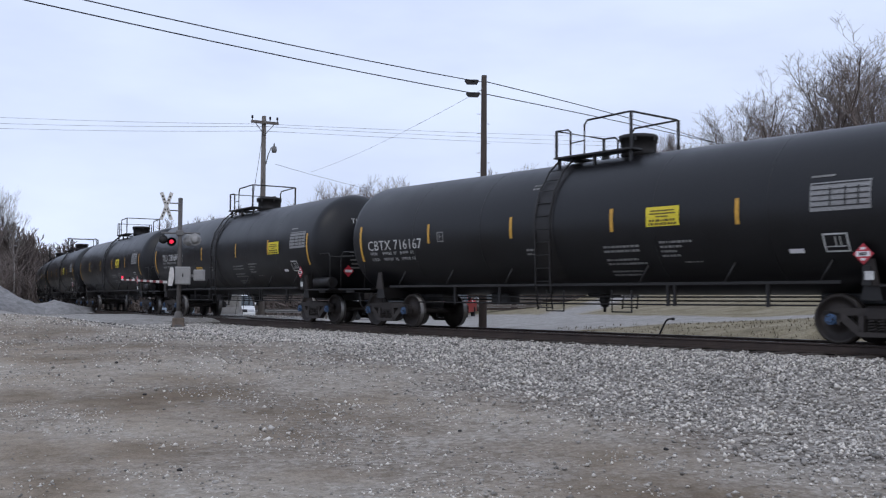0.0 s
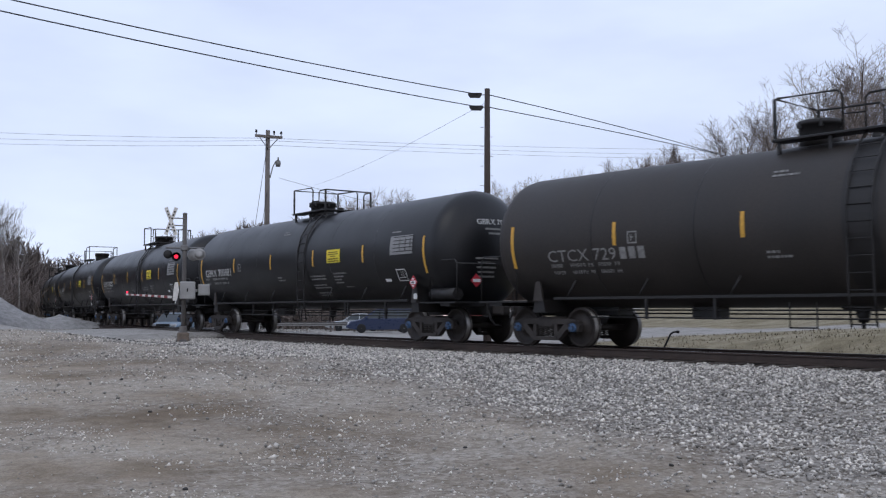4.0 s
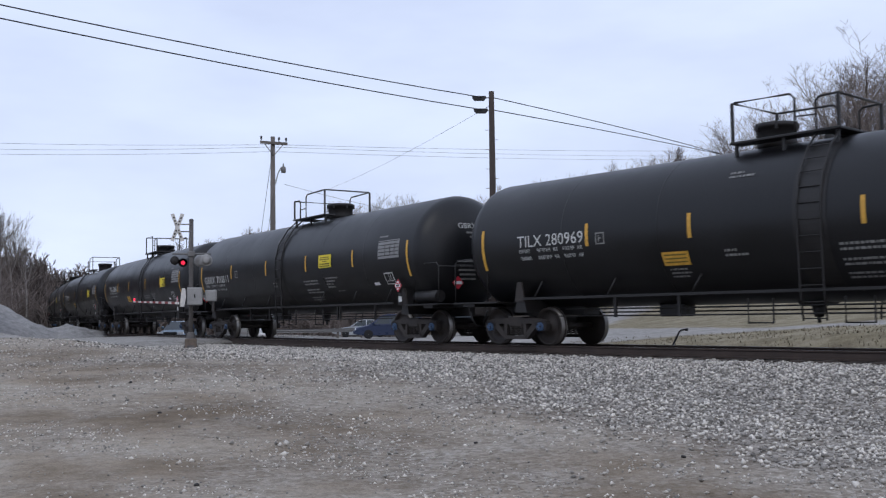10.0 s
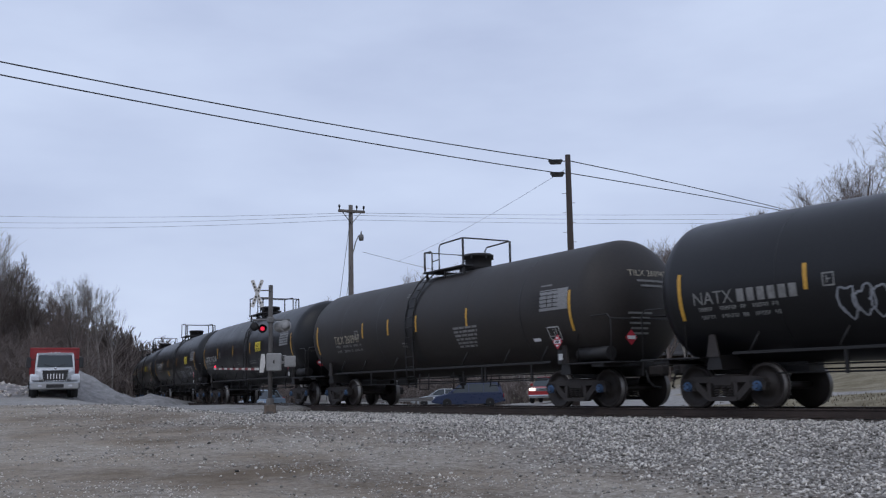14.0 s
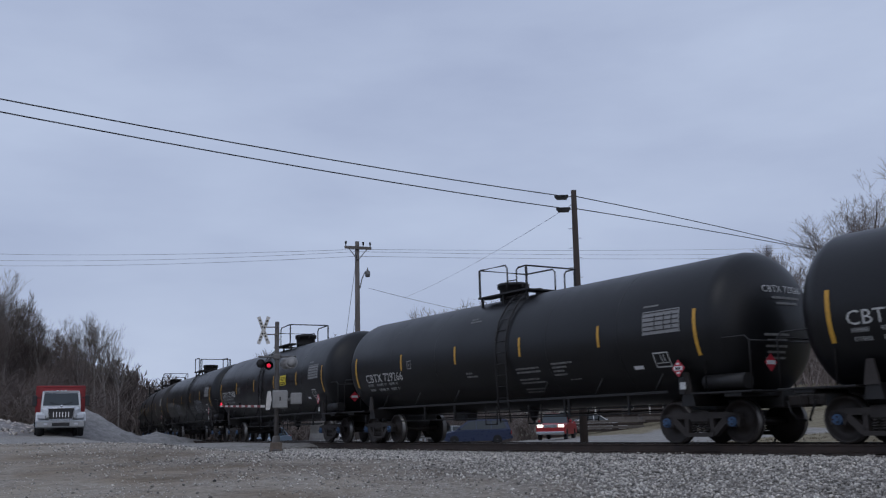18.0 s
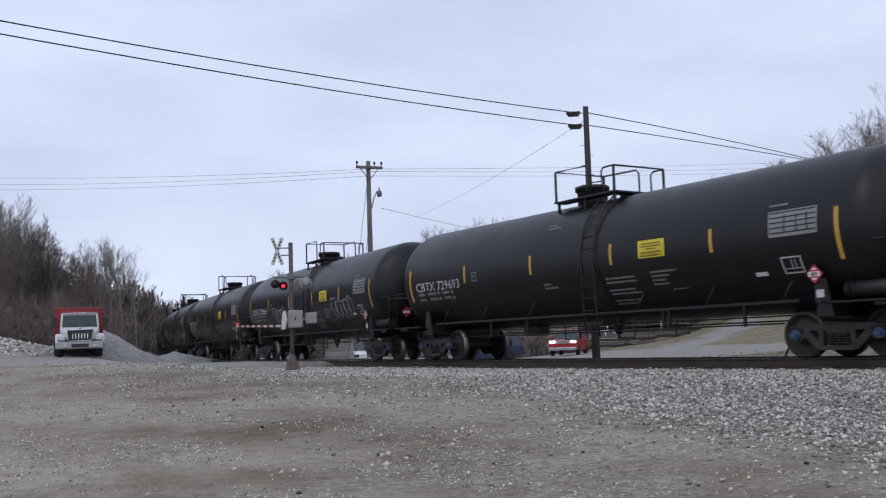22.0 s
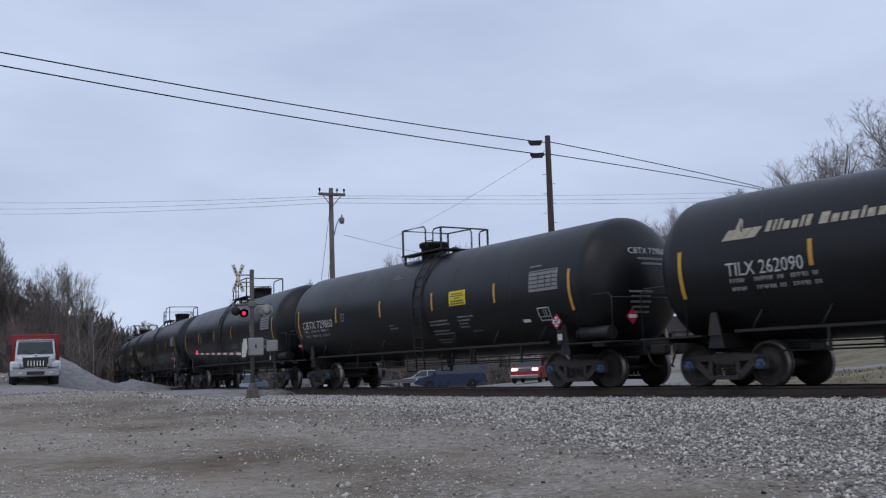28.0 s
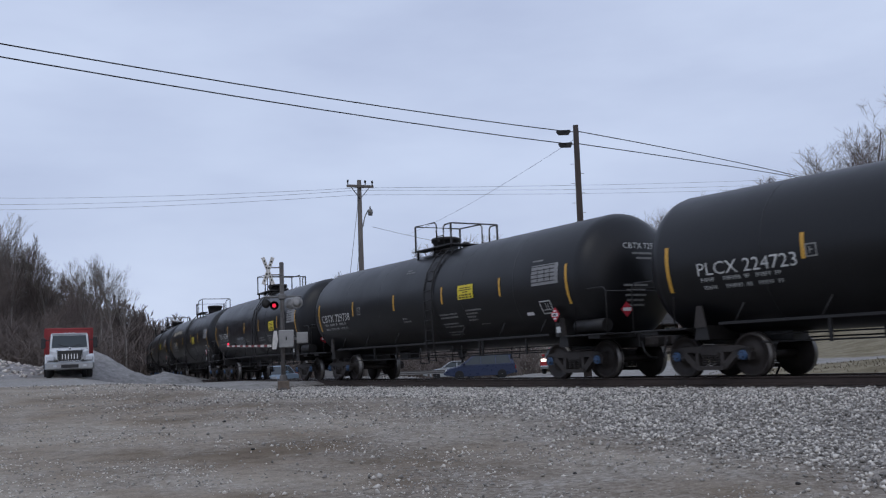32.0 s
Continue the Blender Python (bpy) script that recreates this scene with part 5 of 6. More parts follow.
def woods():
    r = random.Random(5)

    def row(az0, az1, n, d0, d1, sky, lo, hi, kinds, label, group, wide=1.0):
        for i in range(n):
            az = az0 + (az1 - az0) * (i + r.uniform(0.1, 0.9)) / n
            d = r.uniform(d0, d1)
            x, y = d * math.sin(radians(az)), d * math.cos(radians(az))
            if -6 < float(track_coords(np.array([x]), np.array([y]))[1][0]) < 5.5:
                continue
            el = float(np.interp(az, [a for a, _ in sky], [b for _, b in sky]))
            top = 0.75 + d * math.tan(radians(el))
            h = max(3.0, (top - height_at(x, y)) * r.uniform(lo, hi))
            plant(x, y, h, r.choice(kinds), r.random(), label, group, wide)

    left = [(-60, 10.0), (-34, 9.8), (-26.2, 8.4), (-24.7, 7.2), (-23, 5.6), (-20.8, 5.8), (-19.2, 4.4), (-17, 3.3), (-14.5, 2.6), (-12, 2.8), (-10, 3.2)]
    row(-50, -11, 60, 90, 108, left, 0.75, 1.02, (0, 1, 2, 3, 5), "bare grey-brown tree in the dense wood behind the gravel piles", "wood beyond the lot")
    row(-50, -10, 70, 110, 136, left, 0.85, 1.1, (6, 7, 8), "bare grey-brown tree deep in the winter wood", "wood beyond the lot")
    for az, h in ((-21.7, 6.3), (-20.9, 6.6), (-20.3, 6.1), (-19.6, 5.1), (-23.6, 6.2), (-25.4, 7.8), (-26.4, 8.6)):
        d = 100
        x, y = d * math.sin(radians(az)), d * math.cos(radians(az))
        plant(x, y, 0.75 + d * math.tan(radians(h)) - height_at(x, y), 4, az, "tall slender pale-barked bare tree", "wood beyond the lot")
    right = [(6, 8.0), (12, 8.8), (15, 9.9), (18.4, 10.4), (21.5, 12.4), (25, 14.0), (29, 15.3), (34, 16.5), (46, 16.5)]
    row(19, 46, 8, 58, 68, right, 0.9, 1.02, (9, 5), "large bare spreading tree on the hillside", "trees on the hillside", 1.35)
    row(9, 46, 26, 74, 104, right, 0.74, 0.98, (10, 11, 0, 2), "pale-barked bare tree on the wooded hillside", "trees on the hillside", 1.3)
    row(11, 46, 20, 84, 112, right, 0.52, 0.76, (0, 2, 3), "brown bare tree low on the wooded hillside", "trees on the hillside", 1.25)
    # the wood that lines the track as it bends away
    for side, lo, hi, n in ((-1, 7, 30, 34), (1, 6.5, 26, 26)):
        for i in range(n):
            p, _ = on_track(-72 - 85 * (i + r.random()) / n, side * r.uniform(lo, hi))
            az, d = math.degrees(math.atan2(p.x, p.y)), math.hypot(p.x, p.y)
            el = float(np.interp(az, [a for a, _ in left], [b for _, b in left]))
            plant(p.x, p.y, max(3.5, (0.75 + d * math.tan(radians(el)) - height_at(p.x, p.y)) * r.uniform(0.5, 0.8)), r.choice((0, 2, 3)), r.random(), "bare grey-brown tree in the wood along the track", "wood along the track")
    mid = [(-12, 6.2), (-2, 7.1), (1, 7.3), (2.5, 6.0), (4.5, 7.0), (7, 7.7), (12, 8.6), (16, 9.3)]
    row(-3.2, 1.6, 6, 96, 110, mid, 0.93, 1.0, (0, 2, 3), "rounded bare tree behind the yard", "trees behind the yard")
    row(2, 18, 26, 95, 125, mid, 0.86, 1.02, (0, 1, 2, 3), "bare tree behind the yard", "trees behind the yard")
    row(-12, -3.4, 9, 120, 140, mid, 0.7, 0.85, (6, 7, 8), "bare tree behind the yard", "trees behind the yard")


woods()


def far_wood():
    """The wood behind, whose trees cannot be told apart: one tangle of thin trunks and twigs."""
    r = random.Random(15)
    tm, cm = tree_meshes(41, 12.0, 40, 0.12, 0.0, (11, 5, 4), 0.085)
    src = []
    for me in (tm, cm):
        src.append((np.array([v.co[:] for v in me.vertices]), np.array([list(p.vertices) for p in me.polygons])))
    vs, fs, base = [], [], 0
    sky = [(-50, 7.0), (-34, 6.4), (-26, 5.4), (-23, 4.4), (-19, 3.8), (-17.5, 3.2), (-14.5, 2.5), (-12, 3.0), (-8, 4.6), (-3, 5.2), (2, 5.4), (20, 6.5)]
    for i in range(300):
        az, d = -48 + 60 * (i + r.random()) / 300, r.uniform(148, 195)
        x, y = d * math.sin(radians(az)), d * math.cos(radians(az))
        lat = float(track_coords(np.array([x]), np.array([y]))[1][0])
        if -4 < lat < 4:
            continue
        z = height_at(x, y)
        k = max(4.0, (0.75 + d * math.tan(radians(float(np.interp(az, [a for a, _ in sky], [b for _, b in sky])))) - z) * r.uniform(0.75, 1.08)) / 12
        a = r.uniform(0, 6.283)
        w = k * r.uniform(0.9, 1.4)
        for v, f in src:
            q = np.stack([(v[:, 0] * math.cos(a) - v[:, 1] * math.sin(a)) * w + x, (v[:, 0] * math.sin(a) + v[:, 1] * math.cos(a)) * w + y, v[:, 2] * k + z], -1)
            vs.append(q)
            fs.append(f + base)
            base += len(v)
    me = bpy.data.meshes.new("far_wood")
    me.from_pydata(np.concatenate(vs).tolist(), [], np.concatenate(fs).tolist())
    me.materials.append(TWIG)
    return tagged(new("far_wood", me), "distant leafless grey-brown winter wood", "wood", kind="stuff")


far_wood()


def brush(name, label, spots, seed, mat, stems=70, tall=3.0, thick=1.0, clear=7.0):
    """Leafless undergrowth: many thin crossing stems in clumps."""
    r = random.Random(seed)
    vs, fs = [], []
    for x, y, size in spots:
        if abs(float(track_coords(np.array([x]), np.array([y]))[1][0])) < clear:
            continue
        z = height_at(x, y)
        for _ in range(stems):
            p = Vector((x + r.gauss(0, size), y + r.gauss(0, size), z - 0.1))
            d = Vector((r.gauss(0, 0.35), r.gauss(0, 0.35), 1)).normalized()
            n = r.uniform(0.4, 1.0) * tall
            limb(vs, fs, [p, p + d * n * 0.5, p + (d + Vector((r.gauss(0, 0.3), r.gauss(0, 0.3), 0))) * n * 0.9], 0.03 * thick, 0.012 * thick, 3)
            for _ in range(6):
                q = p + d * n * r.uniform(0.25, 0.8)
                e = Vector((r.gauss(0, 0.7), r.gauss(0, 0.7), r.uniform(0.2, 1))).normalized()
                limb(vs, fs, [q, q + e * n * r.uniform(0.2, 0.42)], 0.016 * thick, 0.008 * thick, 3)
    me = bpy.data.meshes.new(name)
    me.from_pydata([tuple(v) for v in vs], [], fs)
    me.materials.append(mat)
    return tagged(new(name, me), label, "undergrowth", kind="stuff")


_r = random.Random(77)
brush("undergrowth", "dense leafless brown undergrowth along the wood", [(d * math.sin(radians(a)), d * math.cos(radians(a)), 2.4) for a, d in ((_r.uniform(-44, -10), _r.uniform(88, 124)) for _ in range(240))], 8, TWIG, 46, 6.0, 1.6)
brush("undergrowth", "dense leafless brown undergrowth on the hillside", [(d * math.sin(radians(a)), d * math.cos(radians(a)), 2.2) for a, d in ((_r.uniform(19, 44), _r.uniform(60, 92)) for _ in range(80))], 9, TWIG, 46, 5.0)
brush("undergrowth", "tangled leafless brown thicket along the bending track", [(p.x, p.y, 2.0) for p, _ in (on_track(_r.uniform(-165, -74), _r.choice((-1, 1)) * _r.uniform(9, 30)) for _ in range(230))], 10, TWIG, 44, 4.0, 2.0)
brush("undergrowth", "hazy leafless thicket closing the view behind the bend", [(d * math.sin(radians(a)), d * math.cos(radians(a)), 2.6) for a, d in ((_r.uniform(-25, -8), _r.uniform(150, 205)) for _ in range(150))], 14, TWIG, 30, 8.5, 4.0, 4.5)


# ---- vehicles ----
PAINTS = {
    "white": material("white_car_paint", (0.70, 0.70, 0.69), 0.35, vary=0.08, bump=0.0),
    "red": material("red_car_paint", (0.36, 0.025, 0.03), 0.35, vary=0.12, bump=0.0),
    "navy": material("dark_blue_car_paint", (0.018, 0.030, 0.075), 0.3, vary=0.1, bump=0.0),
    "silver": material("silver_car_paint", (0.42, 0.44, 0.46), 0.35, 0.4, vary=0.08, bump=0.0),
    "steel_blue": material("pale_blue_car_paint", (0.13, 0.20, 0.27), 0.35, 0.2, vary=0.1, bump=0.0),
    "truck_red": material("dump_body_red", (0.30, 0.022, 0.026), 0.45, vary=0.2, scale=3, bump=0.03),
    "truck_white": material("truck_cab_white", (0.66, 0.67, 0.68), 0.4, vary=0.12, scale=3, bump=0.0),
}
GRILLE = material("dark_grille", (0.02, 0.02, 0.022), 0.5, vary=0.2, bump=0.0)


def wheel_parts(v, x, y, r, w):
    s = 1 if y > 0 else -1
    bm = bmesh.new()
    lathe(bm, [(y - w / 2, r * 0.62), (y - w / 2, r * 0.92), (y - w / 2 + 0.03, r), (y + w / 2 - 0.03, r), (y + w / 2, r * 0.92), (y + w / 2, r * 0.62)], 20, "Y", at=(x, 0, r))
    wheel = part("wheel", bm, RUBBER, v, "black tyre")
    bm = bmesh.new()
    o = y + s * w / 2
    lathe(bm, [(o - s * 0.05, r * 0.60), (o - s * 0.01, r * 0.62), (o - s * 0.03, r * 0.5), (o - s * 0.02, r * 0.2), (o, r * 0.08)], 16, "Y", at=(x, 0, r))
    part("rim", bm, HUB, wheel)


def build_vehicle(kind, paint, m, label, lit=False):
    """A road vehicle, its nose to -x. The body is a shaped lower shell, the cabin leans in to the roof."""
    spec = {
        "sedan": dict(L=4.75, W=1.80, r=0.32, ax=(-1.42, 1.36), low=[(-2.36, 0.32), (-2.38, 0.58), (-2.2, 0.70), (-1.05, 0.88), (1.55, 0.93), (2.28, 0.90), (2.37, 0.70), (2.34, 0.34), (1.75, 0.24), (-1.75, 0.22)],
                      cab=[(-1.10, 0.87), (-0.30, 1.38), (0.15, 1.44), (0.85, 1.42), (1.75, 0.92)], panes=[(-0.86, 0.93, -0.26, 1.35, 0.22, 1.40, 0.22, 0.93), (0.28, 0.93, 0.28, 1.39, 0.80, 1.37, 1.38, 0.95)]),
        "van": dict(L=5.0, W=1.95, r=0.34, ax=(-1.52, 1.50), low=[(-2.48, 0.34), (-2.50, 0.62), (-2.35, 0.80), (-1.45, 1.00), (2.38, 1.05), (2.48, 0.95), (2.50, 0.40), (1.9, 0.26), (-1.9, 0.24)],
                    cab=[(-1.50, 0.98), (-0.55, 1.66), (-0.1, 1.74), (2.0, 1.74), (2.22, 1.66), (2.42, 1.02)], panes=[(-1.15, 1.05, -0.48, 1.60, 0.0, 1.64, 0.0, 1.05), (0.06, 1.05, 0.06, 1.64, 1.05, 1.64, 1.05, 1.05), (1.11, 1.05, 1.11, 1.64, 1.96, 1.64, 2.16, 1.08)]),
        "pickup": dict(L=5.4, W=1.90, r=0.38, ax=(-1.75, 1.55), low=[(-2.60, 0.42), (-2.64, 0.80), (-2.52, 1.02), (-1.05, 1.10), (0.85, 1.12), (2.62, 1.10), (2.66, 0.50), (2.0, 0.38), (-2.0, 0.36)],
                       cab=[(-1.10, 1.08), (-0.45, 1.68), (-0.1, 1.74), (0.62, 1.73), (0.86, 1.10)], panes=[(-0.86, 1.14, -0.38, 1.62, 0.12, 1.66, 0.12, 1.14), (0.18, 1.14, 0.18, 1.66, 0.58, 1.65, 0.74, 1.14)]),
    }[kind]
    v = thing({"sedan": "sedan_car", "van": "minivan", "pickup": "pickup_truck"}[kind], m, label, "vehicle", "vehicles waiting beyond the crossing")
    W = spec["W"] / 2
    bm = bmesh.new()
    low = spec["low"]
    rings = []
    for y, k in ((-W, 0.0), (-W * 0.86, 0.06), (W * 0.86, 0.06), (W, 0.0)):
        inner = 1 if k else 0
        rings.append([bm.verts.new((x * (1.0 if inner else 0.965), y, z if inner or z < 0.5 else z - 0.05)) for x, z in low])
    n = len(low)
    for u, w in zip(rings, rings[1:]):
        for i in range(n):
            bm.faces.new((u[i], u[(i + 1) % n], w[(i + 1) % n], w[i]))
    bm.faces.new(rings[0])
    bm.faces.new(rings[-1][::-1])
    bmesh.ops.recalc_face_normals(bm, faces=bm.faces)
    body = part("body", bm, PAINTS[paint], v)
    bm = bmesh.new()
    top = max(z for _, z in spec["cab"])
    bot = min(z for _, z in spec["cab"])
    rings = []
    for s in (-1, 1):
        rings.append([bm.verts.new((x, s * (W * 0.95 - 0.17 * (z - bot) / (top - bot)), z)) for x, z in spec["cab"]])
    n = len(spec["cab"])
    for i in range(n - 1):
        f = bm.faces.new((rings[0][i], rings[0][i + 1], rings[1][i + 1], rings[1][i]))
        if i in (0, n - 2):
            f.material_index = 1
    bm.faces.new(rings[0])
    bm.faces.new(rings[1][::-1])
    bmesh.ops.recalc_face_normals(bm, faces=bm.faces)
    cabin = part("cabin", bm, [PAINTS[paint], GLASS_DARK], v)
    for p in spec["panes"]:
        for s in (-1, 1):
            bm = bmesh.new()
            q = []
            for x, z in zip(p[::2], p[1::2]):
                y = s * (W * 0.95 - 0.17 * (z - bot) / (top - bot) + 0.008)
                q.append(bm.verts.new((x, y, z)))
            f = bm.faces.new(q if s < 0 else q[::-1])
            part("side_window", bm, GLASS_DARK, cabin)
    for x in spec["ax"]:
        for s in (-1, 1):
            wheel_parts(v, x, s * (W - 0.10), spec["r"], 0.22)
    nose = min(x for x, _ in low)
    tail = max(x for x, _ in low)
    zh = 0.66 if kind != "pickup" else 0.90
    for s in (-1, 1):
        bm = bmesh.new()
        box(bm, nose - 0.005, nose + 0.14, s * W * 0.72 - 0.19, s * W * 0.72 + 0.19, zh - 0.08, zh + 0.10, 0.03)
        part("headlight", bm, HEADLIGHT if lit else LENS, v)
        bm = bmesh.new()
        box(bm, tail - 0.10, tail + 0.012, s * W * 0.80 - 0.10, s * W * 0.80 + 0.10, zh, zh + 0.28, 0.02)
        part("tail_light", bm, TAIL, v)
        bm = bmesh.new()
        mx = spec["cab"][0][0] + 0.35
        box(bm, mx - 0.07, mx + 0.07, s * (W + 0.10) - 0.09, s * (W + 0.10) + 0.09, bot + 0.08, bot + 0.22, 0.03)
        part("mirror", bm, PAINTS[paint], v)
    bm = bmesh.new()
    box(bm, nose - 0.02, nose + 0.08, -W * 0.46, W * 0.46, zh - 0.10, zh + 0.10, 0.02)
    part("grille", bm, CHROME if kind == "pickup" else GRILLE, v)
    bm = bmesh.new()
    box(bm, nose - 0.10, nose + 0.12, -W * 0.97, W * 0.97, 0.36, 0.56, 0.04)
    part("front_bumper", bm, CHROME if kind == "pickup" else PAINTS[paint], v)
    bm = bmesh.new()
    box(bm, tail - 0.10, tail + 0.08, -W * 0.97, W * 0.97, 0.38, 0.58, 0.04)
    part("rear_bumper", bm, CHROME if kind == "pickup" else PAINTS[paint], v)
    return v


def parked(kind, paint, x, y, turn, label, lit=False):
    return build_vehicle(kind, paint, pose(x, y, height_at(x, y) - 0.01, 0, 0, turn), label, lit)


parked("van", "navy", 0.0, 72.0, 3, "dark blue minivan waiting on the yard beyond the track")
parked("sedan", "silver", -2.1, 81.0, 2, "silver sedan stopped behind the minivan")
parked("pickup", "red", 5.5, 68.5, 76, "red pickup truck with lit headlights facing the crossing", True)
parked("sedan", "white", 9.4, 80.0, 186, "white sedan parked on the yard")
parked("sedan", "steel_blue", -13.2, 64.5, 84, "pale blue car waiting at the crossing")
parked("van", "white", -9.6, 70.0, 100, "white van stopped beyond the track")


def build_dump_truck():
    """Local y runs back from the nose; the nose points to -y."""
    x0, y0 = -21.0, 50.9
    t = thing("dump_truck", pose(x0, y0, height_at(x0, y0), 0, 0, 23.5), "white-cabbed dump truck with a red tipping body, facing the road", "dump truck")
    def p(name, mat, fn, label="", parent=None):
        bm = bmesh.new()
        fn(bm)
        return part(name, bm, mat, parent or t, label)
    W, R = PAINTS["truck_white"], PAINTS["truck_red"]
    # hood: narrow nose, wider at the fenders
    def hood(bm):
        rings = []
        for y, w, z0, z1 in ((0.0, 0.62, 0.95, 1.40), (0.25, 0.78, 0.85, 1.47), (1.35, 0.95, 0.85, 1.56)):
            rings.append([bm.verts.new(c) for c in ((-w, y, z0), (w, y, z0), (w, y, z1 - 0.14), (w * 0.8, y, z1), (-w * 0.8, y, z1), (-w, y, z1 - 0.14))])
        for a, b in zip(rings, rings[1:]):
            for i in range(6):
                bm.faces.new((a[i], a[(i + 1) % 6], b[(i + 1) % 6], b[i]))
        bm.faces.new(rings[0])
        bm.faces.new(rings[-1][::-1])
        bmesh.ops.recalc_face_normals(bm, faces=bm.faces)
    p("hood", W, hood)
    for s in (-1, 1):
        def fender(bm, s=s):
            lathe(bm, [(s * 0.78, 0.10), (s * 0.78, 0.60), (s * 1.18, 0.60), (s * 1.20, 0.52), (s * 1.20, 0.10)], 20, "X", at=(0, 0.75, 0.62))
            bmesh.ops.bisect_plane(bm, geom=bm.verts[:] + bm.edges[:] + bm.faces[:], plane_co=(0, 0, 0.72), plane_no=(0, 0, -1), clear_outer=True)
        p("fender", W, fender)
        p("headlight", LENS, lambda bm, s=s: box(bm, s * 0.93 - 0.20, s * 0.93 + 0.20, 0.02, 0.22, 0.86, 1.12, 0.05))
        p("bumper_lamp", LENS, lambda bm, s=s: box(bm, s * 0.72 - 0.09, s * 0.72 + 0.09, -0.16, -0.10, 0.55, 0.65, 0.02))
        p("mirror", GRILLE, lambda bm, s=s: (box(bm, s * 1.28 - 0.11, s * 1.28 + 0.11, 1.30, 1.40, 1.55, 2.10, 0.03), box(bm, s * 1.12 - 0.10, s * 1.12 + 0.12, 1.33, 1.37, 1.95, 1.99)))
        p("cab_step", CHROME, lambda bm, s=s: box(bm, s * 1.05 - 0.15, s * 1.05 + 0.15, 1.55, 2.3, 0.45, 0.72, 0.03))
    p("grille", GRILLE, lambda bm: prism(bm, [(-0.52, 0.86), (0.52, 0.86), (0.62, 1.40), (-0.62, 1.40)], -0.03, 0.05))
    for k in range(6):
        p("grille_bar", CHROME, lambda bm, k=k: box(bm, -0.36 + k * 0.144 - 0.028, -0.36 + k * 0.144 + 0.028, -0.055, -0.03, 0.94, 1.22, 0.01))
    p("grille_surround", CHROME, lambda bm: bent(bm, [(-0.54, -0.03, 0.84), (-0.65, -0.03, 1.40), (0.65, -0.03, 1.40), (0.54, -0.03, 0.84), (-0.54, -0.03, 0.84)], 0.03))
    p("bonnet_badge", CHROME, lambda bm: lathe(bm, [(-0.06, 0.01), (-0.05, 0.06), (0.0, 0.07)], 10, "Y", at=(0, 0, 1.50)))
    p("front_bumper", HUB, lambda bm: (box(bm, -1.18, 1.18, -0.12, 0.10, 0.42, 0.80, 0.06)))
    p("bumper_grille", GRILLE, lambda bm: box(bm, -0.42, 0.42, -0.135, -0.10, 0.50, 0.68, 0.01))
    # cab with raked screen
    def cab(bm):
        out = [(1.30, 0.75), (1.30, 1.54), (1.62, 2.26), (1.85, 2.34), (2.95, 2.34), (3.0, 0.75)]
        a = [bm.verts.new((-0.98 + 0.10 * max(0, z - 1.6), y, z)) for y, z in out]
        b = [bm.verts.new((0.98 - 0.10 * max(0, z - 1.6), y, z)) for y, z in out]
        for i in range(len(out)):
            bm.faces.new((a[i], a[(i + 1) % 6], b[(i + 1) % 6], b[i]))
        bm.faces.new(a)
        bm.faces.new(b[::-1])
        bmesh.ops.recalc_face_normals(bm, faces=bm.faces)
        bmesh.ops.bevel(bm, geom=bm.edges[:], offset=0.04, segments=1, affect="EDGES")
    p("cab", W, cab)
    def screen(bm):
        bm.faces.new([bm.verts.new(c) for c in ((-0.88, 1.300, 1.58), (0.88, 1.300, 1.58), (0.82, 1.590, 2.22), (-0.82, 1.590, 2.22))])
    p("windscreen", GLASS_DARK, screen)
    for s in (-1, 1):
        p("side_window", GLASS_DARK, lambda bm, s=s: box(bm, s * 0.97 - 0.015, s * 0.97 + 0.015, 1.75, 2.7, 1.62, 2.18, 0.01))
        p("wiper", GRILLE, lambda bm, s=s: bent(bm, [(s * 0.1, 1.29, 1.60), (s * 0.55, 1.36, 1.76)], 0.012))
    for k in range(3):
        p("roof_lamp", LENS, lambda bm, k=k: box(bm, -0.2 + 0.2 * k - 0.05, -0.2 + 0.2 * k + 0.05, 1.72, 1.82, 2.32, 2.38, 0.015))
    p("cab_visor", W, lambda bm: box(bm, -0.86, 0.86, 1.56, 1.74, 2.30, 2.34, 0.015))
    # tipping body
    p("dump_body", R, lambda bm: (prism_x(bm)))
    p("dump_top_rail", R, lambda bm: box(bm, -1.24, 1.24, 3.05, 3.2, 2.52, 2.68, 0.03), "bright red top rail")
    for k in range(5):
        for s in (-1, 1):
            p("body_rib", R, lambda bm, s=s, k=k: box(bm, s * 1.20 - 0.05, s * 1.20 + 0.05, 3.4 + k * 0.85, 3.52 + k * 0.85, 1.25, 2.55, 0.01))
    p("frame", STEEL_BLACK, lambda bm: box(bm, -0.45, 0.45, 0.4, 7.2, 0.62, 0.95, 0.02))
    for y, w in ((0.75, 0.98), (5.2, 1.0), (6.5, 1.0)):
        for s in (-1, 1):
            bm = bmesh.new()
            wd = 0.28 if y < 1 else 0.5
            lathe(bm, [(s * w - wd / 2, 0.3), (s * w - wd / 2, 0.46), (s * w - wd / 2 + 0.03, 0.51), (s * w + wd / 2 - 0.03, 0.51), (s * w + wd / 2, 0.46), (s * w + wd / 2, 0.3)], 22, "X", at=(0, y, 0.51))
            wheel = part("wheel", bm, RUBBER, t, "black truck tyre")
            bm = bmesh.new()
            o = s * (w + wd / 2)
            lathe(bm, [(o - s * 0.10, 0.29), (o - s * 0.06, 0.28), (o - s * 0.04, 0.12), (o, 0.10), (o + s * 0.01, 0.02)], 16, "X", at=(0, y, 0.51))
            part("rim", bm, HUB, wheel)
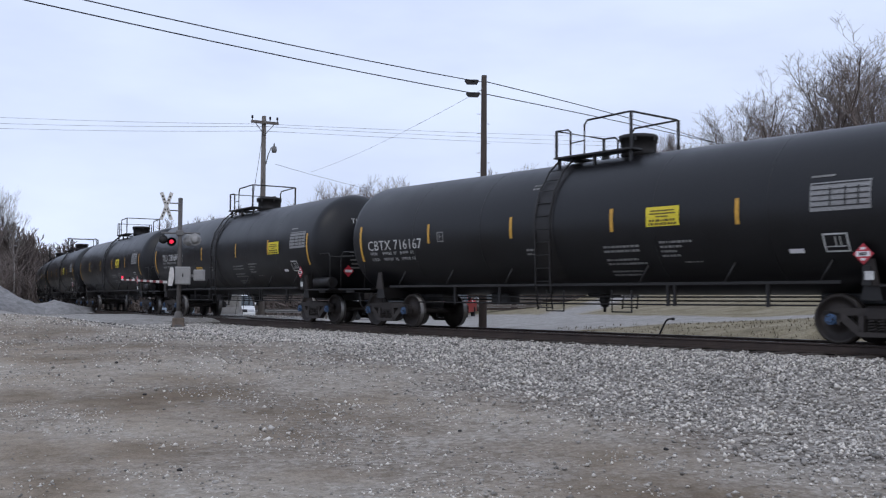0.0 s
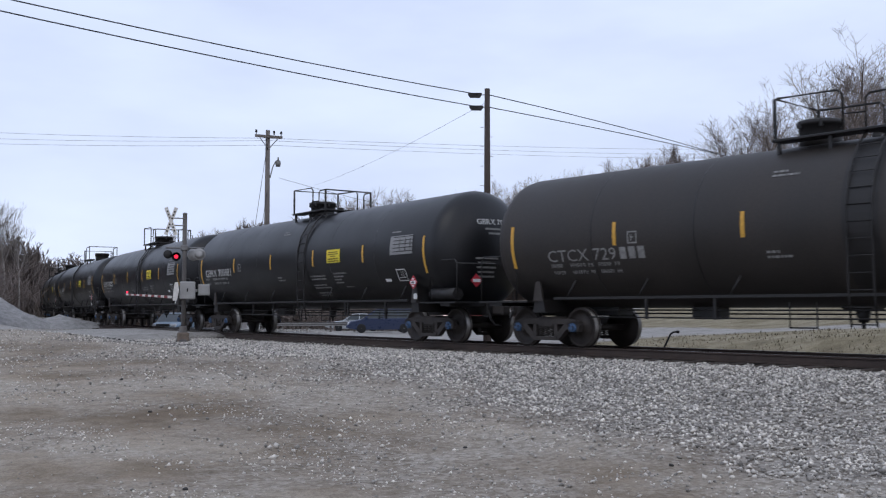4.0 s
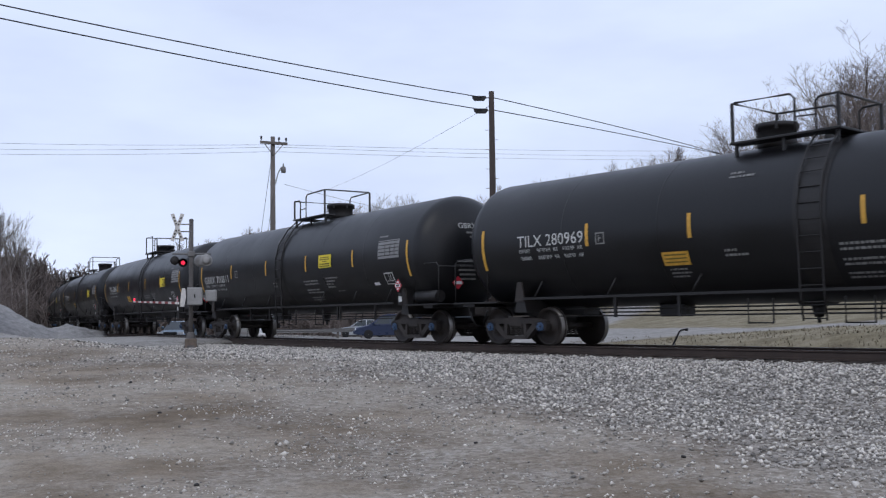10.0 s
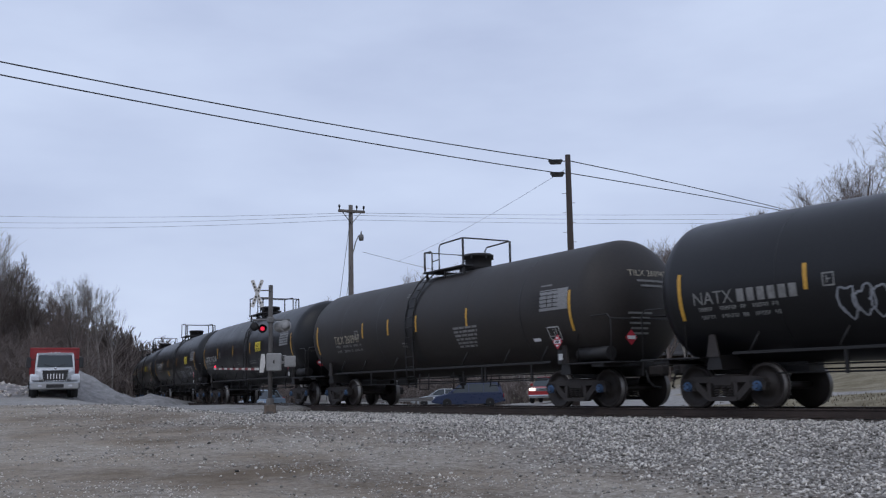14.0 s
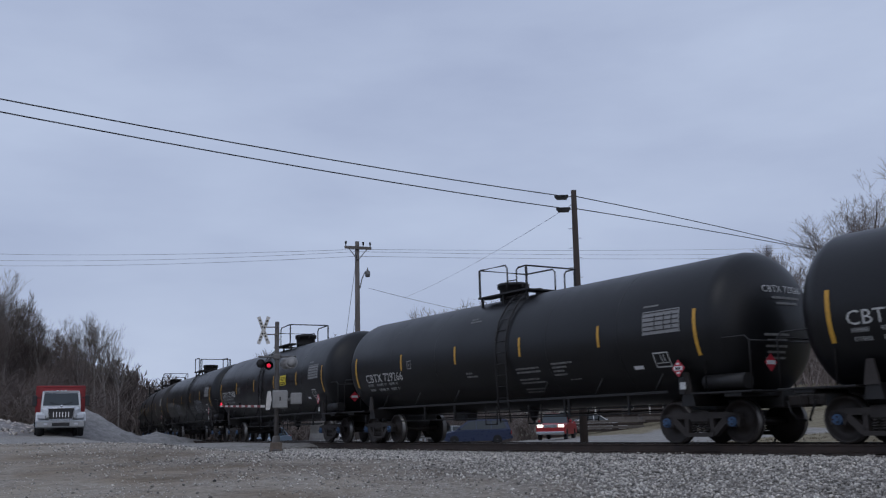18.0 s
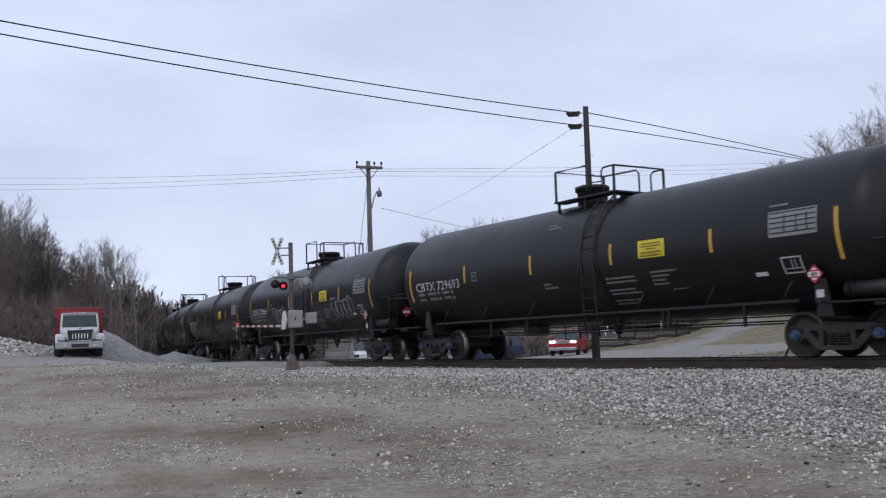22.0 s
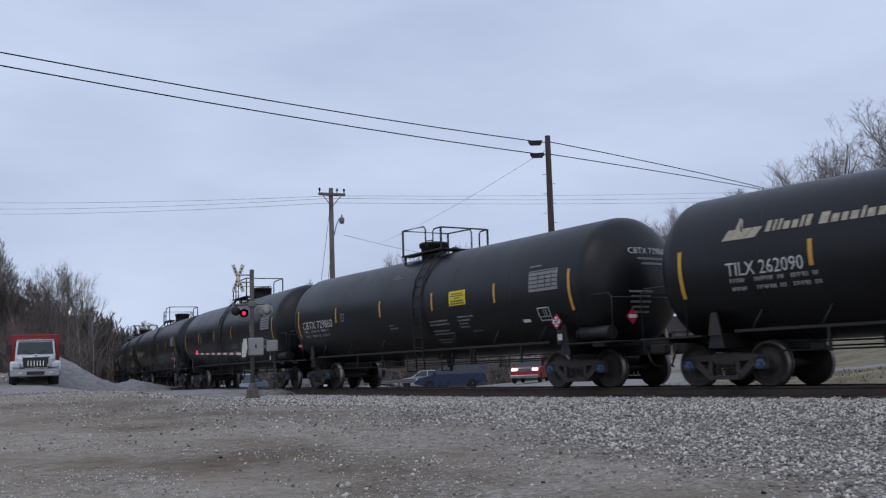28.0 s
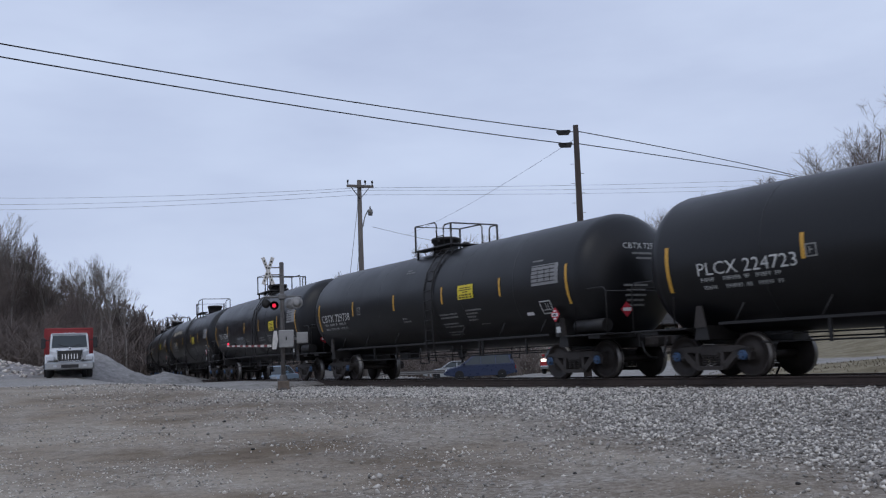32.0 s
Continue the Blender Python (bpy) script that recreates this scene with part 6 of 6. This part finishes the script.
    for s in (-1, 1):
        p("mud_flap", RUBBER, lambda bm, s=s: box(bm, s * 1.025 - 0.275, s * 1.025 + 0.275, 7.15, 7.18, 0.25, 0.95))


def prism_x(bm):
    out = [(3.05, 1.0), (3.05, 2.6), (7.4, 2.6), (7.4, 1.0)]
    for s in (-1, 1):
        box(bm, s * 1.17 - 0.04, s * 1.17 + 0.04, 3.05, 7.5, 1.02, 2.55)
    box(bm, -1.17, 1.17, 3.05, 3.13, 1.02, 2.60)
    box(bm, -1.17, 1.17, 3.05, 7.5, 0.98, 1.08)
    box(bm, -1.17, 1.17, 7.42, 7.5, 1.02, 2.45)


build_dump_truck()


# ---- piles of stone behind the lot ----
PILE_STONE = material("crushed_limestone", (0.33, 0.322, 0.312), 0.95, vary=0.35, scale=3.0, bump=0.6, fine=22)
STONE = material("ballast_stone", (0.55, 0.512, 0.46), 0.9, vary=0.25, scale=1.5, bump=0.2, fine=30)


def vary_by_island(m, lo, hi):
    n, l = m.node_tree.nodes, m.node_tree.links
    s = n["Principled BSDF"]
    src = s.inputs["Base Color"].links[0].from_socket
    geo = n.new("ShaderNodeNewGeometry")
    rng = n.new("ShaderNodeMapRange")
    rng.inputs["To Min"].default_value, rng.inputs["To Max"].default_value = lo, hi
    hsv = n.new("ShaderNodeHueSaturation")
    l.new(geo.outputs["Random Per Island"], rng.inputs["Value"])
    l.new(rng.outputs["Result"], hsv.inputs["Value"])
    l.new(src, hsv.inputs["Color"])
    l.new(hsv.outputs["Color"], s.inputs["Base Color"])


vary_by_island(STONE, 0.3, 1.55)


def scatter_stones(name, label, places, sizes, seed, mat, category="gravel"):
    """Angular stones as one object; each is a small jittered eight-sided lump."""
    r = np.random.RandomState(seed)
    n = len(places)
    base = np.array([(1, 0, 0), (-1, 0, 0), (0, 1, 0), (0, -1, 0), (0, 0, 1), (0, 0, -1)], float)
    tri = np.array([(0, 2, 4), (2, 1, 4), (1, 3, 4), (3, 0, 4), (2, 0, 5), (1, 2, 5), (3, 1, 5), (0, 3, 5)])
    a = r.uniform(0, 2 * math.pi, n)
    b = r.uniform(-0.6, 0.6, n)
    ca, sa, cb, sb = np.cos(a), np.sin(a), np.cos(b), np.sin(b)
    v = base[None] * (r.uniform(0.55, 1.15, (n, 6, 1)) * sizes[:, None, None]) + r.uniform(-0.25, 0.25, (n, 6, 3)) * sizes[:, None, None]
    v[:, :, 2] *= 0.75
    x, y, z = v[..., 0].copy(), v[..., 1].copy(), v[..., 2].copy()
    x, z = x * cb[:, None] + z * sb[:, None], -x * sb[:, None] + z * cb[:, None]
    x, y = x * ca[:, None] - y * sa[:, None], x * sa[:, None] + y * ca[:, None]
    v = np.stack([x, y, z], -1) + places[:, None, :]
    f = (tri[None] + 6 * np.arange(n)[:, None, None]).reshape(-1, 3)
    me = bpy.data.meshes.new(name)
    me.vertices.add(n * 6)
    me.vertices.foreach_set("co", v.astype(np.float32).ravel())
    me.loops.add(len(f) * 3)
    me.polygons.add(len(f))
    me.polygons.foreach_set("loop_start", np.arange(0, len(f) * 3, 3, dtype=np.int32))
    me.loops.foreach_set("vertex_index", f.astype(np.int32).ravel())
    me.update(calc_edges=True)
    me.validate()
    me.materials.append(mat)
    return tagged(new(name, me), label, category, kind="stuff")


def pile(cx, cy, rx, ry, h, seed, label):
    n = 46
    bm = bmesh.new()
    u, v = np.meshgrid(np.linspace(-1.15, 1.15, n + 1), np.linspace(-1.15, 1.15, n + 1))
    gz = ground_height(cx + u * rx, cy + v * ry)
    g = []
    for j in range(n + 1):
        row = []
        for i in range(n + 1):
            a, b = float(u[j, i]), float(v[j, i])
            x, y = cx + a * rx, cy + b * ry
            d = math.hypot(a, b) + 0.10 * noise.noise((a * 2 + seed, b * 2, seed))
            z = h * (1 - d) ** 0.9 * 1.05 if d < 1 else -0.10
            z += (0.10 * noise.noise((x * 1.7, y * 1.7, seed)) + 0.05 * noise.noise((x * 5, y * 5, seed))) * (1 if d < 1 else 0)
            row.append(bm.verts.new((x, y, float(gz[j, i]) + z)))
        g.append(row)
    for j in range(n):
        for i in range(n):
            bm.faces.new((g[j][i], g[j][i + 1], g[j + 1][i + 1], g[j + 1][i]))
    ob = part("gravel_mound", bm, PILE_STONE, None, smooth=True)
    tagged(ob, label, "stone pile", "stone piles", "")
    return ob


pile(-30.5, 57.0, 6.8, 4.0, 1.55, 3, "heap of pale broken rock at the edge of the wood")
pile(-23.4, 60.5, 4.2, 4.0, 1.75, 7, "long heap of grey crushed gravel beside the dump truck")
pile(-19.8, 62.5, 3.6, 3.0, 0.75, 12, "low tail of a grey gravel heap")
_q = np.random.RandomState(31)
_n = 1500
_u = _q.uniform(0, 2 * math.pi, _n)
_d = np.sqrt(_q.uniform(0, 1, _n)) * 0.97
_p = np.stack([-30.5 + 6.8 * _d * np.cos(_u), 57.0 + 4.0 * _d * np.sin(_u), np.zeros(_n)], -1)
_p[:, 2] = ground_height(_p[:, 0], _p[:, 1]) + 1.62 * (1 - _d) ** 0.9 + 0.02
scatter_stones("broken_rock", "broken pale rock lying on the heap", _p, _q.uniform(0.07, 0.20, _n), 5, STONE, "rock")


# ---- barrier, houses and yard things beyond the track ----
def build_yard():
    for x0, y0, x1, y1 in ((-8.3, 51.3, -6.9, 50.8),):
        h0 = height_at((x0 + x1) / 2, (y0 + y1) / 2)
        d = Vector((x1 - x0, y1 - y0, 0))
        n = 1
        for i in range(n):
            bm = bmesh.new()
            w = d.length / n
            prism(bm, [(-0.30, 0), (0.30, 0), (0.27, 0.14), (0.14, 0.36), (0.11, 0.95 - h0), (-0.11, 0.95 - h0), (-0.14, 0.36), (-0.27, 0.14)], 0.02, w - 0.02)
            m = Matrix.Translation(Vector((x0, y0, h0 - 0.03)) + d * (i / n)) @ Matrix.Rotation(math.atan2(d.y, d.x) - math.pi / 2, 4, "Z")
            tagged(part("concrete_barrier", bm, CONCRETE, None, m=m), "weathered grey concrete road barrier", "barrier", "road barriers")
    # a steel guard rail on wooden posts
    g = thing("guard_rail", pose(-9.5, 76.0, height_at(-6, 76), 0, 0, 0), "low steel guard rail on short posts", "guard rail")
    bm = bmesh.new()
    prism_pts = [(0, 0.42), (0.05, 0.48), (0, 0.55), (0.05, 0.62), (0, 0.70), (-0.03, 0.70), (0.02, 0.62), (-0.03, 0.55), (0.02, 0.48), (-0.03, 0.42)]
    a = [bm.verts.new((0, y, zz)) for y, zz in prism_pts]
    b = [bm.verts.new((7.5, y, zz)) for y, zz in prism_pts]
    for i in range(len(a)):
        bm.faces.new((a[i], a[(i + 1) % len(a)], b[(i + 1) % len(a)], b[i]))
    bm.faces.new(a[::-1])
    bm.faces.new(b)
    part("rail_beam", bm, GALV, g)
    for k in range(5):
        bm = bmesh.new()
        box(bm, 0.2 + 1.8 * k - 0.08, 0.2 + 1.8 * k + 0.08, 0.03, 0.19, -0.2, 0.66, 0.01)
        part("post", bm, POLE_GREY, g)


def house(x, y, turn, w, d, h, roof_h, wall, roof, label, windows=3):
    t = thing("house", pose(x, y, height_at(x, y) - 0.05, 0, 0, turn), label, "house", "houses beyond the yard")
    bm = bmesh.new()
    for a in ((-w / 2, w / 2, -d / 2, -d / 2 + 0.2), (-w / 2, w / 2, d / 2 - 0.2, d / 2), (-w / 2, -w / 2 + 0.2, -d / 2 + 0.2, d / 2 - 0.2), (w / 2 - 0.2, w / 2, -d / 2 + 0.2, d / 2 - 0.2)):
        box(bm, a[0], a[1], a[2], a[3], 0, h)
    wl_ = part("wall", bm, wall, t)
    bm = bmesh.new()
    out = [(-d / 2 - 0.4, h - 0.02), (0, h + roof_h), (d / 2 + 0.4, h - 0.02), (d / 2 + 0.4, h + 0.13), (0, h + roof_h + 0.18), (-d / 2 - 0.4, h + 0.13)]
    a = [bm.verts.new((-w / 2 - 0.3, yy, zz)) for yy, zz in out]
    b = [bm.verts.new((w / 2 + 0.3, yy, zz)) for yy, zz in out]
    for i in range(6):
        bm.faces.new((a[i], a[(i + 1) % 6], b[(i + 1) % 6], b[i]))
    bm.faces.new(a)
    bm.faces.new(b[::-1])
    bmesh.ops.recalc_face_normals(bm, faces=bm.faces)
    part("roof", bm, roof, t)
    for s in (-1, 1):
        bm = bmesh.new()
        q = [bm.verts.new((s * (w / 2 - 0.1), yy, zz)) for yy, zz in ((-d / 2, h - 0.02), (d / 2, h - 0.02), (0, h + roof_h - 0.03))]
        bm.faces.new(q)
        part("gable", bm, wall, t)
    for k in range(windows):
        cx = -w / 2 + w * (k + 0.5) / windows
        bm = bmesh.new()
        box(bm, cx - 0.52, cx + 0.52, -d / 2 - 0.05, -d / 2 + 0.02, 0.95, 2.2)
        win = part("window_frame", bm, WHITE_TAPE, t)
        for sgn in (-1, 1):
            bm = bmesh.new()
            box(bm, cx + sgn * 0.23 - 0.19, cx + sgn * 0.23 + 0.19, -d / 2 - 0.06, -d / 2 - 0.045, 1.03, 2.12)
            part("pane", bm, GLASS_DARK, win)
    return t


SIDING = material("beige_siding", (0.40, 0.375, 0.33), 0.8, vary=0.2, scale=2, bump=0.1)
BROWN_WALL = material("brown_siding", (0.10, 0.075, 0.062), 0.85, vary=0.25, scale=2, bump=0.1)
GREY_WALL = material("grey_siding", (0.24, 0.24, 0.245), 0.85, vary=0.2, scale=2, bump=0.1)
SHINGLE = material("dark_shingles", (0.065, 0.06, 0.058), 0.95, vary=0.3, scale=5, bump=0.3)
TEAL = material("teal_paint", (0.05, 0.24, 0.21), 0.6, vary=0.2, bump=0.05)
build_yard()
def porch_house(x, y, turn, w, wall, label):
    """A low house with a roofed porch on white posts, a rail and stacked boards before it."""
    t = house(x, y, turn, w, 6.0, 2.6, 1.3, wall, SHINGLE, label, max(2, int(w / 3.2)))
    bm = bmesh.new()
    prism_roof = [(-5.2, 2.35), (-2.9, 2.75), (-2.9, 2.85), (-5.2, 2.45)]
    a = [bm.verts.new((-w / 2, yy, zz)) for yy, zz in prism_roof]
    b = [bm.verts.new((w / 2, yy, zz)) for yy, zz in prism_roof]
    for i in range(4):
        bm.faces.new((a[i], a[(i + 1) % 4], b[(i + 1) % 4], b[i]))
    bm.faces.new(a)
    bm.faces.new(b[::-1])
    bmesh.ops.recalc_face_normals(bm, faces=bm.faces)
    part("porch_roof", bm, SHINGLE, t)
    n = max(3, int(w / 2.2))
    for k in range(n + 1):
        px = -w / 2 + 0.1 + (w - 0.2) * k / n
        bm = bmesh.new()
        box(bm, px - 0.07, px + 0.07, -5.05, -4.91, 0, 2.40, 0.01)
        part("porch_post", bm, WHITE_TAPE if k % 2 else POLE_GREY, t)
    bm = bmesh.new()
    box(bm, -w / 2, w / 2, -5.1, -3.0, 0.0, 0.35, 0.02)
    part("porch_floor", bm, POLE_GREY, t)
    bm = bmesh.new()
    box(bm, -w / 2, w * 0.2, -5.02, -4.96, 0.95, 1.05)
    box(bm, -w / 2, w * 0.2, -5.02, -4.96, 0.55, 0.61)
    part("porch_rail", bm, POLE_GREY, t)
    return t


def timber_stack(x, y, turn, w, rows):
    t = thing("timber_stack", pose(x, y, height_at(x, y), 0, 0, turn), "low dark stack of weathered boards beside the drive", "timber stack", "stacks of boards")
    for k in range(rows):
        bm = bmesh.new()
        box(bm, -w / 2 + 0.05 * (k % 2), w / 2 - 0.08 * (k % 3), -0.55, 0.55, 0.22 * k, 0.22 * k + 0.19, 0.01)
        part("board_layer", bm, POLE_GREY if k % 2 else POLE_DARK, t)


porch_house(15.5, 92, -6, 14, BROWN_WALL, "dark brown low house with a white-posted porch")
porch_house(27.5, 91, -16, 10, GREY_WALL, "grey low house with a roofed porch")
for _x, _y, _w, _k in ((10.2, 78, 5.5, 4), (15.0, 80, 4.2, 3), (19.3, 79, 3.4, 5), (6.9, 84, 3.0, 4)):
    timber_stack(_x, _y, 6, _w, _k)
house(8.6, 104, 4, 11, 7, 2.7, 1.5, SIDING, SHINGLE, "beige one-storey house with white windows")
house(33.5, 112, -14, 14, 7, 2.6, 1.4, BROWN_WALL, SHINGLE, "dark brown one-storey house with a low roof", 4)
house(-6.5, 112, 3, 13, 7, 2.7, 1.5, GREY_WALL, SHINGLE, "grey one-storey house with a dark shingle roof", 4)
_bm = bmesh.new()
box(_bm, -0.9, 0.9, -0.8, 0.8, 0.1, 1.75, 0.05)
_c = thing("waste_container", pose(-2.6, 99, height_at(-2.6, 99)), "teal steel waste container on the yard", "container")
part("bin", _bm, TEAL, _c)
_bm = bmesh.new()
box(_bm, -0.95, 0.95, -0.85, 0.85, 1.75, 1.83, 0.03)
part("lid", _bm, STEEL_BLACK, _c)
for _x in (-0.7, 0.7):
    _bm = bmesh.new()
    box(_bm, _x - 0.1, _x + 0.1, -0.6, 0.6, 0, 0.1)
    part("skid", _bm, STEEL_BLACK, _c)

# the bent steel rod that stands behind the rails
_s = thing("bent_rod", pose(6.62, 22.9, height_at(6.62, 22.9), 0, 0, -30), "bent black steel rod stuck in the ground behind the rails", "rod")
_bm = bmesh.new()
bent(_bm, [(-0.22, 0, -0.1), (-0.12, 0, 0.12), (0.02, 0, 0.40), (0.10, 0, 0.56), (0.16, 0, 0.60), (0.25, 0, 0.61)], 0.024, 6)
part("shaft", _bm, STEEL_BLACK, _s)
_bm = bmesh.new()
tube(_bm, (0.24, 0, 0.61), (0.30, 0, 0.605), 0.032, 0.032, 8)
part("knob", _bm, STEEL_BLACK, _s)


# ---- loose stone, weeds and ties, last of all ----
def build_stones():
    r = np.random.RandomState(4)
    # shoulder of the track, on the camera's side: dense broken ballast
    n = 125000
    s = -34 + 42 * r.uniform(0, 1, n) ** 0.9
    lat = -(0.95 + 11.5 * r.uniform(0, 1, n) ** 1.5)
    x = np.interp(s, STATION, LINE_X) - lat * np.sin(np.interp(s, STATION, HEAD))
    y = np.interp(s, STATION, LINE_Y) + lat * np.cos(np.interp(s, STATION, HEAD))
    # the edge frays out in tongues and loose stones
    fray = -lat + 1.9 * waves(x, y, 7.0, 21) + 0.9 * waves(x, y, 2.4, 22) - 0.015 * np.maximum(0, s + 8)
    keep = r.uniform(0, 1, n) > 0.96 * smooth(3.8, 9.5, fray)
    x, y = x[keep], y[keep]
    n = len(x)
    size = r.uniform(0.016, 0.040, n)
    size[r.uniform(0, 1, n) > 0.93] *= 1.4
    z = ground_height(x, y) + size * r.uniform(0.15, 0.75, n)
    scatter_stones("ballast", "pale grey broken ballast stones beside the rails", np.stack([x, y, z], -1), size, 6, STONE)
    # far shoulder
    n = 7000
    s = r.uniform(-40, 8, n)
    lat = r.uniform(1.2, 4.2, n)
    x = np.interp(s, STATION, LINE_X) - lat * np.sin(np.interp(s, STATION, HEAD))
    y = np.interp(s, STATION, LINE_Y) + lat * np.cos(np.interp(s, STATION, HEAD))
    size = r.uniform(0.018, 0.045, n)
    scatter_stones("ballast", "grey ballast stones on the far shoulder", np.stack([x, y, ground_height(x, y) + size * 0.3], -1), size, 7, STONE)
    # thin scatter over the lot, thicker towards the camera's left foreground
    n = 52000
    d = 5.0 + 26 * r.uniform(0, 1, n) ** 1.5
    a = np.radians(r.uniform(-30, 30, n))
    x, y = d * np.sin(a), d * np.cos(a)
    keep = (waves(x, y, 3.2, 41) + 0.6 * waves(x, y, 1.1, 42) + r.normal(0, 0.45, n)) > 0.15
    _, lat = track_coords(x, y)
    keep &= lat < -4
    x, y = x[keep], y[keep]
    size = r.uniform(0.006, 0.022, len(x)) * np.where(r.uniform(0, 1, len(x)) > 0.97, 1.9, 1.0)
    scatter_stones("lot_pebbles", "small pale pebbles scattered over the dirt lot", np.stack([x, y, ground_height(x, y) + size * 0.2], -1), size, 8, STONE)


build_stones()
DEBRIS = material("dark_debris", (0.035, 0.032, 0.030), 0.9, vary=0.4, scale=6, bump=0.3)


def build_debris():
    """A dark patch of old asphalt crumbs by the signal, and a few dark clods on the lot."""
    r = np.random.RandomState(12)
    n = 900
    x = r.normal(-6.9, 0.75, n)
    y = 30.6 + r.normal(0, 0.45, n) - 0.25 * (x + 6.9)
    size = r.uniform(0.015, 0.06, n)
    scatter_stones("asphalt_crumbs", "patch of dark asphalt crumbs by the crossing signal", np.stack([x, y, ground_height(x, y) + size * 0.3], -1), size, 13, DEBRIS, "debris")
    for x, y, k in ((-1.85, 9.6, 0.028), (-3.3, 14.5, 0.03), (1.0, 12.0, 0.025), (3.1, 10.6, 0.028), (-4.6, 18.0, 0.035)):
        bm = bmesh.new()
        bmesh.ops.create_icosphere(bm, subdivisions=2, radius=k)
        for v in bm.verts:
            v.co *= 1 + 0.5 * noise.noise(v.co * 30 + Vector((x, y, 0)))
            v.co.z *= 0.6
        tagged(part("clod", bm, DEBRIS, None, m=pose(x, y, height_at(x, y) + k * 0.3)), "small dark clod lying on the dirt lot", "clod", "clods on the lot")


build_debris()
DRY = material("dry_grass_blades", (0.17, 0.135, 0.088), 0.95, vary=0.35, scale=3, bump=0.0)
vary_by_island(DRY, 0.5, 1.35)


def build_weeds():
    r = np.random.RandomState(15)
    n = 26000
    s = r.uniform(-26, 14, n)
    lat = 3.2 + 7.0 * r.uniform(0, 1, n) ** 1.4
    keep = (waves(s, lat * 3, 3.0, 5) + r.normal(0, 0.5, n)) > 0.05 - 0.03 * (s + 6)
    s, lat = s[keep], lat[keep]
    n = len(s)
    x = np.interp(s, STATION, LINE_X) - lat * np.sin(np.interp(s, STATION, HEAD))
    y = np.interp(s, STATION, LINE_Y) + lat * np.cos(np.interp(s, STATION, HEAD))
    z = ground_height(x, y) - 0.01
    h = r.uniform(0.03, 0.11, n)
    a = r.uniform(0, 6.283, n)
    w = 0.016
    dx, dy = r.normal(0, 0.35, n) * h, r.normal(0, 0.35, n) * h
    base = np.stack([x, y, z], -1)
    side = np.stack([np.cos(a) * w, np.sin(a) * w, 0 * a], -1)
    tip = base + np.stack([dx, dy, h], -1)
    v = np.stack([base - side, base + side, tip], 1).reshape(-1, 3)
    f = np.arange(3 * n).reshape(-1, 3)
    me = bpy.data.meshes.new("dry_weeds")
    me.from_pydata(v.tolist(), [], f.tolist())
    me.materials.append(DRY)
    tagged(new("dry_weeds", me), "dry tan weeds and grass beyond the track", "weeds", kind="stuff")


build_weeds()


def build_ties():
    bm = bmesh.new()
    box(bm, -0.11, 0.11, -1.3, 1.3, -0.36, -0.182, 0.012)
    me = to_mesh("tie", bm, TIE_WOOD)
    s = -60.0
    r = random.Random(3)
    while s < 14:
        p, h = on_track(s)
        if not CROSS_S0 < s < CROSS_S1:
            put("tie", me, track, pose(p.x, p.y, r.uniform(-0.012, 0.012), 0, 0, math.degrees(h) + r.uniform(-1, 1)))
        s += 0.52
    # crossing planks between and beside the rails
    for lat, w in ((-1.25, 0.42), (-0.45, 0.42), (0.0, 0.42), (0.45, 0.42), (1.25, 0.42)):
        bm = bmesh.new()
        rows = []
        for s in np.arange(CROSS_S0, CROSS_S1 + 0.1, 1.0):
            q = []
            for dl, z in ((-w / 2, -0.1), (-w / 2, 0.0), (w / 2, 0.0), (w / 2, -0.1)):
                p, _ = on_track(float(s), lat + dl, z)
                q.append(bm.verts.new(p))
            rows.append(q)
        for a, b in zip(rows, rows[1:]):
            for i in range(4):
                bm.faces.new((a[i], a[(i + 1) % 4], b[(i + 1) % 4], b[i]))
        bm.faces.new(rows[0][::-1])
        bm.faces.new(rows[-1])
        part("crossing_plank", bm, TIE_WOOD, track)


build_ties()


def motions():
    """The train rolls through the whole clip; trucks follow the curve, wheels turn."""
    times = [i * 0.5 for i in range(65)]
    for n, car in CARS.items():
        start = -14.96 + CAR * n + SLACK.get(n, 0.0)
        half = TRUCK_AT - SHORTER.get(n, 0.0)
        rows, yaw = [], {-1: [], 1: []}
        for t in times:
            m, h = car_pose(start - run(t), half)
            rows.append((t, m))
            for s in (-1, 1):
                _, hs = on_track(start - run(t) + s * half)
                yaw[s].append((t, pose(s * half, 0, 0, 0, 0, math.degrees(hs - h))))
        walk(car, rows)
        # frames in which its wheels can be seen
        seen = [f for f in range(0, 961) if -150 < start - run(f / 30) < 22]
        turns = [0] + [f for f in seen if 0 < f < 960] + [960]
        for truck in [c for c in car.children if c.name.split(".")[0] == "truck"]:
            s = 1 if truck.location.x > 0 else -1
            walk(truck, yaw[s])
            for wheel in [c for c in truck.children if c.name.split(".")[0] == "wheelset"]:
                x = wheel.location.x
                if seen:
                    walk(wheel, [(f / 30, pose(x, 0, WHEEL_R, 0, -math.degrees(run(f / 30) / WHEEL_R), 0)) for f in turns])


motions()
